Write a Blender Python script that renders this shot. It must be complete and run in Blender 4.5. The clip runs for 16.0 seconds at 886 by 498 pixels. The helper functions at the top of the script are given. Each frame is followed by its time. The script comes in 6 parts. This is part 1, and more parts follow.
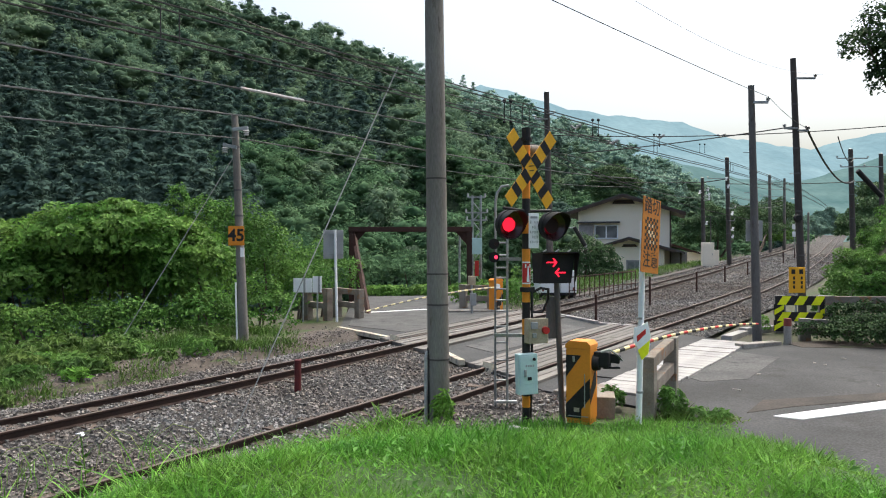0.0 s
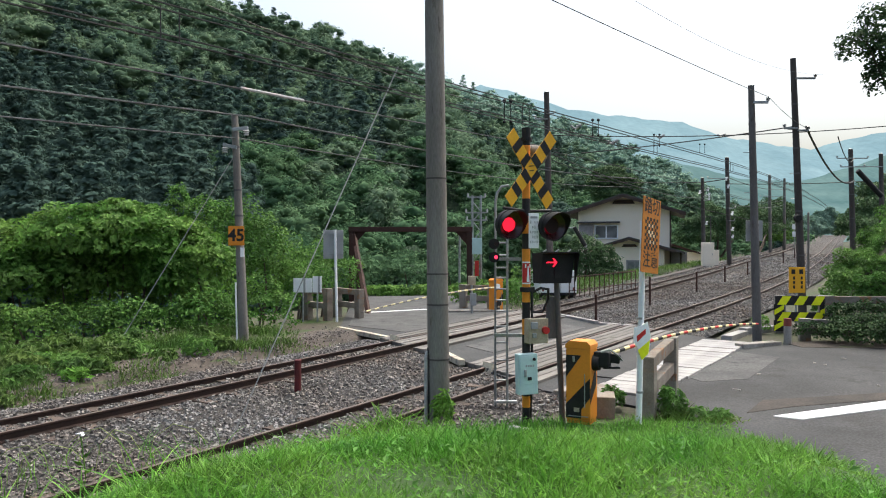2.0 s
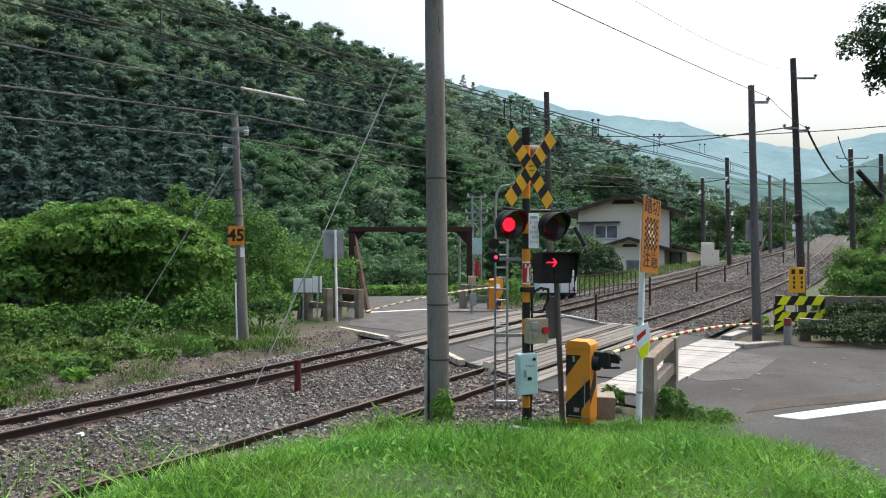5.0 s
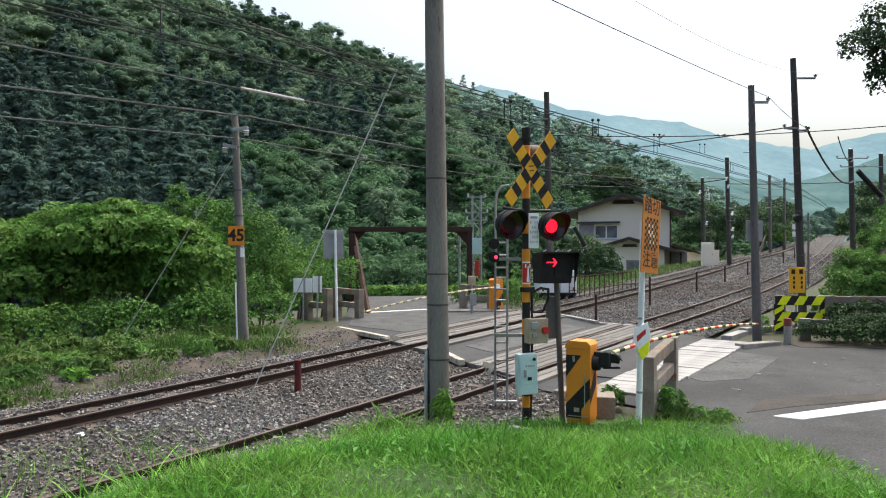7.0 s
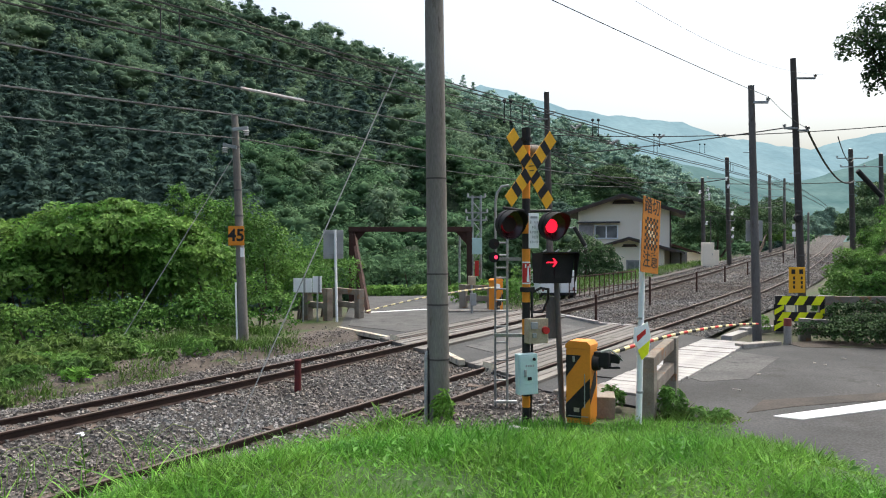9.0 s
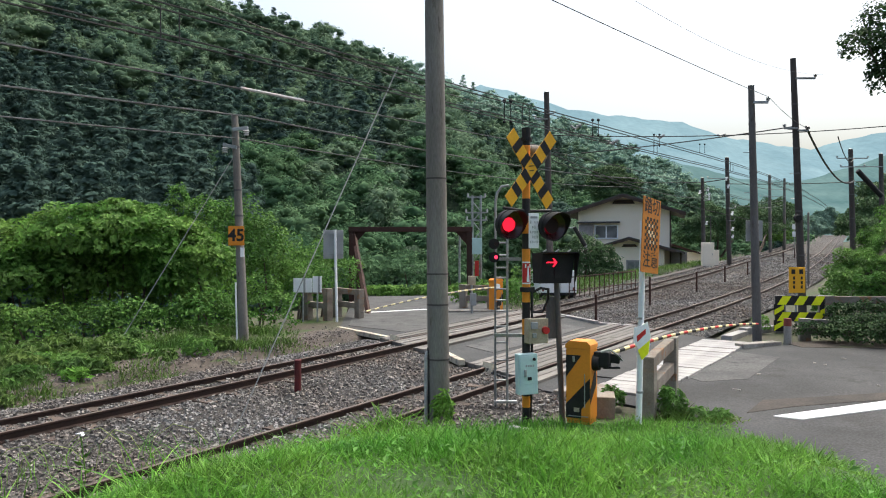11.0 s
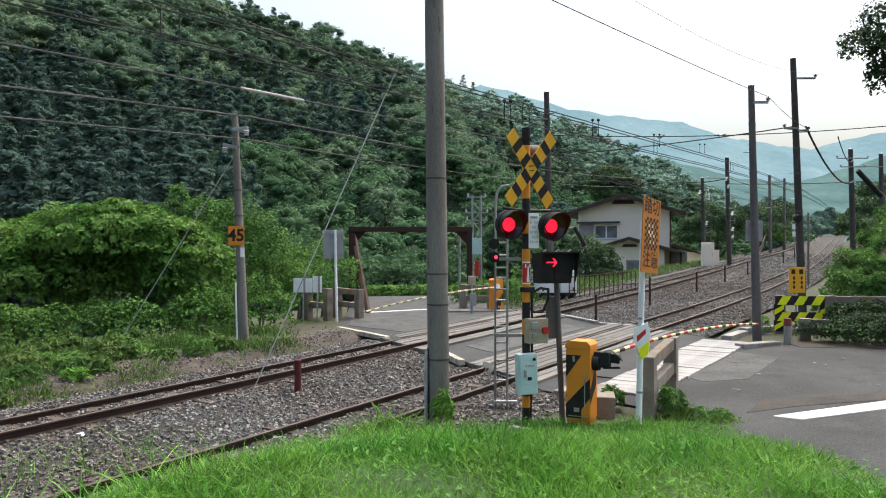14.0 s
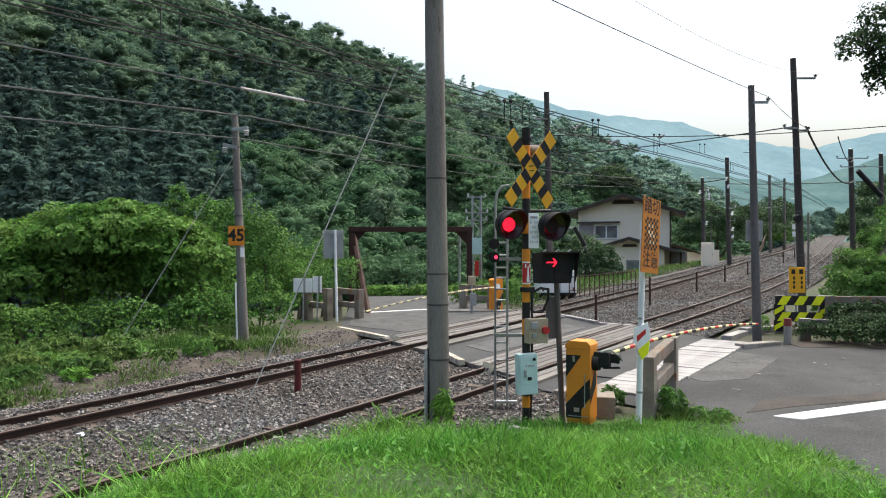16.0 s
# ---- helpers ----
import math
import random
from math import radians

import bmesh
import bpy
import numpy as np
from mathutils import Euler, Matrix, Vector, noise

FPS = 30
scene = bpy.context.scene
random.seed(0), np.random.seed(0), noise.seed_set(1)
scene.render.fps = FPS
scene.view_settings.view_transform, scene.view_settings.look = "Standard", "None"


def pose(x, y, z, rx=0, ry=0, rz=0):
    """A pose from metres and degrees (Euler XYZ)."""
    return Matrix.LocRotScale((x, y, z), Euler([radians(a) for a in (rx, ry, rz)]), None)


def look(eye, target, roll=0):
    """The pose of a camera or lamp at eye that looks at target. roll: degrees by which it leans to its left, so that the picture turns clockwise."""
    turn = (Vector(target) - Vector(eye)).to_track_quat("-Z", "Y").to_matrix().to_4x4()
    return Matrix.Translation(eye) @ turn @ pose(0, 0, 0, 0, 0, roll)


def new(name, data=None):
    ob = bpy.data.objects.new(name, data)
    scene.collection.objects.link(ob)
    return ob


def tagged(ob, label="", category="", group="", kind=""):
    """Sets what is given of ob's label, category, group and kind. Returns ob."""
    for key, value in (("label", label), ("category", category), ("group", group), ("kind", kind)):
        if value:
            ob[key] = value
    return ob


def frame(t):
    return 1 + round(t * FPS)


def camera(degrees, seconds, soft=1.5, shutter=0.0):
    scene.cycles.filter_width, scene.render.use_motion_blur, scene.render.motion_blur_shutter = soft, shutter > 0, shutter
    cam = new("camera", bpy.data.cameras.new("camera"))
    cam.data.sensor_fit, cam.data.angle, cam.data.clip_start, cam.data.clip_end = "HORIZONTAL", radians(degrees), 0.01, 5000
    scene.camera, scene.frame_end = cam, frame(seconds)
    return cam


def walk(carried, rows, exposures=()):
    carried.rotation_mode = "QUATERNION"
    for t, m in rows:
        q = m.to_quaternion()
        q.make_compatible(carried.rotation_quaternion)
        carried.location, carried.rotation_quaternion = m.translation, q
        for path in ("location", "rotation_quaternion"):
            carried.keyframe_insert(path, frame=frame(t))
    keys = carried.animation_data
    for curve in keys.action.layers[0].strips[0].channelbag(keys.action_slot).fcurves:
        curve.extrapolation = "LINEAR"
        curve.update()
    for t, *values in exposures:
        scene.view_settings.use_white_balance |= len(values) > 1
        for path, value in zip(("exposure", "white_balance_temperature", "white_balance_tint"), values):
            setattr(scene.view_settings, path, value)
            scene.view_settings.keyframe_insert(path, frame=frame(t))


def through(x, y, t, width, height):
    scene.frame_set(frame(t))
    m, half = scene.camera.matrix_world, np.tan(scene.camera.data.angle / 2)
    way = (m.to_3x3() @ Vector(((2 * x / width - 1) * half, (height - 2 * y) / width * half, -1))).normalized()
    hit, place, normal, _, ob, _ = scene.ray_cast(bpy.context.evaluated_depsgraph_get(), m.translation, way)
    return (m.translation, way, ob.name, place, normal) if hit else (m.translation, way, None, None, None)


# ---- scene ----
cam = camera(60, 16.0, soft=1.1)
walk(cam, [(0, pose(0, 0, 2.8, 90, 0, 0)), (16, pose(0, 0, 2.8, 90, 0, 0))], exposures=[(0, 0.95, 6250, 5), (16, 0.95, 6250, 5)])

# ---- light: a bright veiled sky with a soft high sun ----
SUN_EL, SUN_AZ = radians(66), radians(42)
world = bpy.data.worlds.new("sky")
scene.world = world
world.use_nodes = True
wn = world.node_tree.nodes
sky = wn.new("ShaderNodeTexSky")
sky.sky_type, sky.sun_disc = "NISHITA", False
sky.sun_elevation, sky.sun_rotation = SUN_EL, SUN_AZ
sky.air_density, sky.dust_density, sky.ozone_density = 1.0, 9.0, 0.5
world.node_tree.links.new(sky.outputs[0], wn["Background"].inputs[0])
wn["Background"].inputs[1].default_value = 0.16
sun = new("sun", bpy.data.lights.new("sun", "SUN"))
sun.data.energy, sun.data.angle, sun.data.color = 0.7, radians(40), (1.0, 0.97, 0.92)
way = Vector((math.sin(SUN_AZ) * math.cos(SUN_EL), math.cos(SUN_AZ) * math.cos(SUN_EL), math.sin(SUN_EL)))
sun.matrix_world = look(way * 100, (0, 0, 0))


# ---- materials ----
def surf(name, c1, c2, rough=0.8, metal=0.0, scale=3.0, fine=40.0, bump=0.3, dist=0.01, vary=0.0, island=False, spots=None, spec=0.25,
         stretch=(1, 1, 1), through=0.0, world_space=False, grain=0.18):
    """A surface of two tones with stains, fine grain and relief. vary: difference from piece to piece."""
    m = bpy.data.materials.new(name)
    m.use_nodes = True
    nt = m.node_tree
    n, link = nt.nodes, nt.links.new
    bsdf = n["Principled BSDF"]
    bsdf.inputs["Roughness"].default_value, bsdf.inputs["Metallic"].default_value = rough, metal
    bsdf.inputs["Specular IOR Level"].default_value = spec
    if world_space:
        co = n.new("ShaderNodeNewGeometry").outputs["Position"]
    else:
        co = n.new("ShaderNodeTexCoord").outputs["Object"]
    mp = n.new("ShaderNodeMapping")
    mp.inputs["Scale"].default_value = stretch
    link(co, mp.inputs["Vector"])
    co = mp.outputs[0]
    big, small = n.new("ShaderNodeTexNoise"), n.new("ShaderNodeTexNoise")
    for tex, sc, det in ((big, scale, 5), (small, fine, 4)):
        tex.inputs["Scale"].default_value, tex.inputs["Detail"].default_value = sc, det
        link(co, tex.inputs["Vector"])
    ramp = n.new("ShaderNodeMapRange")
    ramp.inputs["From Min"].default_value, ramp.inputs["From Max"].default_value = 0.34, 0.66
    link(big.outputs[0], ramp.inputs["Value"])
    mix = n.new("ShaderNodeMix")
    mix.data_type = "RGBA"
    mix.inputs["A"].default_value, mix.inputs["B"].default_value = (*c1, 1), (*c2, 1)
    link(ramp.outputs[0], mix.inputs["Factor"])
    out = mix.outputs["Result"]
    if spots:
        wear = n.new("ShaderNodeTexNoise")
        wear.inputs["Scale"].default_value, wear.inputs["Detail"].default_value, wear.inputs["Roughness"].default_value = spots[1], 6, 0.7
        link(co, wear.inputs["Vector"])
        r2 = n.new("ShaderNodeMapRange")
        r2.inputs["From Min"].default_value, r2.inputs["From Max"].default_value = spots[2], spots[2] + 0.08
        link(wear.outputs[0], r2.inputs["Value"])
        mx = n.new("ShaderNodeMix")
        mx.data_type = "RGBA"
        mx.inputs["B"].default_value = (*spots[0], 1)
        link(out, mx.inputs["A"]), link(r2.outputs[0], mx.inputs["Factor"])
        out = mx.outputs["Result"]
    hsv = n.new("ShaderNodeHueSaturation")
    link(out, hsv.inputs["Color"])
    v = n.new("ShaderNodeMapRange")
    v.inputs["From Min"].default_value, v.inputs["From Max"].default_value = 0.3, 0.7
    v.inputs["To Min"].default_value, v.inputs["To Max"].default_value = 1 - grain, 1 + grain
    link(small.outputs[0], v.inputs["Value"])
    val = v.outputs[0]
    if vary:
        src = n.new("ShaderNodeNewGeometry").outputs["Random Per Island"] if island else n.new("ShaderNodeObjectInfo").outputs["Random"]
        r3 = n.new("ShaderNodeMapRange")
        r3.inputs["To Min"].default_value, r3.inputs["To Max"].default_value = 1 - vary, 1 + vary
        link(src, r3.inputs["Value"])
        mul = n.new("ShaderNodeMath")
        mul.operation = "MULTIPLY"
        link(val, mul.inputs[0]), link(r3.outputs[0], mul.inputs[1])
        val = mul.outputs[0]
    link(val, hsv.inputs["Value"])
    link(hsv.outputs[0], bsdf.inputs["Base Color"])
    if bump:
        b = n.new("ShaderNodeBump")
        b.inputs["Strength"].default_value, b.inputs["Distance"].default_value = bump, dist
        link(small.outputs[0], b.inputs["Height"])
        link(b.outputs[0], bsdf.inputs["Normal"])
    if through:
        tr = n.new("ShaderNodeBsdfTranslucent")
        link(hsv.outputs[0], tr.inputs["Color"])
        ms = n.new("ShaderNodeMixShader")
        ms.inputs[0].default_value = through
        link(bsdf.outputs[0], ms.inputs[1]), link(tr.outputs[0], ms.inputs[2])
        link(ms.outputs[0], n["Material Output"].inputs["Surface"])
    return m


def glow(name, colour, power, base=1.0):
    m = bpy.data.materials.new(name)
    m.use_nodes = True
    b = m.node_tree.nodes["Principled BSDF"]
    b.inputs["Base Color"].default_value = (*(c * base for c in colour), 1)
    b.inputs["Emission Color"].default_value, b.inputs["Emission Strength"].default_value = (*colour, 1), power
    b.inputs["Specular IOR Level"].default_value = 0.5 if base > 0.1 else 0.0
    return m


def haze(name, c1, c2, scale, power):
    """A far ridge with the haze of the air before it put into its glow."""
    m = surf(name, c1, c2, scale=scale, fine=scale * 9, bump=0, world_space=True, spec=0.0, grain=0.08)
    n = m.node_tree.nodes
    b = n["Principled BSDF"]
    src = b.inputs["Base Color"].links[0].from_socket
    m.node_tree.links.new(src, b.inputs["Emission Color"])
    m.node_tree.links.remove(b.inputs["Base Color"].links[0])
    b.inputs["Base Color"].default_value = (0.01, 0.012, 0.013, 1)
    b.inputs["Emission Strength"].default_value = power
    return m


def leafy(name, c1, c2, through=0.35, big=0.05, vary=0.35, spec=0.2):
    return surf(name, c1, c2, rough=0.6, scale=big, fine=1.3, bump=0, vary=vary, island=True, through=through, world_space=True, spec=spec)


M = dict(
    ground=surf("earth and short grass", (0.04, 0.058, 0.018), (0.06, 0.048, 0.038), scale=0.35, fine=9, bump=0.6, dist=0.03, spots=((0.035, 0.07, 0.012), 0.9, 0.55), world_space=True),
    turf=surf("lawn soil", (0.022, 0.055, 0.010), (0.040, 0.075, 0.016), scale=0.8, fine=14, bump=0.6, dist=0.03, world_space=True),
    dirt=surf("brown track dirt", (0.082, 0.066, 0.054), (0.05, 0.041, 0.033), scale=1.2, fine=25, bump=0.7, dist=0.02, spots=((0.05, 0.07, 0.02), 1.5, 0.58), world_space=True),
    asphalt=surf("worn asphalt", (0.030, 0.0312, 0.0318), (0.053, 0.0543, 0.0548), grain=0.5, rough=0.8, scale=0.9, fine=34, bump=0.35, dist=0.004, spots=((0.032, 0.0315, 0.031), 1.1, 0.55), world_space=True),
    patch=surf("newer dark asphalt", (0.028, 0.028, 0.028), (0.042, 0.042, 0.041), rough=0.75, scale=1.6, fine=130, bump=0.35, dist=0.004, world_space=True),
    # bed colour darkened to paint the shade in gaps between loose stones
    ballast=surf("ballast bed", (0.058, 0.051, 0.045), (0.030, 0.027, 0.025), scale=14, fine=30, bump=1.0, dist=0.05, world_space=True),
    stone=surf("ballast stone", (0.200, 0.196, 0.188), (0.134, 0.113, 0.096), rough=0.85, scale=0.4, fine=30, bump=0.4, vary=0.55, island=True, world_space=True),
    rail=surf("rusty rail", (0.045, 0.026, 0.02), (0.03, 0.02, 0.017), rough=0.75, metal=0.2, scale=4, fine=60, bump=0.3, dist=0.003),
    railtop=surf("dull rail head", (0.13, 0.10, 0.085), (0.085, 0.062, 0.05), rough=0.6, metal=0.4, scale=2, fine=40, bump=0.05),
    sleeper=surf("old sleeper", (0.10, 0.075, 0.06), (0.06, 0.045, 0.035), scale=5, fine=30, bump=0.6, vary=0.25),
    plank=surf("crossing plank", (0.17, 0.157, 0.142), (0.10, 0.092, 0.083), rough=0.7, scale=2, fine=25, bump=0.6, vary=0.2, stretch=(0.3, 3, 3)),
    concrete=surf("weathered concrete", (0.30, 0.285, 0.26), (0.19, 0.175, 0.155), scale=3, fine=45, bump=0.35, dist=0.006, spots=((0.11, 0.10, 0.085), 4, 0.6)),
    cover=surf("pale concrete cover", (0.36, 0.345, 0.325), (0.25, 0.24, 0.225), rough=0.45, scale=2.5, fine=60, bump=0.25, dist=0.004, vary=0.1),
    pole=surf("concrete pole", (0.215, 0.20, 0.18), (0.14, 0.125, 0.11), rough=0.8, scale=1.4, fine=35, bump=0.25, dist=0.004, stretch=(2, 2, 0.35), spots=((0.08, 0.065, 0.055), 3, 0.6)),
    pole_dark=surf("dark brown pole", (0.085, 0.075, 0.07), (0.055, 0.047, 0.043), rough=0.8, scale=1.4, fine=35, bump=0.25, dist=0.004, stretch=(2, 2, 0.35), spots=((0.13, 0.12, 0.11), 3, 0.62)),
    pole_mid=surf("weathered grey pole", (0.122, 0.117, 0.114), (0.085, 0.080, 0.077), rough=0.8, scale=1.4, fine=35, bump=0.25, dist=0.004, stretch=(2, 2, 0.35), spots=((0.06, 0.05, 0.045), 3, 0.6)),
    steel=surf("galvanised steel", (0.36, 0.38, 0.38), (0.26, 0.27, 0.27), rough=0.5, metal=0.6, scale=5, fine=60, bump=0.1, spots=((0.16, 0.10, 0.07), 6, 0.66)),
    rust=surf("rust-brown girder", (0.062, 0.030, 0.024), (0.036, 0.020, 0.016), rough=0.8, scale=3, fine=40, bump=0.4),
    yellow=surf("orange-yellow paint", (0.74, 0.275, 0.028), (0.66, 0.24, 0.027), rough=0.5, scale=3, fine=50, bump=0.05, grain=0.05, spots=((0.36, 0.17, 0.04), 9, 0.74)),
    signal_yellow=surf("signal yellow enamel", (0.80, 0.42, 0.025), (0.74, 0.37, 0.025), rough=0.45, scale=3, fine=50, bump=0.04, grain=0.05, spots=((0.45, 0.24, 0.04), 9, 0.74)),
    lemon=surf("lemon reflective sheet", (0.84, 0.88, 0.02), (0.78, 0.81, 0.02), rough=0.4, scale=5, fine=50, bump=0.05, grain=0.05),
    black=surf("black paint", (0.016, 0.015, 0.015), (0.028, 0.026, 0.025), rough=0.5, scale=6, fine=50, bump=0.1),
    matt=surf("matt black hood", (0.012, 0.012, 0.013), (0.02, 0.02, 0.021), rough=0.65, scale=6, fine=60, bump=0.1),
    white=surf("white paint", (0.84, 0.85, 0.86), (0.78, 0.79, 0.79), rough=0.5, scale=5, fine=40, bump=0.08, grain=0.05, spots=((0.42, 0.38, 0.33), 7, 0.7)),
    grey=surf("grey paint", (0.34, 0.35, 0.35), (0.28, 0.29, 0.29), grain=0.07, rough=0.55, scale=4, fine=40, bump=0.08),
    mint=surf("pale mint enamel", (0.50, 0.66, 0.64), (0.45, 0.60, 0.585), rough=0.45, scale=4, fine=50, bump=0.06, grain=0.04, spots=((0.26, 0.25, 0.21), 8, 0.71)),
    beige=surf("aged beige enamel", (0.44, 0.38, 0.27), (0.32, 0.26, 0.18), rough=0.55, scale=5, fine=50, bump=0.08, spots=((0.22, 0.13, 0.07), 7, 0.66)),
    red=surf("red paint", (0.52, 0.035, 0.03), (0.42, 0.03, 0.028), rough=0.5, scale=5, fine=50, bump=0.08),
    faded_red=surf("faded red paint", (0.22, 0.055, 0.045), (0.17, 0.05, 0.04), rough=0.7, scale=6, fine=50, bump=0.2),
    porcelain=surf("grimy porcelain", (0.42, 0.42, 0.41), (0.30, 0.30, 0.29), rough=0.35, scale=6, fine=50, bump=0.05),
    strand=surf("bright steel strand", (0.30, 0.31, 0.30), (0.22, 0.22, 0.22), rough=0.5, metal=0.3, scale=2, fine=90, bump=0.2),
    maroon=surf("faded maroon paint", (0.11, 0.02, 0.02), (0.075, 0.018, 0.018), rough=0.65, scale=6, fine=50, bump=0.2),
    feeder=surf("dull aluminium wire", (0.13, 0.132, 0.13), (0.085, 0.085, 0.082), rough=0.6, metal=0.2, scale=0.5, fine=20, bump=0),
    wire=surf("weathered wire", (0.03, 0.03, 0.03), (0.055, 0.055, 0.052), rough=0.6, metal=0.2, scale=0.5, fine=20, bump=0),
    cable=surf("black cable", (0.012, 0.012, 0.013), (0.02, 0.02, 0.02), rough=0.6, scale=3, fine=30, bump=0),
    plaster=surf("cream plaster", (0.89, 0.80, 0.66), (0.85, 0.75, 0.61), rough=0.9, scale=0.6, fine=12, bump=0.03, grain=0.04),
    roof=surf("dark roof tiles", (0.085, 0.08, 0.08), (0.06, 0.056, 0.056), rough=0.6, scale=1, fine=12, bump=0.3),
    fascia=surf("dark brown timber", (0.07, 0.05, 0.04), (0.05, 0.036, 0.03), scale=2, fine=20, bump=0.2),
    shutter=surf("grey storm shutter", (0.30, 0.275, 0.28), (0.26, 0.24, 0.245), rough=0.5, scale=1, fine=8, bump=0.1),
    # pale tone paints reflected sky along with the curtains behind the glass
    glass=surf("window glass with curtains and painted sky", (0.05, 0.056, 0.06), (0.22, 0.225, 0.22), rough=0.08, scale=0.6, fine=3, bump=0, spec=0.8),
    bark=surf("bark", (0.11, 0.085, 0.065), (0.06, 0.047, 0.037), scale=5, fine=25, bump=0.8, dist=0.02, stretch=(1, 1, 0.3)),
    forest=leafy("hill forest leaves", (0.084, 0.142, 0.096), (0.172, 0.246, 0.152), through=0.3, big=0.09, vary=0.08, spec=0.0),
    # dark understory, its colour darkened further as shadow between the crowns
    floor=surf("forest floor with painted shade", (0.026, 0.042, 0.030), (0.036, 0.054, 0.036), scale=0.2, fine=3, bump=0.5, dist=0.3, world_space=True, spec=0.0),
    conifer=leafy("hill conifer needles", (0.060, 0.102, 0.088), (0.100, 0.152, 0.118), through=0.25, big=0.09, vary=0.08, spec=0.0),
    # distance haze is painted into this leaf colour: paler and bluer than near trees
    far_woods=leafy("far leaves with painted haze", (0.160, 0.255, 0.208), (0.250, 0.355, 0.276), through=0.3, big=0.07, vary=0.12, spec=0.0),
    decid=leafy("young woodland leaves", (0.066, 0.134, 0.072), (0.126, 0.208, 0.104), through=0.3, big=0.12, vary=0.10, spec=0.0),
    kudzu=leafy("broad vine leaves", (0.082, 0.195, 0.032), (0.155, 0.265, 0.055), through=0.35, big=0.5),
    shrub=leafy("shrub leaves", (0.062, 0.16, 0.028), (0.125, 0.235, 0.048), through=0.35, big=0.4),
    gardenleaf=leafy("garden leaves", (0.055, 0.108, 0.045), (0.095, 0.160, 0.065), through=0.3, big=0.4),
    darkleaf=leafy("dark garden leaves", (0.026, 0.056, 0.018), (0.046, 0.088, 0.026), through=0.2, big=0.4),
    grass=leafy("fresh grass blades", (0.075, 0.22, 0.025), (0.17, 0.33, 0.05), through=0.4, big=0.9, vary=0.45),
    straw=leafy("long pale grass", (0.22, 0.30, 0.09), (0.30, 0.34, 0.14), through=0.3, big=0.7),
    lamp_on=glow("lit red lens", (1.0, 0.008, 0.03), 1.0, 0.15),
    lamp_far=glow("distant lit signal", (1.0, 0.04, 0.10), 1.0, 0.2),
    arrow=glow("lit red arrow", (1.0, 0.012, 0.04), 1.1, 0.15),
)


# ---- building helpers ----
TURN = radians(34)
U, V = Vector((math.sin(TURN), math.cos(TURN))), Vector((math.cos(TURN), -math.sin(TURN)))
GRADE = 0.025
# the middles of the two tracks: along the line, beside it
NEAR = [(-40, -7.42), (0, -7.42), (32, -7.42), (42, -7.9), (54, -8.65), (71, -10.2), (90, -12.0), (141, -17.6), (190, -23.1), (241, -28.2), (294, -33.6), (340, -37.0)]
FAR = [(-40, -11.4), (0, -11.42), (14, -11.42), (22, -11.5), (29, -11.85), (38, -12.4), (53, -13.7), (70, -15.4), (92, -17.0), (125, -20.6), (200, -30.2), (249, -37.3), (330, -44.5)]


def smooth(t):
    t = np.clip(t, 0, 1)
    return t * t * (3 - 2 * t)


def slope(x, y):
    """The steady climb of the line and the crossing."""
    return GRADE * np.clip(U.x * x + U.y * y, -60, 400)


def terrain(x, y):
    x, y = np.asarray(x, float), np.asarray(y, float)
    s, l = U.x * x + U.y * y, V.x * x + V.y * y
    z = slope(x, y)
    d = np.hypot(x, y)
    z = z + 1.1 * smooth((10.4 - d) / 5.0) * smooth((l + 6.4) / 2.3) * smooth((4.3 - x) / 1.5)      # the lawn's bank
    z = z - 2.2 * smooth((-17 - l) / 13) - 3.0 * smooth((-36 - l) / 10)                                                            # down to the river
    z = z + 3.4 * smooth((l + 4.2) / 3.2) * smooth((s - 27) / 4.0)                                   # bank beside the line
    bend = np.interp(s, *np.array(NEAR).T) + 7.42
    z = z - 0.30 * smooth((-5.2 + bend - l) / 0.5) * smooth((l - bend + 14.2) / 0.6) * smooth((s + 30) / 5)   # cut for the ballast
    return z


def on(s, l, h=0.0):
    """A point along the line (s), beside it (l) and h above its slope."""
    x, y = U.x * s + V.x * l, U.y * s + V.y * l
    return Vector((x, y, float(slope(x, y)) + h))


def mesh_object(name, verts, faces, material=None, parent=None):
    me = bpy.data.meshes.new(name)
    me.from_pydata([tuple(v) for v in verts], [], [tuple(f) for f in faces])
    if material:
        me.materials.append(material)
    ob = new(name, me)
    ob.parent = parent
    return ob


def fast_mesh(name, verts, tris, material, smooth_shade=False):
    """A large joined mesh of triangles from arrays."""
    me = bpy.data.meshes.new(name)
    verts, tris = np.asarray(verts, np.float32), np.asarray(tris, np.int32)
    me.vertices.add(len(verts))
    me.vertices.foreach_set("co", verts.ravel())
    me.loops.add(tris.size)
    me.loops.foreach_set("vertex_index", tris.ravel())
    me.polygons.add(len(tris))
    me.polygons.foreach_set("loop_start", np.arange(0, tris.size, 3, dtype=np.int32))
    me.update(calc_edges=True)
    me.materials.append(material)
    me.polygons.foreach_set("use_smooth", [smooth_shade] * len(tris))
    return new(name, me)


def thing(name, x, y, z, turn=0.0, label="", category="", group="", kind=""):
    ob = new(name)
    ob.empty_display_size = 0.2
    ob.matrix_basis = pose(x, y, z, 0, 0, turn)
    return tagged(ob, label, category, group, kind)


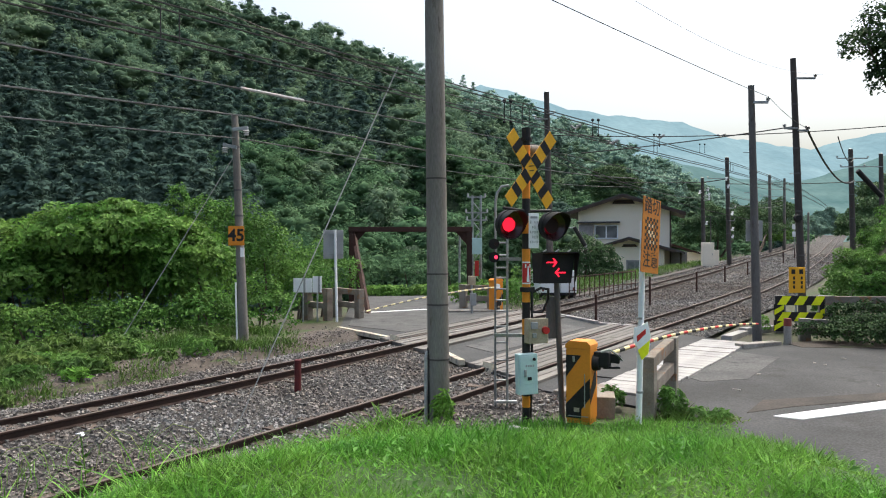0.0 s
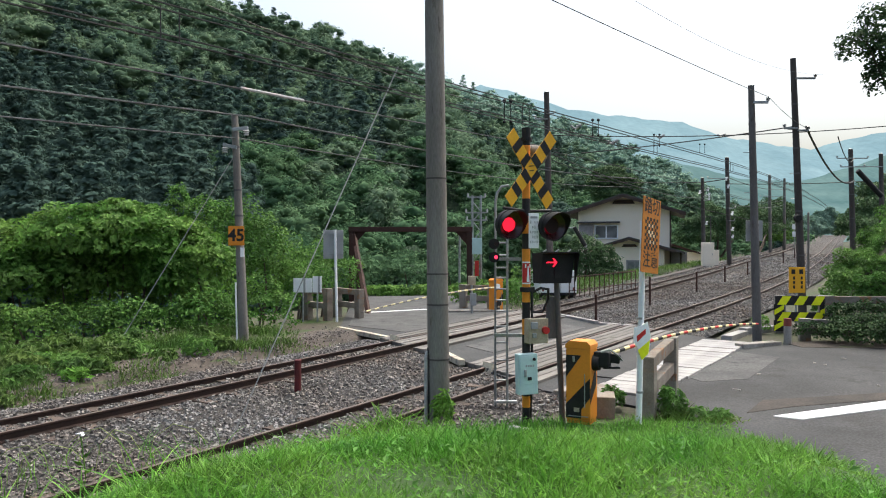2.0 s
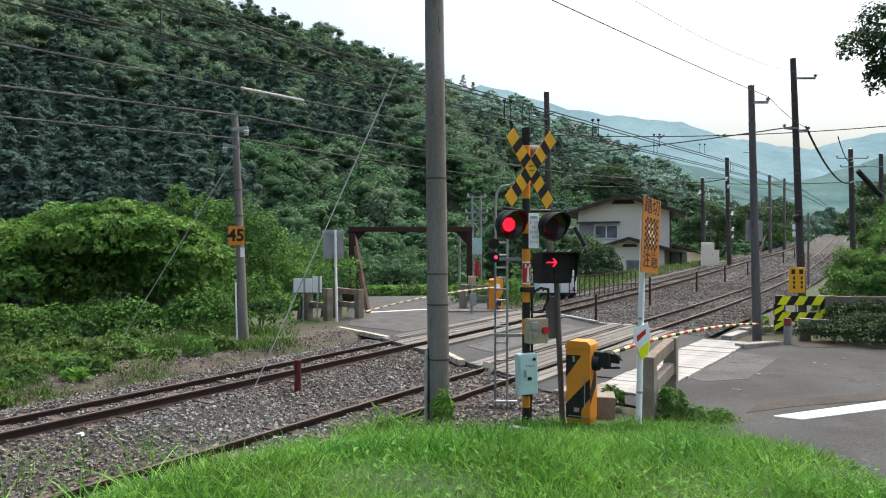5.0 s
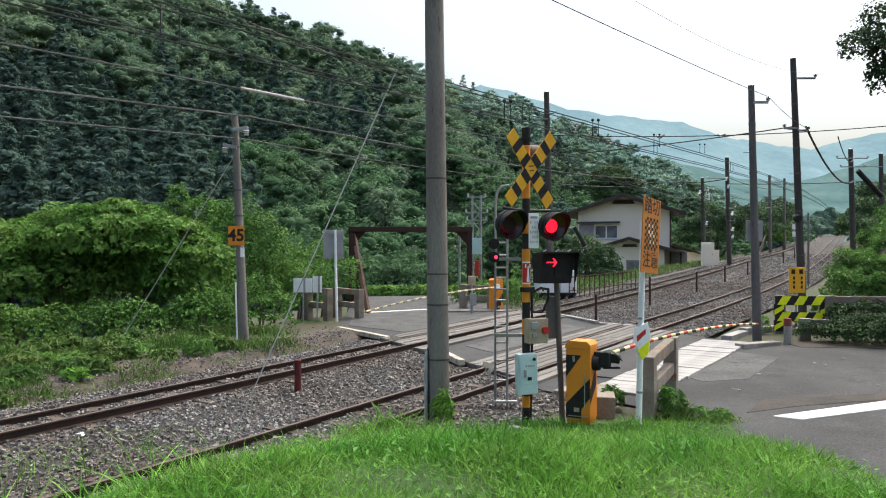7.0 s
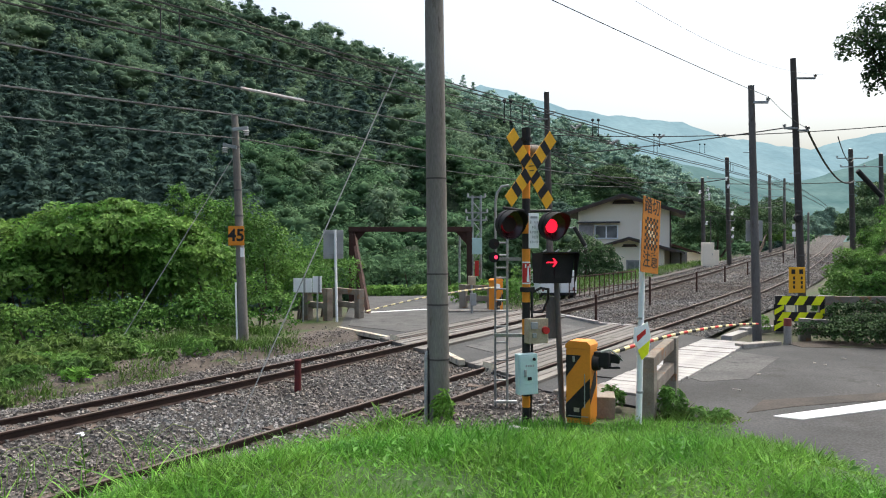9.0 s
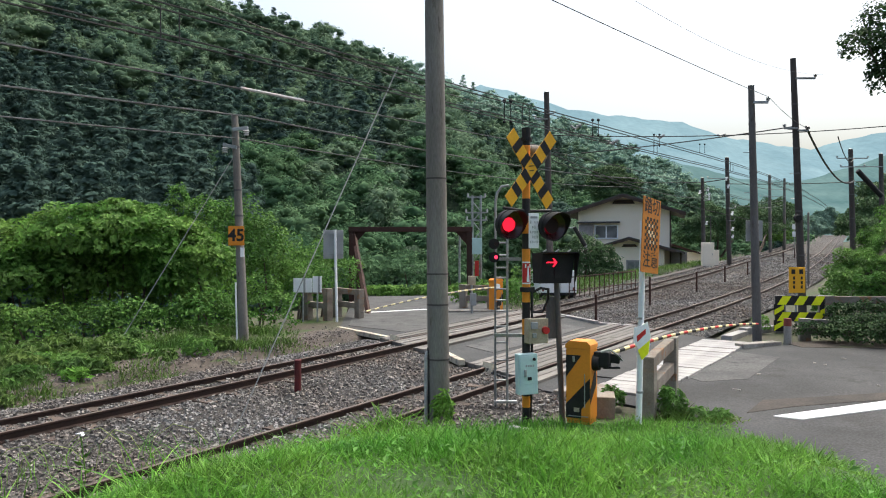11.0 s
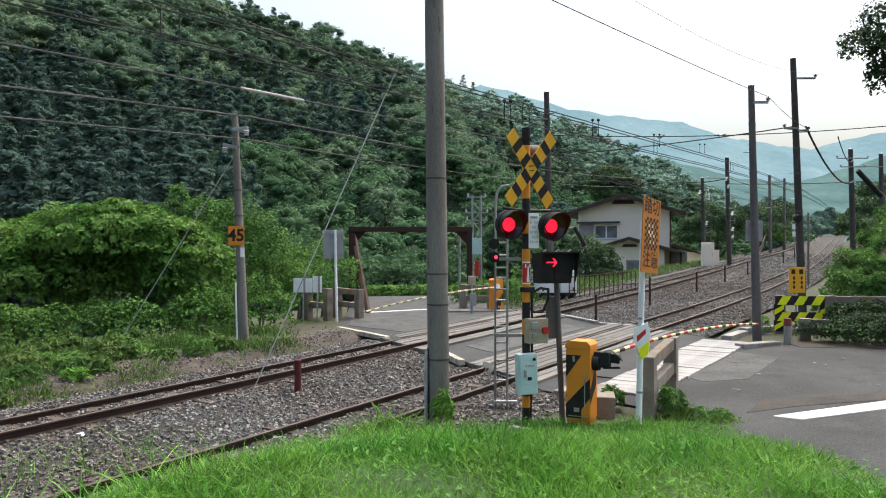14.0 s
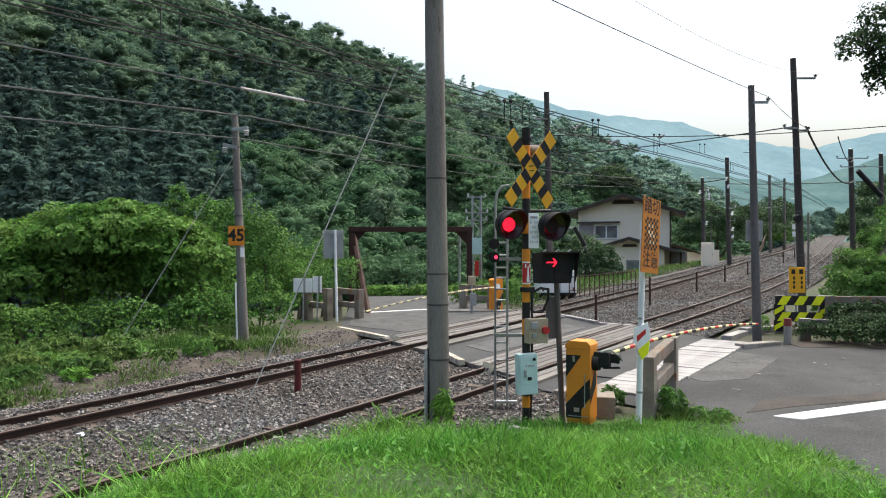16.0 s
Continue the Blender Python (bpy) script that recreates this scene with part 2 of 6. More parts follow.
def part(name, bm, material, parent, label="", shade=False):
    me = bpy.data.meshes.new(name)
    bmesh.ops.recalc_face_normals(bm, faces=bm.faces)
    bm.to_mesh(me)
    bm.free()
    me.materials.append(material)
    if shade:
        me.polygons.foreach_set("use_smooth", [True] * len(me.polygons))
        me.set_sharp_from_angle(angle=radians(40))
    ob = new(name, me)
    ob.parent = parent
    if label:
        tagged(ob, label)
    return ob


def box(size, at=(0, 0, 0), turn=(0, 0, 0), bevel=0.0, bm=None):
    bm = bm or bmesh.new()
    made = bmesh.ops.create_cube(bm, size=1, matrix=pose(*at, *turn) @ Matrix.Diagonal((*size, 1)))
    if bevel:
        edges = list({e for v in made["verts"] for e in v.link_edges})
        bmesh.ops.bevel(bm, geom=edges, offset=bevel, segments=2, affect="EDGES", profile=0.6)
    return bm


def rod(a, b, r0, r1=None, seg=10, bm=None, caps=True):
    bm = bm or bmesh.new()
    a, b = Vector(a), Vector(b)
    m = Matrix.Translation((a + b) / 2) @ (b - a).to_track_quat("Z", "Y").to_matrix().to_4x4()
    bmesh.ops.create_cone(bm, cap_ends=caps, segments=seg, radius1=r0, radius2=r0 if r1 is None else r1, depth=(b - a).length, matrix=m)
    return bm


def prism(outline, depth, at=(0, 0, 0), turn=(0, 0, 0), bm=None):
    """A flat outline in x and z, made solid along y by depth (towards -y is the front)."""
    bm = bm or bmesh.new()
    m = pose(*at, *turn)
    front = [bm.verts.new(m @ Vector((x, -depth / 2, z))) for x, z in outline]
    back = [bm.verts.new(m @ Vector((x, depth / 2, z))) for x, z in outline]
    bm.faces.new(front), bm.faces.new(back[::-1])
    k = len(outline)
    for i in range(k):
        bm.faces.new((front[i], back[i], back[(i + 1) % k], front[(i + 1) % k]))
    return bm


def tube(points, r, seg=6, bm=None):
    """A round line through points."""
    bm = bm or bmesh.new()
    points = [Vector(p) for p in points]
    rings = []
    for i, p in enumerate(points):
        d = (points[min(i + 1, len(points) - 1)] - points[max(i - 1, 0)]).normalized()
        q = d.to_track_quat("Z", "Y")
        rings.append([bm.verts.new(p + q @ Vector((r * math.cos(a), r * math.sin(a), 0))) for a in (2 * math.pi * k / seg for k in range(seg))])
    for a, b in zip(rings, rings[1:]):
        for k in range(seg):
            bm.faces.new((a[k], a[(k + 1) % seg], b[(k + 1) % seg], b[k]))
    bm.faces.new(rings[0][::-1]), bm.faces.new(rings[-1])
    return bm


def sag(a, b, drop, n=14):
    a, b = Vector(a), Vector(b)
    return [a.lerp(b, t) - Vector((0, 0, 4 * drop * t * (1 - t))) for t in (k / n for k in range(n + 1))]


def letters(text, size, material, parent, m, name="lettering", thick=0.002, bold=0.0):
    """Words from the built-in font as a mesh, centred on m, which faces its +z."""
    cu = bpy.data.curves.new("t", "FONT")
    cu.offset = bold
    cu.body, cu.size, cu.align_x, cu.align_y, cu.extrude = text, size, "CENTER", "CENTER", thick
    tmp = new("t", cu)
    me = bpy.data.meshes.new_from_object(tmp.evaluated_get(bpy.context.evaluated_depsgraph_get()))
    bpy.data.objects.remove(tmp)
    me.materials.clear()
    me.materials.append(material)
    ob = new(name, me)
    ob.parent, ob.matrix_basis = parent, m
    return ob


RNG = np.random.default_rng(7)


def leaves(points, out, size, spread=0.7, long=1.0, rng=RNG):
    """Folded leaf blades at points, turned roughly to face out; arrays of corners and triangles."""
    n = len(points)
    nor = out + rng.normal(0, spread, (n, 3))
    nor /= np.linalg.norm(nor, axis=1)[:, None] + 1e-9
    ref = rng.normal(0, 1, (n, 3))
    a = np.cross(nor, ref)
    a /= np.linalg.norm(a, axis=1)[:, None] + 1e-9
    b = np.cross(nor, a)
    sz = (size * rng.uniform(0.6, 1.4, n))[:, None]
    v = np.empty((n, 4, 3))
    v[:, 0] = points - a * sz * 0.5 * long
    v[:, 1] = points + b * sz * 0.36 + nor * sz * 0.12
    v[:, 2] = points + a * sz * 0.5 * long - nor * sz * 0.1
    v[:, 3] = points - b * sz * 0.36 + nor * sz * 0.12
    base = np.arange(n)[:, None] * 4
    t = np.concatenate([base + [0, 1, 2], base + [0, 2, 3]])
    return v.reshape(-1, 3), t


def blob_points(centre, radii, n, rng=RNG, shell=0.35):
    """Points in the outer shell of an uneven rounded mass, with their outward ways."""
    d = rng.normal(0, 1, (n, 3))
    d /= np.linalg.norm(d, axis=1)[:, None]
    d[:, 2] = np.where(d[:, 2] < -0.35, -d[:, 2], d[:, 2])
    ph = rng.uniform(0, 6.28, 6)
    lump = 1 + 0.16 * np.sin(d[:, 0] * 5 + ph[0]) * np.sin(d[:, 1] * 5 + ph[1]) + 0.12 * np.sin(d[:, 2] * 9 + ph[2]) + 0.1 * np.sin(d[:, 0] * 11 + ph[3]) * np.sin(d[:, 2] * 8 + ph[4])
    r = lump * (1 - shell * rng.random(n) ** 1.6)
    return np.asarray(centre) + d * r[:, None] * np.asarray(radii), d


def join_arrays(chunks):
    vs, ts, k = [], [], 0
    for v, t in chunks:
        vs.append(v), ts.append(t + k)
        k += len(v)
    return np.concatenate(vs), np.concatenate(ts)


# ---- the setting ----
def build_ground():
    k = 5.2
    gx = [900 * math.sinh(k * t) / math.sinh(k) for t in np.linspace(-1, 1, 231)]
    gy = [4 + 1500 * math.sinh(k * t) / math.sinh(k) for t in np.linspace(-0.55, 1, 211)]
    X, Y = np.meshgrid(gx, gy)
    Z = terrain(X, Y)
    v = np.stack([X, Y, Z], -1).reshape(-1, 3)
    nx, ny = len(gx), len(gy)
    i = (np.arange(ny - 1)[:, None] * nx + np.arange(nx - 1)).ravel()
    t = np.concatenate([np.stack([i, i + 1, i + nx + 1], 1), np.stack([i, i + nx + 1, i + nx], 1)])
    ob = fast_mesh("ground", v, t, M["ground"])
    tagged(ob, "rough ground of brown earth and short grass", "ground", kind="structure")


def flat_sheet(name, outline, lift, material, label, category, kind="structure"):
    bm = bmesh.new()
    top = [bm.verts.new((x, y, float(slope(x, y)) + lift)) for x, y in outline]
    low = [bm.verts.new((x, y, float(slope(x, y)) + lift - 0.12)) for x, y in outline]
    bm.faces.new(top)
    for i in range(len(top)):
        j = (i + 1) % len(top)
        bm.faces.new((top[i], low[i], low[j], top[j]))
    bmesh.ops.triangulate(bm, faces=bm.faces)
    return tagged(part(name, bm, material, None), label, category, kind=kind)


def edge_west(l):
    return 12.1 - 0.53 * (l + 5.8)


def edge_east(l):
    return 19.7 - 0.50 * (l + 4.76)


def side(line, s):
    """Where a track's middle runs beside the line at s."""
    a, b = np.array(line).T
    w = np.linspace(-6, 6, 9)
    return float(np.mean(np.interp(s + w, a, b)))


def build_ballast():
    def bed(name, s0, s1, ns, near=-5.75):
        rows, nl = [], 34
        for i in range(ns + 1):
            for j in range(nl + 1):
                f = j / nl
                l = -13.6 + f * (13.6 + near)
                a, b = s0(l), s1(l)
                s = a + (b - a) * (i / ns) ** (1.0 if ns < 90 else 2.2)
                w = min(1.0, max(0.0, (l + 11.42) / 4.0))
                shift = (side(FAR, s) + 11.42) * (1 - w) + (side(NEAR, s) + 7.42) * w
                ll = l + shift
                h = -0.005 - 0.14 * smooth((abs(f - 0.5) - 0.40) / 0.1) - 0.05 * smooth(1 - abs(f - 0.5) / 0.1)
                h += 0.03 * noise.noise((s * 1.3, ll * 1.3, 0)) + 0.02 * noise.noise((s * 4, ll * 4, 3))
                rows.append(on(s, ll, float(h)))
        w = nl + 1
        faces = [(i * w + j, i * w + j + 1, (i + 1) * w + j + 1, (i + 1) * w + j) for i in range(ns) for j in range(nl)]
        ob = mesh_object(name, rows, faces, M["ballast"])
        tagged(ob, "grey-brown crushed stone ballast under the two tracks", "ballast", kind="structure")
    bed("ballast_bed_1", lambda l: -14.0, lambda l: edge_west(l) + 0.05, 60, -4.7)
    bed("ballast_bed_2", lambda l: edge_east(l) - 0.05, lambda l: 320.0, 110)
    # loose stones
    rng = np.random.default_rng(3)
    n = 74000
    s = np.concatenate([rng.uniform(0.5, 20, n * 6 // 10), rng.uniform(17, 42, n * 4 // 10), 40 + 50 * rng.random(n * 2 // 10) ** 1.5])
    l = np.where(s < 14, rng.uniform(-13.7, -4.7, len(s)), rng.uniform(-13.7, -5.7, len(s)))
    strew = rng.random(len(s)) < 0.05
    l = np.where(strew, -13.5 - np.abs(rng.normal(0, 0.8, len(s))), l)
    out = (s < 12.1 - 0.53 * (l + 5.8) - 0.1) | (s > 19.7 - 0.50 * (l + 4.76) + 0.1)
    for c in (-7.42, -11.42):
        out &= np.abs(np.abs(l - c) - 0.5) > 0.09
    s, l = s[out], l[out]
    w = np.clip((l + 11.42) / 4.0, 0, 1)
    stops = np.linspace(-20, 120, 281)
    bend_far, bend_near = np.array([side(FAR, a) + 11.42 for a in stops]), np.array([side(NEAR, a) + 7.42 for a in stops])
    sh = np.interp(s, stops, bend_far) * (1 - w) + np.interp(s, stops, bend_near) * w
    f = np.where(s < 14, (l + 13.6) / 8.9, (l + 13.6) / 7.85)
    h = -0.0 - 0.14 * smooth((abs(f - 0.5) - 0.40) / 0.1) - 0.05 * smooth(1 - abs(f - 0.5) / 0.1)
    l2 = l + sh
    x, y = U.x * s + V.x * l2, U.y * s + V.y * l2
    c = np.stack([x, y, slope(x, y) + h + rng.uniform(-0.015, 0.03, len(x))], 1)
    c[:, 2] = np.where(strew[out], terrain(x, y) + 0.05, c[:, 2])
    block = np.array([(-1, -1, -1), (1, -1, -1), (1, 1, -1), (-1, 1, -1), (-1, -1, 1), (1, -1, 1), (1, 1, 1), (-1, 1, 1)], float) * (0.9, 0.7, 0.6)
    tri = np.array([(4, 5, 6), (4, 6, 7), (0, 1, 5), (0, 5, 4), (1, 2, 6), (1, 6, 5), (2, 3, 7), (2, 7, 6), (3, 0, 4), (3, 4, 7)])
    k = len(c)
    v = block[None] * rng.uniform(0.65, 1.15, (k, 8, 1)) + rng.normal(0, 0.16, (k, 8, 3))
    tilt = rng.uniform(-0.7, 0.7, k)[:, None]
    v[..., 1], v[..., 2] = v[..., 1] * np.cos(tilt) - v[..., 2] * np.sin(tilt), v[..., 1] * np.sin(tilt) + v[..., 2] * np.cos(tilt)
    a = rng.uniform(0, 6.28, k)
    ca, sa = np.cos(a)[:, None], np.sin(a)[:, None]
    v[..., 0], v[..., 1] = v[..., 0] * ca - v[..., 1] * sa, v[..., 0] * sa + v[..., 1] * ca
    v = v * (rng.uniform(0.015, 0.031, k) * (1 + 0.012 * np.clip(s - 20, 0, 80)))[:, None, None] + c[:, None]
    t = (np.arange(k)[:, None, None] * 8 + tri).reshape(-1, 3)
    tagged(fast_mesh("ballast_stones", v.reshape(-1, 3), t, M["stone"]), "loose angular grey ballast stones along the tracks", "ballast stones", kind="stuff")


def rail_bm(line, off, s0, s1, lift, bm=None):
    """One rail: foot, web and head swept along the track."""
    prof = [(-0.06, -0.15), (0.06, -0.15), (0.06, -0.135), (0.014, -0.115), (0.014, -0.045), (0.036, -0.03), (0.036, -0.004), (0.028, 0.0), (-0.028, 0.0), (-0.036, -0.004), (-0.036, -0.03), (-0.014, -0.045), (-0.014, -0.115), (-0.06, -0.135)]
    bm = bmesh.new()
    rings, s = [], s0
    stops = []
    while s < s1:
        stops.append(s)
        s += 1.0 if s < 60 else 4.0
    stops.append(s1)
    for s in stops:
        c = side(line, s) + off
        rings.append([bm.verts.new(on(s, c + a, lift + b)) for a, b in prof])
    k = len(prof)
    for a, b in zip(rings, rings[1:]):
        for i in range(k):
            f = bm.faces.new((a[i], a[(i + 1) % k], b[(i + 1) % k], b[i]))
            f.material_index = 1 if i == 7 else 0
    return bm


def build_track(line, label, cant):
    track = thing("railway_track", 0, 0, 0, label=label, category="railway track", group="tracks through the crossing", kind="structure")
    for off, lift in ((-0.5, 0.10), (0.5, 0.10 + cant)):
        ob = part("rail", rail_bm(line, off, -14, 320, lift), M["rail"], track, "rust-brown rail with a worn head")
        ob.data.materials.append(M["railtop"])
    me = None
    s = -3.0
    while s < 48:
        if not (edge_west(side(line, s)) - 0.1 < s < edge_east(side(line, s)) + 0.1):
            p = on(s, side(line, s), -0.07)
            if me is None:
                ob = part("sleeper", box((2.0, 0.22, 0.16), bevel=0.012), M["sleeper"], track)
                me = ob.data
            else:
                ob = new("sleeper", me)
                ob.parent = track
            ob.matrix_basis = pose(p.x, p.y, p.z, 0, 0, -34)
        s += 0.68
    return track


def build_planks(line):
    """Timber deck between and beside the rails over the road."""
    deck = thing("crossing_deck", 0, 0, 0, label="worn grey-brown timber planks laid between and beside the rails", category="crossing deck", group="timber decks of the crossing", kind="structure")
    for off in (-0.98, -0.76, -0.32, -0.11, 0.11, 0.32, 0.76, 0.98):
        a, b = edge_west(side(line, 14) + off) + 0.02, edge_east(side(line, 19) + off) - 0.05
        cuts = np.linspace(a, b, 4) + np.array([0, random.uniform(-0.4, 0.4), random.uniform(-0.4, 0.4), 0])
        for p, q in zip(cuts, cuts[1:]):
            m = on((p + q) / 2, side(line, (p + q) / 2) + off, 0.045 + random.uniform(-0.006, 0.006))
            ob = part("plank", box((q - p - 0.02, 0.19, 0.1), bevel=0.01), M["plank"], deck)
            ob.matrix_basis = pose(m.x, m.y, m.z, 0, -math.degrees(math.atan(GRADE)), 56)


M["worn"] = surf("pale worn concrete skin", (0.088, 0.0875, 0.085), (0.054, 0.0545, 0.0545), grain=0.35, scale=1.6, fine=22, bump=0.5, dist=0.006, spots=((0.035, 0.035, 0.035), 1.8, 0.56), world_space=True)
M["coarse"] = surf("coarse patched asphalt", (0.052, 0.043, 0.036), (0.031, 0.027, 0.024), grain=0.34, scale=2, fine=28, bump=0.5, dist=0.008, world_space=True)
ROAD = [(1.75, 13.35), (0.76, 15.6), (0.08, 17.7), (-1.39, 20.2), (-3.07, 22.8), (-3.9, 34), (1.6, 34), (2.0, 27.6), (3.84, 25.3), (4.57, 22.6), (5.6, 21.6), (7.07, 19.0), (8.0, 18.2), (9.2, 18.1), (16, 16.3), (60, 4), (60, -30),
        (3.85, -30), (3.85, 7.9), (3.95, 9.2), (3.9, 10.3), (3.75, 11.0), (3.55, 11.6), (3.1, 12.0), (2.5, 12.6)]


def build_road():
    flat_sheet("road", ROAD, 0.04, M["asphalt"], "worn grey asphalt road over the level crossing", "road")
    flat_sheet("road_patch_2", [(4.55, 11.5), (5.15, 12.35), (6.3, 12.55), (9.5, 13.2), (9.6, 12.75), (6.4, 12.1), (5.4, 11.85)], 0.046, M["coarse"], "rough brownish patched strip in the asphalt", "road patch")
    flat_sheet("road_patch_3", [(4.7, 13.9), (5.6, 14.1), (7.2, 16.4), (6.6, 17.2), (5.6, 16.2), (4.5, 14.6)], 0.0455, M["worn"], "paler worn patch in the asphalt", "road patch")
    flat_sheet("road_patch_1", [(2.75, 14.6), (3.6, 14.0), (6.5, 18.6), (6.9, 19.0), (5.6, 21.2), (5.0, 20.6)], 0.062, M["patch"], "darker newer asphalt beside the rails", "road patch")
    flat_sheet("road_line_1", [(4.86, 11.27), (7.0, 12.14), (12.0, 14.1), (11.9, 13.55), (6.69, 11.62), (5.18, 11.05)], 0.051, M["white"], "broad white stop line painted on the asphalt", "road marking")
    flat_sheet("road_line_2", [(-2.6, 26.9), (0.2, 28.0), (0.2, 28.25), (-2.6, 27.1)], 0.055, M["white"], "worn white line painted on the asphalt", "road marking")
    flat_sheet("road_patch_4", [on(15.2, -8.85)[:2], on(20.4, -8.85)[:2], on(21.0, -10.0)[:2], on(15.8, -10.0)[:2]], 0.049, M["worn"], "pale worn asphalt between the two tracks", "road patch")
    flat_sheet("road_patch_5", [on(17.2, -12.85)[:2], on(22.8, -12.85)[:2], (2.9, 25.7), (1.8, 27.4), (1.4, 33.8), (-3.6, 33.8), (-2.85, 23.2)], 0.049, M["worn"], "pale worn asphalt beyond the far track", "road patch")
    # gutter covers beside the near track
    strip = thing("gutter", 0, 0, 0, label="row of pale concrete gutter covers along the near track", category="gutter covers", kind="structure")
    me, s = None, 12.55
    while s < 19.4:
        p = on(s, -4.75 + 0.02 * random.uniform(-1, 1), 0.035 + random.uniform(-0.006, 0.006))
        if me is None:
            ob = part("cover", box((0.30, 1.12, 0.1), bevel=0.012), M["cover"], strip)
            me = ob.data
        else:
            ob = new("cover", me)
            ob.parent = strip
        ob.matrix_basis = pose(p.x, p.y, p.z, 0, -1.4, 56 + random.uniform(-0.6, 0.6))
        s += 0.318


def build_dirt():
    """Bare brown dirt between the far ballast and the bushes."""
    rows, ns, nl = [], 50, 8
    for i in range(ns + 1):
        s = -2 + 19.5 * i / ns
        for j in range(nl + 1):
            l = -15.9 + 2.6 * j / nl + 0.25 * math.sin(s * 1.7) * (j == 0)
            p = on(s, l)
            p.z = float(terrain(p.x, p.y)) + 0.03 + 0.05 * noise.noise((p.x * 1.7, p.y * 1.7, 5)) - 0.12 * (j == 0)
            rows.append(p)
    w = nl + 1
    f = [(i * w + j, i * w + j + 1, (i + 1) * w + j + 1, (i + 1) * w + j) for i in range(ns) for j in range(nl)]
    tagged(mesh_object("dirt_strip", rows, f, M["dirt"]), "bare brown dirt strip beside the far track", "dirt", kind="structure")


def ridge_height(px):
    """The wooded hill's skyline: its slope as seen from the crossing, by the way across."""
    a = [-1.2, -0.9, -0.577, -0.42, -0.268, -0.22, -0.165, -0.062, 0.03, 0.085, 0.196, 0.306, 0.40, 0.50]
    b = [0.44, 0.44, 0.42, 0.385, 0.328, 0.305, 0.289, 0.238, 0.203, 0.190, 0.150, 0.098, 0.045, -0.02]
    return float(np.interp(px, a, b))


def ridge_far(px):
    a = [-1.2, -0.577, -0.2, 0.085, 0.2, 0.31, 0.40, 0.5]
    b = [200, 210, 240, 300, 360, 420, 470, 500]
    return float(np.interp(px, a, b))


def hill_point(px, f):
    """On the hillside: px the way across, f from its foot (0) to its ridge (1)."""
    r1 = ridge_far(px)
    r0 = 62 + 60 * max(0.0, px + 0.05) * 2.5
    y = r0 + (r1 - r0) * f
    x = px * y
    top = ridge_height(px) * r1 - 2.0
    rough = 5.5 * noise.noise((x * 0.022, y * 0.022, 1)) * min(1, f * 4) * (1 - 0.6 * f)
    gully = -6.0 * (abs(noise.noise((x * 0.012 + 5, y * 0.004, 9)))) * math.sin(math.pi * min(1, f))
    return Vector((x, y, -3 + (top + 3) * f ** 1.12 + rough + gully))


def build_hill():
    nx, ny = 110, 44
    pxs = np.linspace(-1.15, 0.5, nx + 1)
    v = [hill_point(p, j / ny * 1.06) for j in range(ny + 1) for p in pxs]
    w = nx + 1
    f = [(j * w + i, j * w + i + 1, (j + 1) * w + i + 1, (j + 1) * w + i) for j in range(ny) for i in range(nx)]
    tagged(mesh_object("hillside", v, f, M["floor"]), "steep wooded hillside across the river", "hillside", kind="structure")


def lump(detail):
    """A unit ball of triangles, as arrays."""
    bm = bmesh.new()
    bmesh.ops.create_icosphere(bm, subdivisions=detail, radius=1)
    v = np.array([x.co[:] for x in bm.verts])
    f = np.array([[x.index for x in q.verts] for q in bm.faces])
    bm.free()
    return v, f


BALL = lump(1)


def sprays(points, out, size, rng):
    """Pointed leaf sprays, one triangle each, that face out."""
    n = len(points)
    nor = out + rng.normal(0, 0.22, (n, 3))
    nor /= np.linalg.norm(nor, axis=1)[:, None] + 1e-9
    a = np.cross(nor, rng.normal(0, 1, (n, 3)))
    a /= np.linalg.norm(a, axis=1)[:, None] + 1e-9
    b = np.cross(nor, a)
    sz = (size * rng.uniform(0.55, 1.45, n))[:, None]
    v = np.stack([points - a * sz * 0.5 - b * sz * 0.35, points + a * sz * 0.5 - b * sz * 0.3, points + b * sz * 0.75 - nor * sz * 0.15], 1)
    return v.reshape(-1, 3), np.arange(3 * n).reshape(-1, 3)


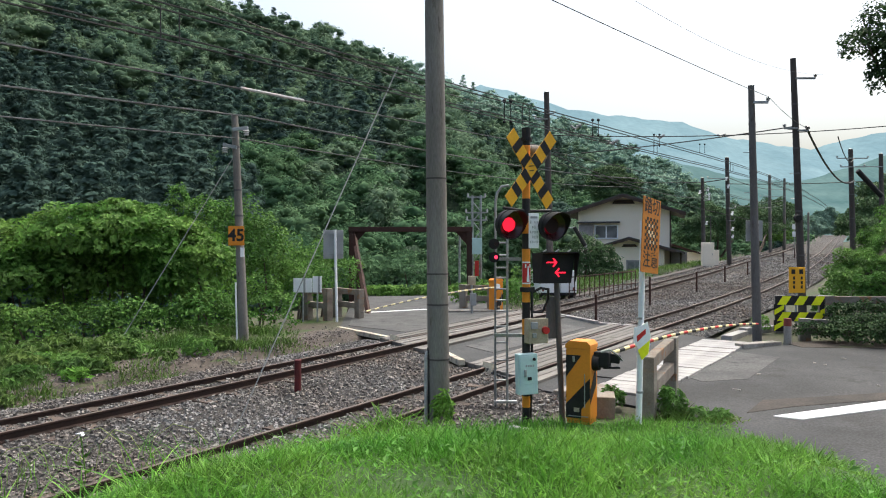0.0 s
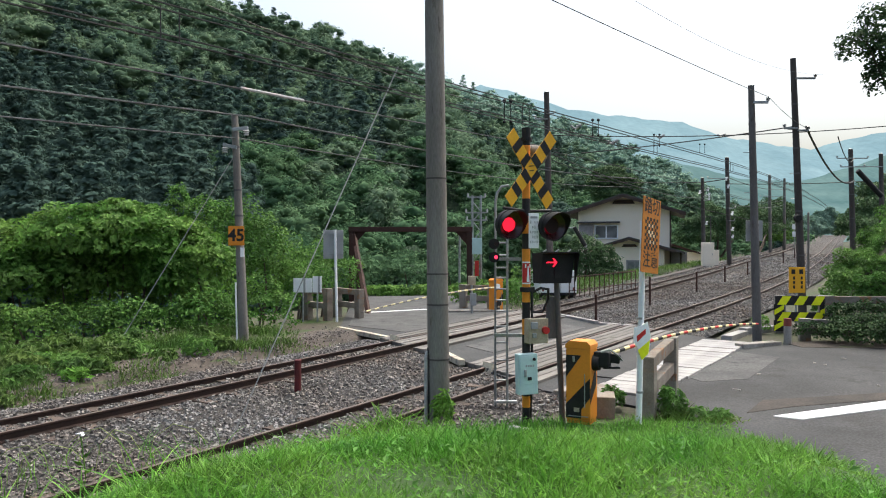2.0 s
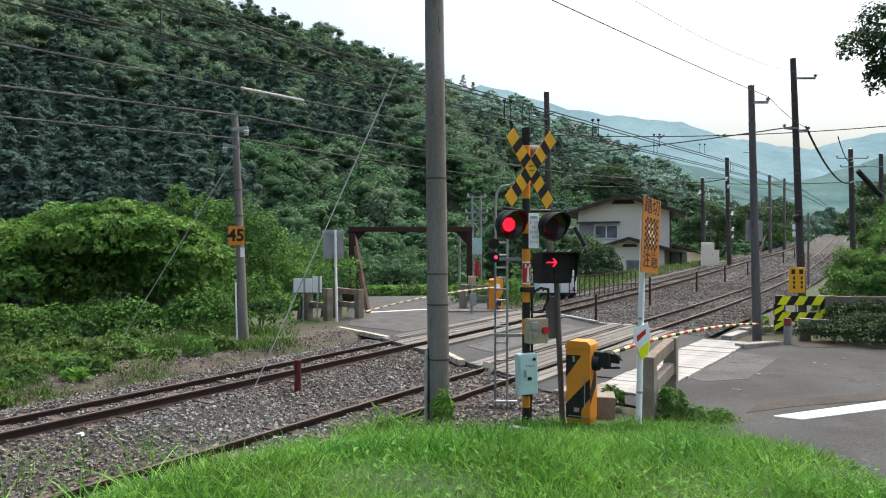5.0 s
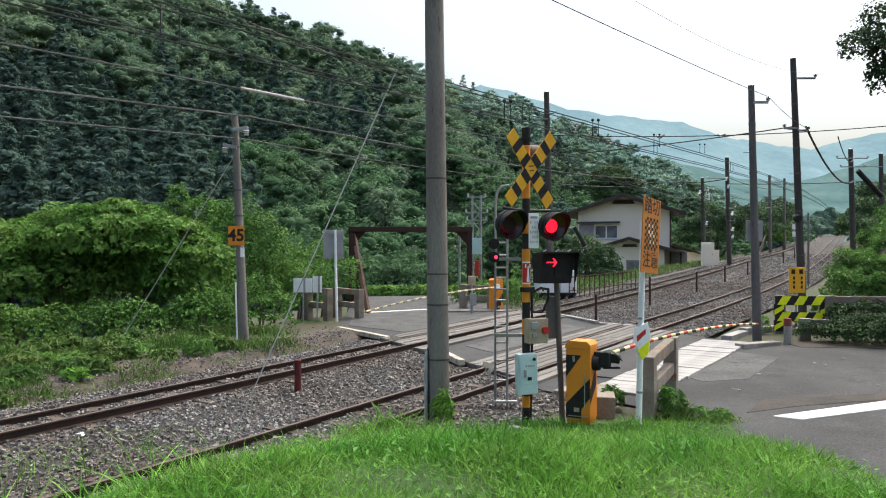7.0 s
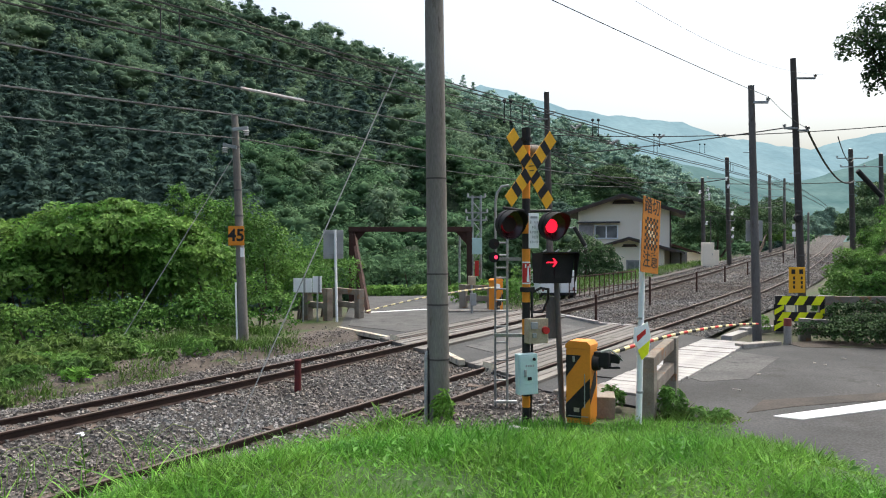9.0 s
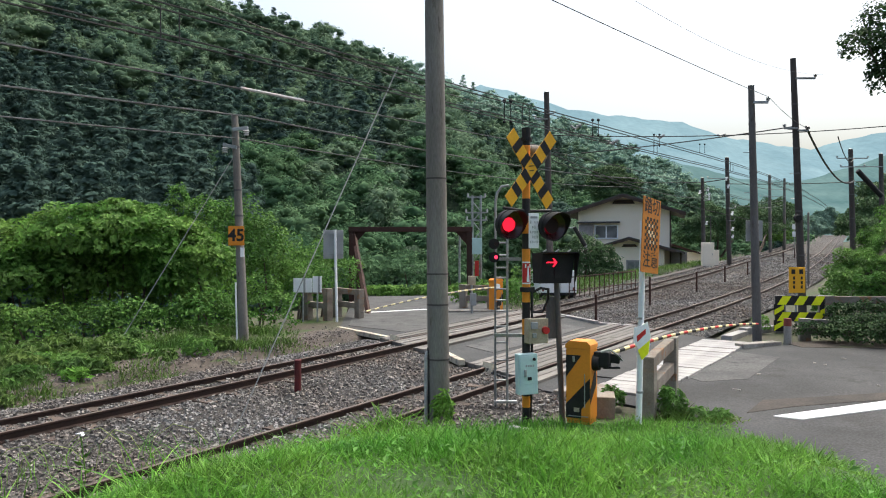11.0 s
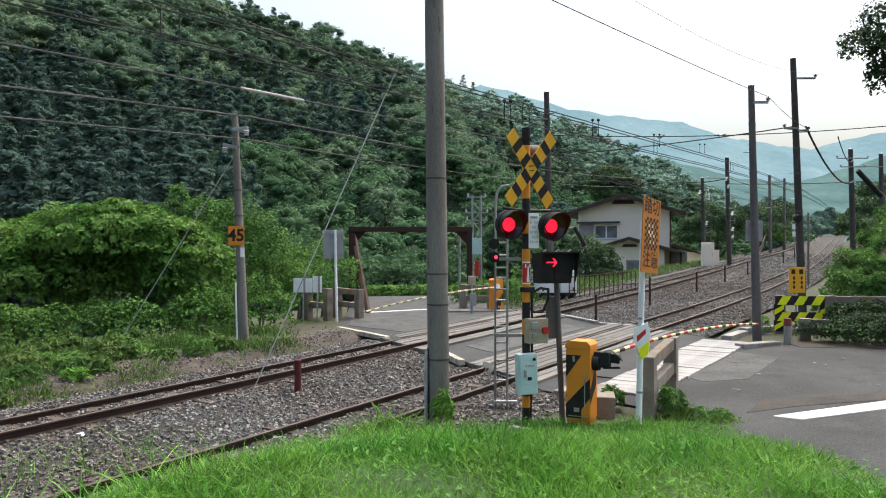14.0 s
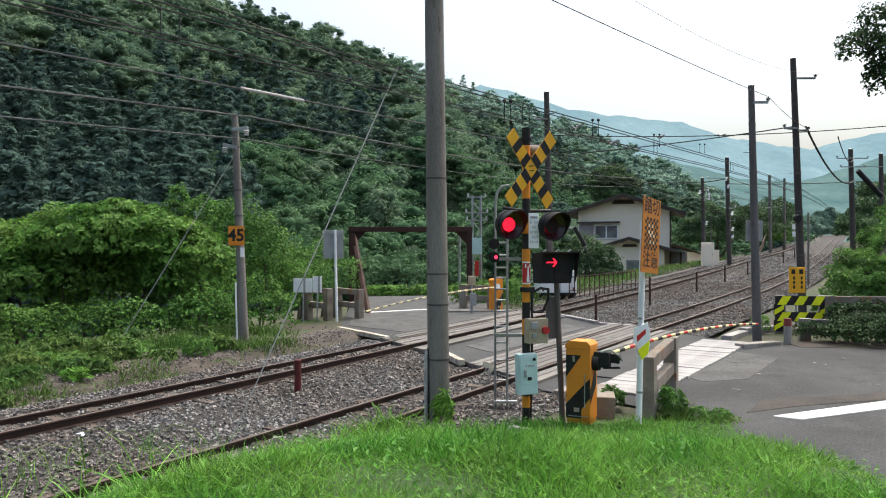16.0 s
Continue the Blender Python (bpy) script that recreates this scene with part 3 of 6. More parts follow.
def crown(n, size, shape, seed):
    """One far tree, about 1 high: solid uneven leaf masses with a skin of leaf clumps."""
    rng = np.random.default_rng(seed)
    chunks, pts, out = [], [], []
    lobes = {"round": 30, "tall": 26, "cone": 22}[shape]
    bv, bf = BALL
    for k in range(lobes):
        u, a = (k + 0.5) / lobes, 2.4 * k + rng.uniform(-0.5, 0.5)
        if shape == "cone":
            w = 0.19 * (1.02 - u) * rng.uniform(0.6, 1.1)
            c, rad = np.array((w * math.cos(a), w * math.sin(a), 0.14 + 0.80 * u)), np.array((1, 1, 0.62)) * (0.035 + 0.085 * (1 - u))
        elif shape == "round":
            r = 0.36 * math.sqrt(u) * rng.uniform(0.75, 1.1)
            c, rad = np.array((r * math.cos(a), r * math.sin(a), 0.90 - 3.0 * r * r + rng.uniform(-0.10, 0.06))), np.array((1, 1, 0.75)) * rng.uniform(0.065, 0.135)
        else:
            r = 0.20 * rng.uniform(0.3, 1.0) * math.sin(math.pi * (0.12 + 0.80 * u)) ** 0.6
            c, rad = np.array((r * math.cos(a), r * math.sin(a), 0.26 + 0.70 * u)), np.array((1, 1, 0.8)) * rng.uniform(0.06, 0.11)
        chunks.append((c + bv * rad * 0.66 * rng.uniform(0.7, 1.15, (len(bv), 1)), bf))
        p, d = blob_points(c, rad * 1.1, n // lobes, rng, 0.32)
        pts.append(p), out.append(d + np.array((0, 0, 0.5)))
    chunks.append(sprays(np.concatenate(pts), np.concatenate(out), size, rng))
    return join_arrays(chunks)


def build_forest():
    kinds = {"round": [crown(1250, 0.026, "round", 20 + i) for i in range(7)], "cone": [crown(1000, 0.024, "cone", 40 + i) for i in range(4)],
             "tall": [crown(2100, 0.020, "tall", 60 + i) for i in range(6)], "fine cone": [crown(1900, 0.018, "cone", 50 + i) for i in range(5)],
             "fine round": [crown(2600, 0.018, "round", 70 + i) for i in range(4)], "thin": [crown(700, 0.034, "round", 30 + i) for i in range(6)]}
    rng = np.random.default_rng(5)
    groups = {"forest": [], "decid": [], "conifer": [], "far_woods": []}
    for f_step in range(22):
        f = f_step / 21
        for px in np.concatenate([np.arange(-0.64, 0.0, 0.030 + 0.006 * f), np.arange(0.0, 0.47, 0.021)]):
            q = px + rng.uniform(-0.016, 0.016)
            ff = min(1.01, max(0.0, f + rng.uniform(-0.025, 0.025)))
            p = hill_point(q, ff)
            low = q > -0.27 + 0.06 * noise.noise((p.y * 0.05, 0, 0)) and p.z < 9 + 7 * noise.noise((p.x * 0.03, p.y * 0.03, 4))
            if low and rng.random() < 0.25:
                continue
            stand = not low and q < -0.05 and ff < 0.30 + 0.08 * noise.noise((p.x * 0.03, p.y * 0.03, 2))
            conifer = stand or noise.noise((p.x * 0.02, p.y * 0.02, 7)) + rng.uniform(-0.25, 0.25) > 0.22
            h = rng.uniform(8.0, 13.0) if low else rng.uniform(13, 19) if conifer else rng.uniform(8.5, 17)
            if f > 0.9:
                h *= 0.8
            near = p.y < 120
            pool = kinds["tall" if low and rng.random() < 0.6 else ("fine cone" if near else "cone") if conifer and not low else "fine round" if near else "round" if p.y < 200 else "thin"]
            v, t = pool[rng.integers(len(pool))]
            a, wide = rng.uniform(0, 6.28), rng.uniform(0.85, 1.3)
            ca, sa = math.cos(a), math.sin(a)
            w = np.empty_like(v)
            w[:, 0], w[:, 1], w[:, 2] = (v[:, 0] * ca - v[:, 1] * sa) * wide * h, (v[:, 0] * sa + v[:, 1] * ca) * wide * h, (v[:, 2] - 0.22) * h
            # distant trees take the leaf colour with haze mixed in
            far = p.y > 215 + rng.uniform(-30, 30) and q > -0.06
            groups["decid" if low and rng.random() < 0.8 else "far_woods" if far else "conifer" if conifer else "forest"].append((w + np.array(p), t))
    for key, name, label in (("forest", "hill_forest", "dense green broad-leaved forest covering the hillside"), ("conifer", "hill_conifers", "dark green conifers among the hillside forest"), ("decid", "valley_woods", "lighter broad-leaved trees at the hill's foot"), ("far_woods", "far_woods", "far hillside woods paled by haze painted into the leaves")):
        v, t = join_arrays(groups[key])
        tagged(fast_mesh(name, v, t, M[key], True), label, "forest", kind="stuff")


def build_far_ridges():
    """Two blue ridges at the valley's end."""
    def ridge(name, y, a, b, seed, label, mat):
        xs = np.linspace(-0.9, 1.2, 240)
        v, f = [], []
        for i, px in enumerate(xs):
            h = float(np.interp(px, a, b)) * y + 2.8
            h += y * (0.006 * noise.noise((px * 9, seed, 0)) + 0.003 * noise.noise((px * 40, seed, 2)) + 0.0015 * noise.noise((px * 150, seed, 2)))
            for g in (0, 0.35, 0.7, 1.0):
                v.append((px * y, y - 0.4 * y * (1 - g), -20 + (h + 20) * g))
        for i in range(len(xs) - 1):
            for g in range(3):
                k = i * 4 + g
                f.append((k, k + 4, k + 5, k + 1))
        tagged(mesh_object(name, v, f, mat), label, "mountain", kind="structure")
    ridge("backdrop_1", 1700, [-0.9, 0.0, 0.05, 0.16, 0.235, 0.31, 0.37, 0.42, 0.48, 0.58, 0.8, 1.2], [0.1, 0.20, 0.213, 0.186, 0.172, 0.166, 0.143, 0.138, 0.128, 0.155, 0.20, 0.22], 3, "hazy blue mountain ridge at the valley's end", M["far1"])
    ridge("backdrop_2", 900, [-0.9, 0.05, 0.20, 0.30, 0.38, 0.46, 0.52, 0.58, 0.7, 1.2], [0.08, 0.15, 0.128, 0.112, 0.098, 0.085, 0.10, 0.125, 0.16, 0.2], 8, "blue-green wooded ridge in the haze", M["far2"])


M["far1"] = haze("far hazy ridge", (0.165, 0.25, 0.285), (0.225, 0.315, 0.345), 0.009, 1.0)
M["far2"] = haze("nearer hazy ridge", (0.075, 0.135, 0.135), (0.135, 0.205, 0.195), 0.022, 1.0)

build_ground()
build_road()
build_ballast()
build_track(NEAR, "rusty near railway track on ballast, climbing away", 0.0)
build_track(FAR, "rusty far railway track on ballast, climbing away", 0.05)
build_planks(NEAR)
build_planks(FAR)
build_dirt()
build_hill()
build_forest()
build_far_ridges()


# ---- poles and wires ----
def build_pole(x, y, top, lean, r0, r1, label, bands=(), z0=None, steps=(), arms=(), category="utility pole", mat="pole"):
    """arms: height, reach to one side, drop of the insulator."""
    z = float(terrain(x, y)) if z0 is None else z0
    pole = thing("utility_pole", x, y, z, label=label, category=category, group="concrete poles along the line")
    part("shaft", rod((0, 0, -0.3), (lean, 0, top - z), r0, r1, 20), M[mat], pole, shade=True)
    part("cap", rod((lean, 0, top - z), (lean, 0, top - z + 0.03), r1 + 0.008, r1 * 0.7, 16), M["steel"], pole)
    for h in bands:
        f = (h - z) / (top - z)
        r = r0 + (r1 - r0) * f + 0.006
        part("band", rod((lean * f, 0, h - z - 0.025), (lean * f, 0, h - z + 0.025), r, r, 20), M["pole_mid"], pole)
    for h in steps:
        f = (h - z) / (top - z)
        d = 1 if int(h * 10) % 2 else -1
        part("step_bolt", rod((lean * f, 0, h - z), (lean * f + d * (r0 + 0.12), 0, h - z), 0.009, 0.009, 6), M["steel"], pole)
    for h, reach, drop in arms:
        f = (h - z) / (top - z)
        arm = part("arm", box((abs(reach), 0.06, 0.06), (lean * f + reach / 2, -r0, h - z), bevel=0.006), M["steel"], pole)
        ins = bmesh.new()
        for k in range(4):
            rod((lean * f + reach, -r0, h - z + 0.05 + k * drop), (lean * f + reach, -r0, h - z + 0.07 + k * drop), 0.055, 0.03, 10, ins)
        rod((lean * f + reach, -r0, h - z), (lean * f + reach, -r0, h - z + 0.05 + 4 * drop), 0.015, 0.015, 8, ins)
        part("insulator", ins, M["porcelain"], arm, "white porcelain insulator")
    return pole


main_pole = build_pole(-0.05, 11.3, 7.2, -0.09, 0.165, 0.135, "tall grey-brown concrete pole in the grass beside the track", (), arms=())
for h in (1.25, 2.05, 2.5, 3.9):
    part("band", rod((-0.013 * h, 0, h - 0.012), (-0.013 * h, 0, h + 0.012), 0.170 - 0.0043 * h, 0.170 - 0.0043 * h, 20), M["pole_dark"], main_pole, "thin dark steel band")
part("conduit", tube([(-0.2, -0.06, -0.1), (-0.2, -0.06, 1.15), (-0.2, -0.05, 1.3), (-0.18, -0.02, 1.36)], 0.025, 8), M["porcelain"], main_pole, "pale conduit pipe with a bent top", shade=True)
part("cable", tube([(-0.155, -0.07, -0.1), (-0.16, -0.09, 0.7), (-0.15, -0.08, 1.3), (-0.17, -0.05, 1.42)], 0.016, 6), M["cable"], main_pole)

p45 = build_pole(-5.07, 19.6, 6.2, -0.25, 0.13, 0.085, "weathered slim pole carrying two feeder wires beside the far track", (3.65, 4.3, 5.4), arms=())
for h, side_x in ((5.86, 0.30), (5.42, -0.26)):
    f = (h - 0.34) / 5.9
    br = part("bracket", box((abs(side_x) + 0.1, 0.07, 0.09), (-0.25 * f + side_x / 2, -0.09, h - 0.34), (0, 12 if side_x < 0 else -6, 0), bevel=0.01), M["steel"], p45)
    ins = bmesh.new()
    for k in range(3):
        rod((-0.25 * f + side_x, -0.09, h - 0.34 - 0.03 - 0.05 * k), (-0.25 * f + side_x, -0.09, h - 0.34 - 0.06 - 0.05 * k), 0.06, 0.09 - 0.01 * k, 12, ins)
    part("insulator", ins, M["porcelain"], br, "white porcelain insulator")
board = part("speed_board", box((0.40, 0.02, 0.49), (-0.17, -0.15, 2.8), bevel=0.006), M["yellow"], p45, "yellow board with black number 45")
letters("45", 0.42, M["black"], board, pose(-0.17, -0.163, 2.80, 90, 0, 0), bold=0.012)
part("tag", box((0.09, 0.02, 0.24), (-0.02, -0.14, 2.38)), M["white"], p45)
part("conduit", rod((-0.16, -0.1, 0.0), (-0.20, -0.1, 1.62), 0.022, 0.022, 8), M["white"], p45)

kerb_pole = build_pole(7.81, 19.05, 6.85, -0.16, 0.116, 0.074, "dark weathered concrete pole at the kerb of the crossing", (1.9, 3.4, 4.7, 5.9), steps=(2.6, 3.0, 4.2, 5.2), arms=((6.42, 0.36, 0.02),), mat="pole_mid")
part("plate", box((0.42, 0.02, 0.52), (-0.02, 0.16, 2.75), bevel=0.006), M["grey"], kerb_pole, "grey plate behind the shaft")
r2 = build_pole(11.45, 24.4, 8.85, -0.32, 0.130, 0.090, "tall dark concrete pole beside the near track", (2.6, 4.0, 5.2, 6.0, 7.4), steps=(3, 3.6, 4.4, 5.2, 6.6), arms=((8.2, 0.62, 0.02), (6.55, 0.34, 0.02), (6.62, -0.42, 0.02)), mat="pole_dark")
part("bell", rod((-0.25, -0.16, 3.1), (-0.25, -0.26, 3.1), 0.13, 0.1, 14), M["black"], r2)
r3 = build_pole(24.1, 45, 8.65, -0.2, 0.18, 0.13, "dark pole on the bank carrying a transformer arm", (4.6, 6, 7), arms=((8.1, 0.9, 0.02), (8.1, -0.9, 0.02), (7.6, 0.7, 0.02), (7.6, -0.7, 0.02)), mat="pole_dark")
part("arrester", rod((0.05, -0.3, 6.1), (1.45, -0.3, 4.6), 0.15, 0.15, 14), M["matt"], r3, "long dark slanting tube")
p968 = build_pole(4.92, 35, 9.95, -0.2, 0.17, 0.12, "weathered pole behind the crossing with insulator arms", (5, 6.5, 8), arms=((8.7, -0.55, 0.03), (8.95, 0.3, 0.02)), mat="pole_dark")
pole_a = build_pole(22.4, 60, 9.95, -0.2, 0.19, 0.15, "dark line-side pole with insulators", (4, 5, 6, 7), arms=((8.3, -1.6, 0.03), (6.0, 0.5, 0.03), (5.0, 0.4, 0.03)), mat="pole_dark")
pole_b = build_pole(21.1, 62, 8.55, -0.15, 0.17, 0.13, "dark line-side pole near the house", (4, 5, 6), arms=((7.0, 0.6, 0.04), (6.7, 0.5, 0.04)), mat="pole_dark")
for pole, spots in ((pole_a, ((-0.35, 6.9), (-0.2, 6.3), (0.12, 4.2), (0.15, 3.0), (0.15, 2.4))), (pole_b, ((0.22, 5.9), (0.3, 5.5), (-0.45, 5.7), (0.3, 5.2), (0.1, 3.2)))):
    for x, z in spots:
        bm = rod((x, -0.2, z), (x + 0.05, -0.2, z + 0.22), 0.06, 0.06, 10)
        for u in (0.0, 0.11, 0.22):
            rod((x + 0.22 * u, -0.2, z + u - 0.02), (x + 0.22 * u + 0.005, -0.2, z + u + 0.03), 0.11, 0.07, 12, bm)
        rod((x, -0.2, z + 0.1), (0, 0, z + 0.05), 0.025, 0.025, 6, bm)
        part("insulator", bm, M["white"], pole, "white porcelain insulator")
build_pole(38.4, 90, 11.5, -0.1, 0.2, 0.16, "slim grey pole far up the line", (6, 8), arms=((10.6, 1.2, 0.03), (9.0, -1.2, 0.03)))
build_pole(44.5, 100, 12.0, 0.0, 0.2, 0.15, "slim grey pole far up the line", (6, 8), arms=((9.6, -2.6, 0.03),))
build_pole(19.05, 40, 4.7, 0.0, 0.06, 0.05, "thin grey post between tracks and bank", (), arms=())
build_pole(33.2, 58, 10.0, -0.1, 0.2, 0.15, "dark pole on the wooded bank", (7, 8), arms=((9.0, -1.4, 0.03),), mat="pole_dark")


def wire(points, r, label="thin weathered overhead wire", name="overhead_wire", mat="wire", seg=5):
    ob = part(name, tube(points, r, seg), M[mat], None)
    return tagged(ob, label, "wire", "overhead wires of the line")


def along(l, h0, h1, s0, s1, drop, n=24, line=None):
    """A wire that follows the line, spans hung from s0 to s1."""
    pts = []
    for k in range(n + 1):
        s = s0 + (s1 - s0) * k / n
        ll = l if line is None else side(line, s) + l
        pts.append(on(s, ll, h0 + (h1 - h0) * k / n - drop * 4 * (k / n) * (1 - k / n)))
    return pts


def build_wires():
    near, far = [(a, b + 7.42) for a, b in NEAR], [(a, b + 11.42) for a, b in FAR]
    # feeders on the slim pole
    for h, l in ((5.82, -14.9), (5.30, -15.3)):
        wire(along(l, h + 0.35, h, -22, 13.4, 0.35), 0.022 if h > 5.5 else 0.017, "thin pale weathered aluminium feeder wire", mat="feeder")
        wire(along(l, h, h + 0.2, 13.4, 46, 0.35, line=far), 0.022 if h > 5.5 else 0.017, "thin pale weathered aluminium feeder wire", mat="feeder")
    # far track: messenger and contact wire
    wire(along(-11.42, 5.62, 5.62, -22, 24, 0.0), 0.016, "thin pale weathered overhead contact wire", mat="feeder")
    wire(along(-11.42, 5.55, 5.45, 24, 120, 0.1, 48, far), 0.014)
    # near track: messenger and contact wire with a gap between
    for h, dr in ((5.36, 0.0), (5.43, 0.0), (5.02, 0.0), (5.08, 0.0)):
        wire(along(-7.42, h, h, -24, 16, dr), 0.0115)
        wire(along(-7.42, h, h, 16, 56, dr, 30, near), 0.013)
        wire(along(-7.42, h, h, 56, 110, dr, 30, near), 0.013)
    # droppers with small clamps
    for k, s in enumerate((5.35, 5.6, 13.9, 14.2, 22.0, 22.3, 31.0, 31.4)):
        p = on(s, -7.42, 5.03)
        wire([p, p + Vector((0, 0, 0.36))], 0.008, "short wire dropper between two overhead wires", "dropper")
    # sectioning rod on the far wire
    wire(along(-11.42, 5.63, 5.62, 10.0, 11.7, 0), 0.032, "pale grey sectioning rod on a wire", "section_insulator", "porcelain", 8)
    # wires high over the lawn to the poles at the crossing
    wire(sag((-1.35, 5.0, 5.4), (8.02, 18.9, 6.55), 0.05), 0.007, mat="feeder")
    wire(sag((8.02, 18.9, 6.55), (11.6, 24.3, 6.6), 0.1), 0.007, mat="feeder")
    wire(sag((3.05, 12.2, 6.75), (12.0, 24.2, 8.3), 0.3), 0.004, mat="feeder")
    # drooping black lead and span wires at the poles
    wire(sag((11.45, 24.2, 6.65), (24.0, 44.8, 6.8), 0.75, 20), 0.036, "drooping black feeder cable", "feeder_cable", "cable", 8)
    wire(sag((13.9, 27.0, 6.75), (24.0, 44.8, 8.1), 0.5), 0.02)
    wire(sag((4.85, 35, 8.0), (20.6, 34.2, 8.35), 0.25, 20), 0.022)
    wire(sag((4.85, 35, 7.2), (21.0, 62, 6.9), 0.5, 20), 0.025)
    wire(sag((4.85, 35, 6.9), (24.0, 55, 4.6), 0.4, 20), 0.02)
    wire(sag((4.85, 35, 8.7), (-6, 19.5, 9.0), 0.3, 20), 0.014)
    wire(sag((21.1, 62, 8.2), (22.2, 60, 8.3), 0.02), 0.04)
    for z in (6.4, 7.0, 8.4):
        wire(sag((22.3, 60, z), (44.5, 100, z + 2.2), 0.4, 16), 0.025)
    wire(sag((12, 62, 8.3), (20.9, 62, 8.2), 0.1), 0.03)
    wire(sag((22.2, 60, 7.9), (33, 60, 8.1), 0.1), 0.03)
    wire(sag((11.2, 24.4, 6.7), (5.4, 30, 6.55), 0.06), 0.02)
    # guy wires
    wire([(-0.72, 12.3, 5.72), (-2.85, 9.95, 0.1)], 0.009, "slanting steel guy wire anchored in the ballast", "guy_wire", "strand", 6)
    wire([(-5.32, 19.6, 5.2), (-7.96, 18.25, 0.15)], 0.012, "slanting steel guy wire anchored in the weeds", "guy_wire", "strand", 6)
    # pairs of ball insulators on the messenger
    for x, y, z in ((2.4, 30.0, 8.55), (2.65, 30.0, 8.55), (8.0, 41, 9.65), (8.3, 41, 9.65), (15.4, 56, 11.1), (15.8, 56, 11.1), (26.1, 78, 13.4), (26.6, 78, 13.4)):
        bm = rod((0, 0, -0.75), (0, 0, 0), 0.018, 0.018, 6)
        bmesh.ops.create_icosphere(bm, subdivisions=2, radius=0.085, matrix=pose(0, 0, 0.04))
        bmesh.ops.create_icosphere(bm, subdivisions=2, radius=0.06, matrix=pose(0, 0, -0.78))
        ob = part("wire_insulator", bm, M["matt"], None)
        ob.location = (x, y, z)
        tagged(ob, "small dark hanger with ball insulators on the wires", "insulator", "ball insulators on the wires")


build_wires()
z968 = float(terrain(4.92, 35))
lamp_arm = part("lamp_arm", rod((-0.03, 0, 3.75 - z968), (1.1, -0.1, 3.78 - z968), 0.025, 0.025, 8), M["steel"], p968)
part("lamp_head", rod((1.05, -0.1, 3.80 - z968), (1.55, -0.1, 2.95 - z968), 0.09, 0.10, 12), M["matt"], lamp_arm, "slanting dark lamp head")
part("lamp_glass", rod((1.55, -0.1, 2.95 - z968), (1.59, -0.1, 2.88 - z968), 0.08, 0.06, 12), M["porcelain"], lamp_arm)
for x, y, z in ((8.37, 38, 8.0), (12.7, 45, 9.3), (18.1, 50, 10.1), (6.2, 36, 8.45)):
    bm = rod((-0.22, 0, 0.16), (0, 0, 0), 0.05, 0.05, 8)
    rod((0, 0, 0), (0.3, 0, 0.2), 0.05, 0.05, 8, bm)
    for u in (0.35, 0.7):
        rod((0.3 * u - 0.02, 0, 0.2 * u), (0.3 * u + 0.02, 0, 0.2 * u + 0.02), 0.09, 0.09, 10, bm)
    ob = part("strain_insulator", bm, M["porcelain"], None)
    ob.location = (x, y, z)
    tagged(ob, "white porcelain strain insulators on a span wire", "insulator", "strain insulators on the wires")


# ---- crossing equipment ----
def disc(r, depth, at, seg=28):
    """A round plate that faces -y."""
    return rod((at[0], at[1] + depth / 2, at[2]), (at[0], at[1] - depth / 2, at[2]), r, r, seg)


def drum(r0, r1, depth, at, seg=28, thick=0.012, bm=None):
    """An open round housing along -y."""
    bm = bm or bmesh.new()
    rings = []
    for r, y in ((r0, 0), (r1, -depth), (r1 - thick, -depth), (r0 - thick, -0.002)):
        rings.append([bm.verts.new((at[0] + r * math.cos(a), at[1] + y, at[2] + r * math.sin(a))) for a in (2 * math.pi * k / seg for k in range(seg))])
    for a, b in zip(rings, rings[1:]):
        for k in range(seg):
            bm.faces.new((a[k], a[(k + 1) % seg], b[(k + 1) % seg], b[k]))
    bm.faces.new(rings[0][::-1])
    return bm


def visor(r, depth, at, thick=0.008, seg=26):
    """A hood over a lamp: open below, longest on top."""
    bm = bmesh.new()
    outer, inner = [], []
    for k in range(seg + 1):
        a = radians(-48) + radians(276) * k / seg
        long = depth * (0.35 + 0.65 * max(0, math.sin(a)) ** 0.7) if math.sin(a) > 0 else depth * 0.35 * (1 + math.sin(a))
        row = []
        for rr, y in ((r, 0.0), (r, -max(long, 0.01)), (r - thick, -max(long, 0.01)), (r - thick, 0.0)):
            row.append(bm.verts.new((at[0] + rr * math.cos(a), at[1] + y, at[2] + rr * math.sin(a))))
        outer.append(row)
    for a, b in zip(outer, outer[1:]):
        for k in range(4):
            bm.faces.new((a[k], a[(k + 1) % 4], b[(k + 1) % 4], b[k]))
    return bm


M["reflector"] = surf("dark red glossy ring", (0.030, 0.010, 0.011), (0.045, 0.012, 0.013), rough=0.25, scale=20, fine=90, bump=0.05, spec=0.5)
M["lens_off"] = surf("dark unlit lens", (0.022, 0.010, 0.010), (0.03, 0.014, 0.013), rough=0.45, scale=20, fine=90, bump=0.1)


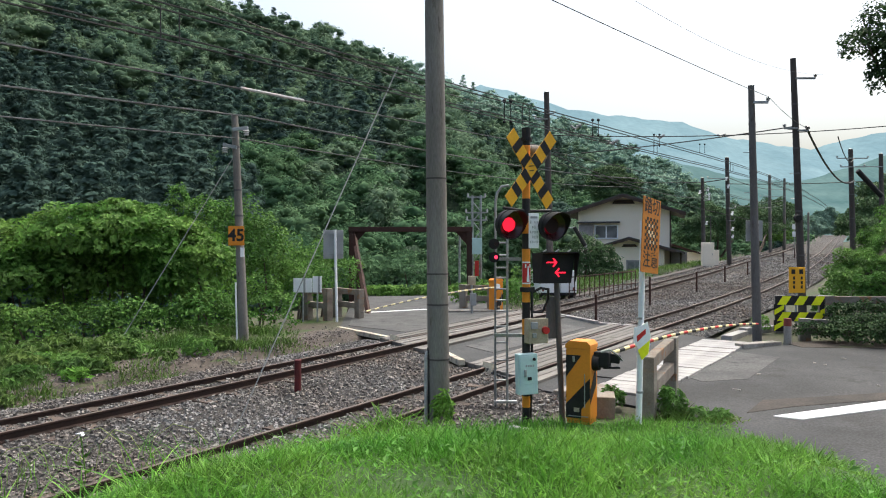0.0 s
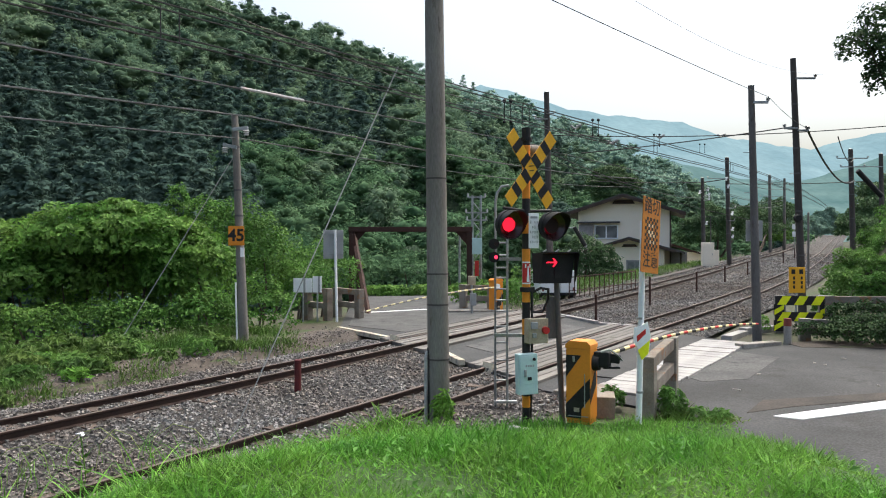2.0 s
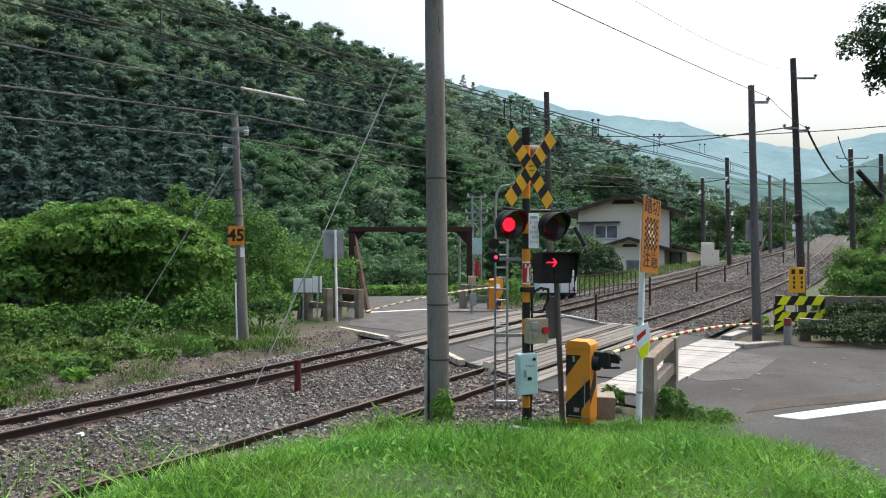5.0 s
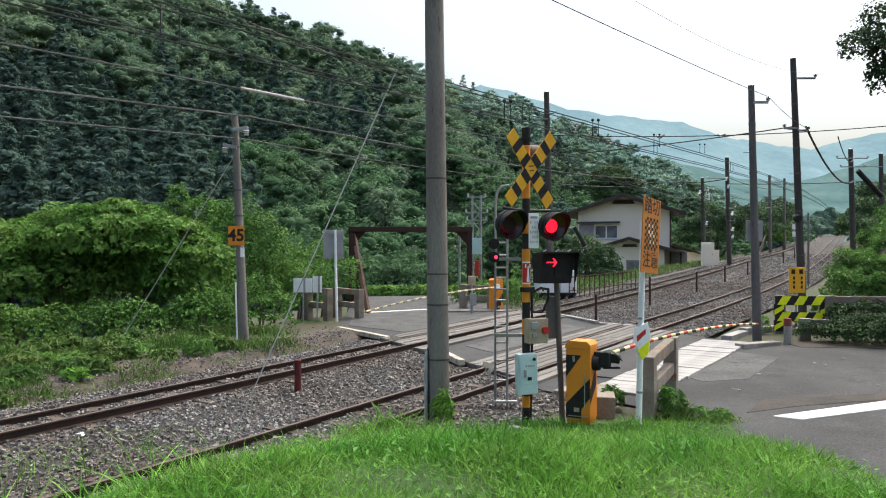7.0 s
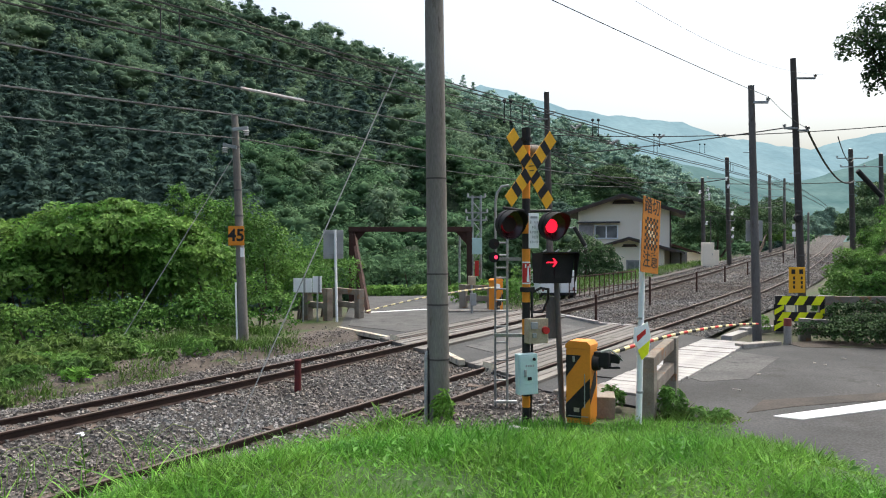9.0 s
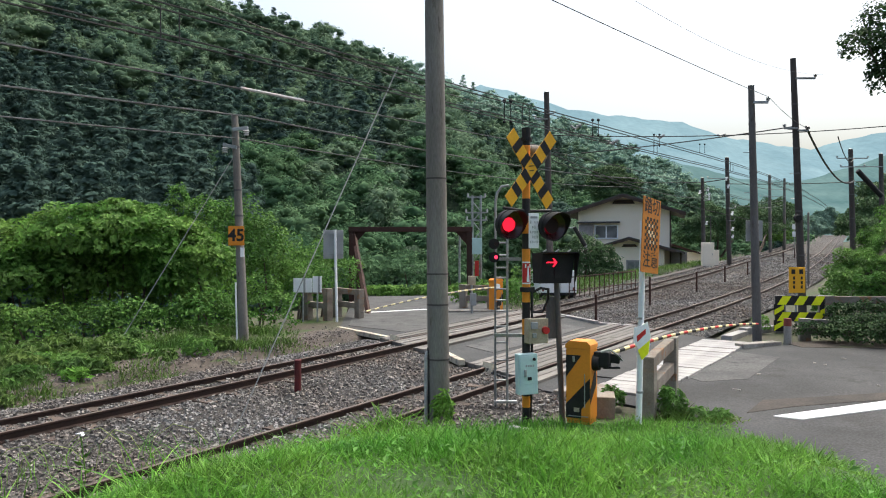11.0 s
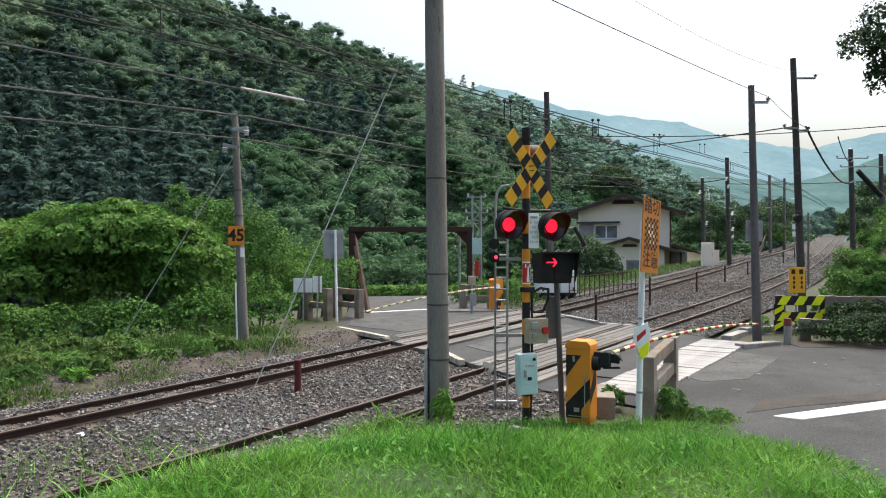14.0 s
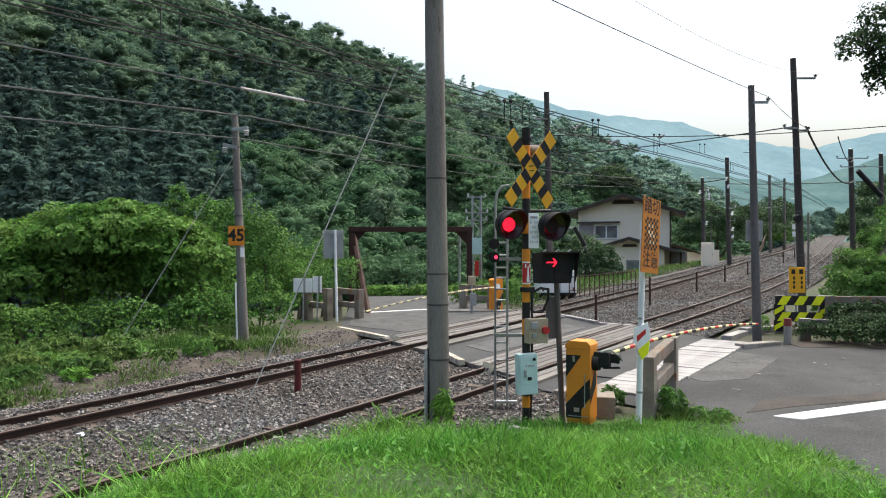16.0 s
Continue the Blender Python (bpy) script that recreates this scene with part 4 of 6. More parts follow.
def build_lamp(parent, x, z, label):
    """Round flasher: backboard, housing, hood, red lens and an added dark disc that stands for the lamp switched off.
    """
    lamp = part("flashing_lamp", drum(0.205, 0.212, 0.10, (0, 0, 0)), M["matt"], parent, label, shade=True)
    lamp.matrix_basis = pose(x, -0.10, z, 3, 0, 5)
    part("housing", rod((0, 0.16, 0), (0, 0, 0), 0.09, 0.15, 24), M["matt"], lamp, shade=True)
    hood = part("hood", visor(0.203, 0.22, (0, -0.09, 0)), M["matt"], lamp, "deep black lamp hood", shade=True)
    cone = bmesh.new()
    rings = []
    for r, y in ((0.195, -0.092), (0.112, -0.03)):
        rings.append([cone.verts.new((r * math.cos(a), y, r * math.sin(a))) for a in (2 * math.pi * k / 28 for k in range(28))])
    for k in range(28):
        cone.faces.new((rings[0][k], rings[0][(k + 1) % 28], rings[1][(k + 1) % 28], rings[1][k]))
    part("reflector", cone, M["reflector"], lamp, shade=True)
    part("lens", disc(0.097, 0.012, (0, -0.030, 0)), M["lamp_on"], lamp, "glowing red lens")
    # added disc, no real part: covers the always-glowing lens to switch it off
    return lamp, part("shutter", disc(0.108, 0.006, (0, 0, 0)), M["lens_off"], lamp, "dark disc added to hide the lit lens")


def build_signal():
    sig = thing("crossing_signal", 1.19, 10.98, 0.22, 20, "black and orange level crossing signal with two red flashers", "crossing signal")
    # banded post
    cuts = [(0.0, "black"), (0.32, "yellow"), (0.48, "black"), (1.36, "yellow"), (1.58, "black"), (1.82, "yellow"), (2.08, "white"), (2.40, "yellow"), (2.58, "black"), (2.80, "yellow"), (3.05, "black"), (3.30, "yellow"), (4.06, "black"), (4.12, None)]
    for (a, c), (b, _) in zip(cuts, cuts[1:]):
        part("post_band", rod((0, 0, a), (0, 0, b), 0.058, 0.058, 22), M[c], sig, shade=True)
    part("base_plate", rod((0, 0, -0.05), (0, 0, 0.05), 0.15, 0.13, 18), M["concrete"], sig)
    cap = part("bell", rod((0, 0, 4.12), (0, 0, 4.17), 0.085, 0.085, 18), M["matt"], sig)
    part("bell_cover", rod((0, 0, 4.17), (0, 0, 4.31), 0.062, 0.066, 18), M["matt"], cap, shade=True)
    # red and white triangle sheet round the post
    bm = bmesh.new()
    n = 14
    for k in range(n):
        a0, a1 = math.pi + math.pi * k / n, math.pi + math.pi * (k + 1) / n
        for z0, z1 in ((2.10, 2.38),):
            lo = [bm.verts.new((0.0605 * math.cos(a), 0.0605 * math.sin(a), z)) for a, z in ((a0, z0), (a1, z0), (a1, z1), (a0, z1))]
            bm.faces.new(lo)
    sheet = part("warning_sheet", bm, M["red"], sig, "red and white warning sheet round the post")
    for dz in (0,):
        part("white_wedge", prism([(-0.022, 2.11), (0.022, 2.11), (0.006, 2.34), (-0.006, 2.34)], 0.006, (0, -0.064, 0)), M["white"], sheet)
        for sx in (-0.034, 0.034):
            part("white_patch", box((0.018, 0.006, 0.05), (sx, -0.052, 2.34)), M["white"], sheet)
    # crossed boards
    for i, (tilt, lean) in enumerate(((-58.0, -0.344), (53.5, 0.344))):
        def slanted(u0, u1, w=0.084):
            return [(u0 - lean * w, -w), (u1 - lean * w, -w), (u1 + lean * w, w), (u0 + lean * w, w)]
        bd = part("cross_board", prism(slanted(-0.59, 0.59), 0.016), M["signal_yellow"], sig, "yellow board with black slanting stripes")
        bd.matrix_basis = pose(0.02, -0.085 - 0.024 * i, 3.72, 0, -tilt, 0)
        for u in (-0.375, -0.135, 0.135, 0.375):
            part("stripe", prism(slanted(u - 0.055, u + 0.055, 0.0845), 0.004, (0, -0.0105, 0)), M["black"], bd)
        if i:
            for w in (0.035, -0.03):
                part("centre_mark", prism([(-0.045, w - 0.012), (-0.02, w + 0.006), (0.045, w + 0.012), (0.045, w), (-0.02, w - 0.008)], 0.003, (0, -0.011, 0), (0, tilt, 0)), M["black"], bd, "worn dark mark")
        for u, w in ((-0.06, 0.04), (0.06, 0.04)):
            part("bolt", rod((u, -0.008, w), (u, -0.02, w), 0.008, 0.008, 8), M["steel"], bd)
    # horn loudspeaker behind the boards
    horn = part("loudspeaker", rod((0.05, 0.05, 4.03), (0.30, 0.22, 3.95), 0.06, 0.16, 24), M["pole"], sig, "grey horn loudspeaker", shade=True)
    part("driver", rod((-0.02, 0.02, 4.05), (0.05, 0.05, 4.03), 0.07, 0.06, 16), M["steel"], horn)
    # lamp bracket and lamps
    part("bracket", tube([(-0.38, -0.04, 3.16), (0, -0.02, 3.12), (0.38, -0.04, 3.13)], 0.022, 8), M["black"], sig)
    for sx in (-0.33, 0.33):
        part("hanger", rod((sx, -0.03, 3.14), (sx, -0.03, 3.05), 0.02, 0.02, 8), M["black"], sig)
    out = [build_lamp(sig, -0.335, 2.925, "round black flasher with a deep hood"), build_lamp(sig, 0.335, 2.91, "round black flasher with a deep hood")]
    # white instruction plate with unreadable writing
    plate = part("instruction_plate", box((0.16, 0.012, 0.50), (0.07, -0.10, 2.84), bevel=0.004), M["white"], sig, "white enamel plate with rows of small writing")
    part("writing_bar", box((0.11, 0.003, 0.03), (0.07, -0.108, 3.03)), M["grey"], plate)
    for col in range(4):
        for row in range(5):
            if random.random() < 0.8:
                part("writing_bar", box((0.012, 0.003, 0.045 * random.uniform(0.5, 1)), (0.02 + 0.033 * col, -0.108, 2.96 - 0.07 * row)), M["grey"], plate)
    # push-button box and cabinet
    bx = part("emergency_box", box((0.31, 0.15, 0.35), (0.10, -0.12, 1.42), bevel=0.012), M["beige"], sig, "rust-stained beige emergency button box")
    part("red_button", rod((0.20, -0.19, 1.43), (0.20, -0.245, 1.43), 0.055, 0.05, 16), M["red"], bx, "red push button")
    part("flap", box((0.10, 0.03, 0.10), (0.03, -0.205, 1.50), bevel=0.008), M["grey"], bx)
    part("lock", box((0.06, 0.03, 0.07), (0.03, -0.205, 1.36), bevel=0.008), M["steel"], bx)
    cab = part("cabinet", box((0.285, 0.15, 0.57), (-0.06, -0.13, 0.82), (0, -1.5, 0), bevel=0.012), M["mint"], sig, "pale mint enamel switch cabinet")
    part("door_seam", box((0.26, 0.006, 0.40), (-0.06, -0.207, 0.88), (0, -1.5, 0), bevel=0.004), M["mint"], cab)
    part("handle", box((0.035, 0.03, 0.10), (-0.12, -0.217, 0.84), bevel=0.006), M["steel"], cab, "worn steel handle")
    part("lock", box((0.06, 0.01, 0.045), (-0.05, -0.213, 0.76)), M["matt"], cab)
    part("knob", rod((0.02, -0.20, 1.03), (0.02, -0.225, 1.03), 0.022, 0.022, 12), M["matt"], cab)
    for k in range(4):
        part("writing_bar", box((0.022, 0.004, 0.03), (-0.10 + 0.036 * k, -0.212, 0.94)), M["grey"], cab)
    part("cable", tube([(0.07, 0.0, 0.1), (0.075, -0.02, 0.9), (0.07, -0.05, 1.3), (0.06, -0.06, 2.0)], 0.018, 8), M["cable"], sig, shade=True)
    part("cable", tube([(0.06, -0.04, 1.95), (0.2, -0.06, 2.02), (0.34, -0.03, 2.0), (0.38, 0.05, 1.85), (0.3, 0.08, 1.66), (0.12, 0.02, 1.68), (0.05, 0, 1.74)], 0.02, 8), M["cable"], sig, shade=True)
    part("clamp", box((0.17, 0.15, 0.07), (0.02, 0, 2.0), bevel=0.01), M["matt"], sig)
    return out


def build_indicator():
    """The black box with two arrows on its own grey post."""
    ind = thing("direction_indicator", 1.77, 11.35, 0.26, 20, "black direction indicator with red arrows on a grey post", "direction indicator")
    part("post", rod((0, 0, -0.1), (-0.10, 0.0, 2.05), 0.042, 0.042, 16), M["pole_mid"], ind, shade=True)
    part("terminal_box", box((0.14, 0.10, 0.62), (-0.15, 0.06, 1.53), bevel=0.012), M["pole_mid"], ind, "dull grey terminal box")
    case = part("case", prism([(-0.27, -0.22), (0.24, -0.22), (0.30, 0.22), (-0.29, 0.22)], 0.22, (-0.16, 0.0, 2.26)), M["matt"], ind, "black lamp case")
    part("hood", box((0.60, 0.16, 0.012), (-0.16, -0.18, 2.485), (-6, 0, 0)), M["matt"], case)
    for sx in (-0.455, 0.135):
        part("hood_side", prism([(0.11, -0.20), (0.11, 0.22), (0.26, 0.215), (0.14, -0.20)], 0.010, (sx, 0, 2.26), (0, 0, -90)), M["matt"], case)
    for k in range(3):
        part("clip", rod((-0.38 + 0.2 * k, -0.1, 2.49), (-0.32 + 0.2 * k, -0.1, 2.53), 0.012, 0.012, 8), M["steel"], case)
    outs = []
    for cx, cz, d in ((-0.24, 2.345, 1), (-0.10, 2.195, -1)):
        pts = [(-0.085, -0.010), (0.052, -0.010), (0.012, -0.056), (0.030, -0.066), (0.090, 0.0), (0.030, 0.066), (0.012, 0.056), (0.052, 0.010), (-0.085, 0.010)]
        pts = [(d * x, z) for x, z in pts]
        bm = prism(pts if d > 0 else pts[::-1], 0.006, (cx, -0.115, cz))
        outs.append(part("arrow", bm, M["arrow"], case, "glowing red arrow"))
    # added plate that hides the glowing left arrow once it should be out
    shut = part("shutter", box((0.20, 0.004, 0.15), (0, 0, 0)), M["matt"], case, "dark plate added to hide the lit arrow")
    return shut


def build_gate(x, y, z, turn, label):
    gate = thing("crossing_gate_machine", x, y, z, turn, label, "gate machine", "gate machines of the crossing")
    body = part("body", box((0.36, 0.34, 1.02), (0, 0, 0.63), bevel=0.015), M["yellow"], gate, "orange sheet-metal body")
    part("lid", prism([(-0.185, 0), (0.185, 0), (0.185, 0.05), (0.13, 0.10), (-0.13, 0.10), (-0.185, 0.05)], 0.36, (0, 0, 1.14)), M["yellow"], gate)
    part("foot", box((0.34, 0.32, 0.12), (0, 0, 0.06), bevel=0.01), M["yellow"], gate)
    part("plinth", box((0.55, 0.5, 0.16), (0, 0, -0.06), bevel=0.02), M["concrete"], gate)
    for z0 in (0.14, 0.80):
        part("stripe", prism([(-0.178, z0), (-0.178, z0 + 0.20), (0.176, min(z0 + 0.58, 1.06) if z0 < 0.5 else z0 + 0.20 + 0.02), (0.176, z0 + 0.30 if z0 < 0.5 else 1.0), (0.05, z0 + 0.13 if z0 < 0.5 else 0.93), (0.05, z0)] if z0 < 0.5 else [(-0.178, 0.72), (-0.178, 1.04), (0.05, 1.04)], 0.005, (0, -0.1725, 0)), M["black"], body)
    part("stripe", prism([(-0.168, 0.36), (0.10, 0.60), (0.10, 0.86), (-0.168, 0.56)], 0.005, (0.1825, 0, 0), (0, 0, 90)), M["black"], body)
    part("hinge_rod", rod((0.10, -0.18, 0.3), (0.10, -0.18, 0.78), 0.008, 0.008, 8), M["steel"], body)
    part("lock", box((0.08, 0.012, 0.06), (-0.02, -0.176, 0.26), bevel=0.004), M["beige"], body)
    part("clasp", rod((-0.06, -0.175, 0.95), (-0.06, -0.195, 1.02), 0.018, 0.018, 8), M["steel"], body)
    part("seal_strip", box((0.30, 0.01, 0.012), (0, -0.176, 0.17)), M["steel"], body)
    return gate


def build_arm(a, b, label, first):
    """The lowered boom: a slim banded rod from a to b."""
    a, b = Vector(a), Vector(b)
    boom = thing("barrier_boom", *a, label=label, category="barrier boom", group="lowered booms of the crossing")
    d, n = b - a, 36
    for k in range(n):
        p, q = d * (k / n), d * ((k + 1) / n)
        sg = -0.10
        p, q = p - Vector((0, 0, sg * 4 * (k / n) * (1 - k / n))), q - Vector((0, 0, sg * 4 * ((k + 1) / n) * (1 - (k + 1) / n)))
        part("boom_band", rod(p, q, 0.030 - 0.010 * k / n, 0.030 - 0.010 * (k + 1) / n, 12), M["red"] if first and k % 4 == 3 else M[("black" if first else "concrete") if k % 2 else "pale"], boom, shade=True)
    return boom


M["pale"] = surf("pale yellow band", (0.72, 0.62, 0.30), (0.66, 0.58, 0.32), rough=0.5, scale=5, fine=40, bump=0.05)

LAMPS = build_signal()
ARROW_COVER = build_indicator()
gate_near = build_gate(2.01, 11.12, 0.24, -28, "orange and black striped gate machine at the lawn's edge")
holder = part("boom_holder", box((0.22, 0.16, 0.22), (0.30, 0.02, 0.98), bevel=0.02), M["matt"], gate_near, "black cast boom holder")
part("pivot", rod((0.17, 0.0, 0.93), (0.27, 0.0, 0.93), 0.12, 0.11, 18), M["matt"], holder, shade=True)
part("weight_arm", box((0.16, 0.07, 0.13), (0.45, 0.10, 0.99), (0, 8, 28), bevel=0.015), M["matt"], holder)
part("bracket", tube([(0.30, -0.06, 1.09), (0.42, -0.02, 1.13), (0.52, 0.06, 1.04), (0.55, 0.16, 0.96)], 0.014, 6), M["steel"], holder)
part("bar", box((0.24, 0.03, 0.03), (0.42, 0.06, 0.86), (0, 0, 28)), M["matt"], holder)
build_arm((2.52, 11.35, 1.27), (6.05, 14.75, 1.36), "thin black, yellow and red boom lowered across the road", True)
gate_far = build_gate(1.86, 27.0, 0.52, 35, "orange and black gate machine beyond the tracks")
part("white_light", rod((-0.12, -0.2, 0.98), (-0.12, -0.28, 0.98), 0.09, 0.09, 14), M["white"], gate_far)
part("counterweight", box((0.22, 0.18, 0.14), (-0.1, -0.25, 0.06), bevel=0.03), M["white"], gate_far)
build_arm((1.75, 26.7, 1.46), (-2.4, 22.75, 0.92), "thin pale boom lowered across the far side of the road", False)


def build_ladder():
    fr = thing("tube_ladder", 0.94, 12.3, 0.2, 0, "grey galvanised tube frame with rungs beside the crossing signal", "tube frame")
    part("upright", tube([(-0.1, 0, 0), (-0.1, 0, 3.35), (-0.07, 0, 3.5), (0.0, 0, 3.6), (0.12, 0, 3.62)], 0.022, 10), M["steel"], fr, shade=True)
    part("upright", rod((0.09, 0, 0), (0.09, 0, 2.9), 0.02, 0.02, 10), M["steel"], fr, shade=True)
    for z in (0.14, 0.5, 0.82, 1.1, 1.36, 1.6, 1.78, 1.96, 2.14, 2.3, 2.5, 2.7):
        part("rung", rod((-0.1, 0, z), (0.09, 0, z), 0.014, 0.014, 8), M["steel"], fr)
    part("shelf", box((0.36, 0.12, 0.03), (0.06, -0.02, 0.16)), M["steel"], fr)
    part("cross_bar", box((0.42, 0.05, 0.05), (0.1, -0.03, 2.44)), M["steel"], fr)
    part("cross_bar", box((0.50, 0.05, 0.05), (0.12, -0.03, 1.22)), M["steel"], fr)
    for z, lit in ((2.68, False), (2.47, True)):
        head = part("small_signal", rod((-0.13, 0.02, z), (-0.13, -0.14, z), 0.075, 0.085, 18), M["matt"], fr, "small round black signal head", shade=True)
        part("lens", disc(0.03, 0.01, (-0.10, -0.147, z)), M["lamp_far"] if lit else M["lens_off"], head, "small red light" if lit else "dark lens")


def build_warning_sign():
    sg = thing("warning_sign", 2.78, 10.92, 0.2, 0, "tall orange level crossing warning sign on a white post", "warning sign")
    part("post", rod((0, 0, -0.1), (0.07, 0, 3.0), 0.044, 0.042, 16), M["white"], sg, shade=True)
    pn = part("panel", box((0.56, 0.015, 1.06), bevel=0.006), M["orange"], sg, "orange panel with black lettering and checks")
    pn.matrix_basis = pose(0.16, -0.06, 2.79, 0, 0, 50) @ pose(0, 0, 0, 0, 5.5, 0)
    for ch, x, z in (("踏", -0.125, 0.40), ("切", 0.125, 0.40), ("注", -0.125, -0.36), ("意", 0.125, -0.36)):
        letters(ch, 0.25, M["black"], pn, pose(x, -0.0095, z, 90, 0, 0), thick=0.001, bold=0.002)
    cw, chh = 0.42 / 8, 0.46 / 10
    for i in range(8):
        for j in range(10):
            x, z = -0.21 + cw * (i + 0.5), -0.21 + chh * (j + 0.5)
            if (i + j) % 2 == 0:
                part("check", box((cw, 0.003, chh), (x, -0.009, z)), M["black"], pn)
            elif 1 < i < 6 and 1 < j < 8 and (i * 3 + j) % 3:
                part("check", box((cw, 0.003, chh), (x, -0.009, z)), M["straw_paint"], pn)
    tag = part("small_plate", prism([(-0.13, 0.02), (-0.02, -0.12), (0.0, -0.25), (0.10, -0.16), (0.14, 0.10), (0.09, 0.30), (-0.02, 0.24), (-0.12, 0.22)], 0.01, (0.03, -0.07, 1.27), (0, 0, 14)), M["white"], sg, "white and yellow diamond-shaped plate")
    part("yellow_half", prism([(-0.06, -0.10), (0.0, -0.24), (0.10, -0.15), (0.125, 0.04)], 0.004, (0.03, -0.077, 1.27), (0, 0, 14)), M["lemon"], tag)
    part("red_half", prism([(-0.08, 0.10), (-0.07, 0.02), (0.06, 0.13), (0.06, 0.20)], 0.004, (0.03, -0.077, 1.27), (0, 0, 14)), M["red"], tag)
    for k in range(3):
        part("writing_bar", box((0.03, 0.004, 0.05), (0.00 + 0.04 * k, -0.083 + 0.01 * k, 1.13 + 0.035 * k), (0, 0, 14)), M["beige"], tag)
    for z in (0.55, 1.6):
        part("clamp", rod((0.02, 0, z), (0.02, 0, z + 0.03), 0.05, 0.05, 14), M["steel"], sg)


M["straw_paint"] = surf("light straw paint", (0.80, 0.62, 0.36), (0.72, 0.54, 0.30), rough=0.5, scale=5, fine=40, bump=0.05, grain=0.05)
M["orange"] = surf("faded orange sheet", (0.55, 0.21, 0.03), (0.46, 0.17, 0.03), rough=0.55, scale=3, fine=40, bump=0.06, spots=((0.34, 0.13, 0.04), 6, 0.66))


def concrete_fence(name, a, b, height, label, posts=2, mat="concrete", z0=0.0):
    """Old cast concrete posts joined by two beams."""
    a, b = Vector(a), Vector(b)
    f = thing(name, a.x, a.y, float(slope(a.x, a.y)) + z0, math.degrees(math.atan2(b.y - a.y, b.x - a.x)), label, "concrete fence", "old concrete fences at the crossing")
    L = (b - a).length
    rise = (float(slope(b.x, b.y)) - float(slope(a.x, a.y))) / L
    for k in range(posts):
        x = L * k / (posts - 1)
        part("post", box((0.26, 0.22, height + 0.1), (x, 0, rise * x + height / 2 - 0.05), bevel=0.018), M[mat], f)
    for z in (height - 0.11, height * 0.45):
        part("beam", box((L - 0.2, 0.15, 0.19), (L / 2, 0, z + rise * L / 2), (0, -math.degrees(math.atan(rise)), 0), bevel=0.016), M[mat], f)
    return f


M["stained"] = surf("rust-stained old concrete", (0.25, 0.225, 0.19), (0.15, 0.125, 0.10), scale=2.5, fine=40, bump=0.5, dist=0.01, spots=((0.24, 0.125, 0.06), 3, 0.56))
build_ladder()
build_warning_sign()
concrete_fence("concrete_fence", (3.02, 11.3), (3.95, 13.3), 0.95, "weathered grey-brown concrete fence beside the boom", mat="stained")


# ---- kerbs, barriers and things round the crossing ----
def build_kerb(a, b, w, h, material, label, group="kerbs of the crossing"):
    a, b = Vector(a), Vector(b)
    m = (a + b) / 2
    ob = part("kerb", box(((b - a).length, w, h + 0.1), bevel=0.015), M[material], None)
    ob.matrix_basis = pose(m.x, m.y, float(slope(m.x, m.y)) + 0.055 + h / 2 - 0.05, 0, 0, math.degrees(math.atan2(b.y - a.y, b.x - a.x)))
    tagged(ob, label, "kerb", group, "structure")


M["kerbpaint"] = surf("worn painted kerb", (0.50, 0.46, 0.34), (0.36, 0.33, 0.27), scale=4, fine=40, bump=0.3, spots=((0.22, 0.20, 0.18), 5, 0.55))
build_kerb((-3.1, 22.85), (-1.45, 20.3), 0.16, 0.02, "kerbpaint", "low worn kerb with traces of white paint")
build_kerb((-0.02, 17.9), (0.40, 16.35), 0.15, 0.03, "kerbpaint", "low worn kerb with yellowish paint")
build_kerb((3.75, 25.5), (4.55, 22.75), 0.15, 0.06, "cover", "low pale kerb along the ballast")
build_kerb((4.6, 22.6), (5.6, 21.75), 0.15, 0.05, "cover", "low pale kerb along the ballast")
build_kerb((6.85, 17.75), (7.95, 18.25), 0.28, 0.08, "concrete", "grey kerb stone at the pole's foot")
build_kerb((7.05, 19.1), (7.95, 20.3), 0.26, 0.08, "cover", "pale kerb beside the ballast")
build_kerb((7.95, 20.35), (9.4, 21.2), 0.24, 0.10, "cover", "pale kerb beside the ballast")
build_kerb((0.2, 26.7), (2.4, 26.75), 0.3, 0.05, "concrete", "dark slab edge below the far gate machine")
build_kerb((1.95, 13.0), (2.75, 14.2), 0.2, 0.03, "concrete", "concrete edge of the road beside the ballast")
build_kerb((2.42, 11.45), (2.62, 12.55), 0.3, 0.25, "stained", "dark concrete block beside the gate machine")

for x, y, turn in ((0.92, 15.35, 30), (-1.25, 19.7, 30)):
    ob = part("rail_guard_end", prism([(-0.08, 0), (0.08, 0), (0.06, 0.16), (-0.02, 0.2)], 0.35), M["kerbpaint"], None)
    ob.matrix_basis = pose(x, y, float(slope(x, y)) + 0.0, 0, 0, turn)
    tagged(ob, "short white and red painted guard block between the rails", "guard block", "guard blocks at the rails")


def build_marker(x, y, h, r, material, label):
    ob = thing("marker_post", x, y, float(slope(x, y)) - 0.05, label=label, category="marker post", group="short posts between the tracks")
    part("post", rod((0, 0, 0), (0, 0, h + 0.05), r, r * 0.95, 12), M[material], ob, shade=True)
    part("cap", rod((0, 0, h + 0.05), (0, 0, h + 0.065), r * 1.05, r * 0.8, 12), M[material], ob)


build_marker(-2.61, 13.8, 0.55, 0.065, "maroon", "short faded maroon post in the ballast")
for x, y, h in ((4.8, 24.07, 0.80), (7.75, 28.74, 1.05), (11.59, 35.06, 0.85), (15.16, 41.26, 0.8), (18.7, 47.1, 0.75), (27.5, 62, 0.9), (33, 72, 0.9)):
    build_marker(x, y, h, 0.045, "rust", "rusty steel marker post between the tracks")

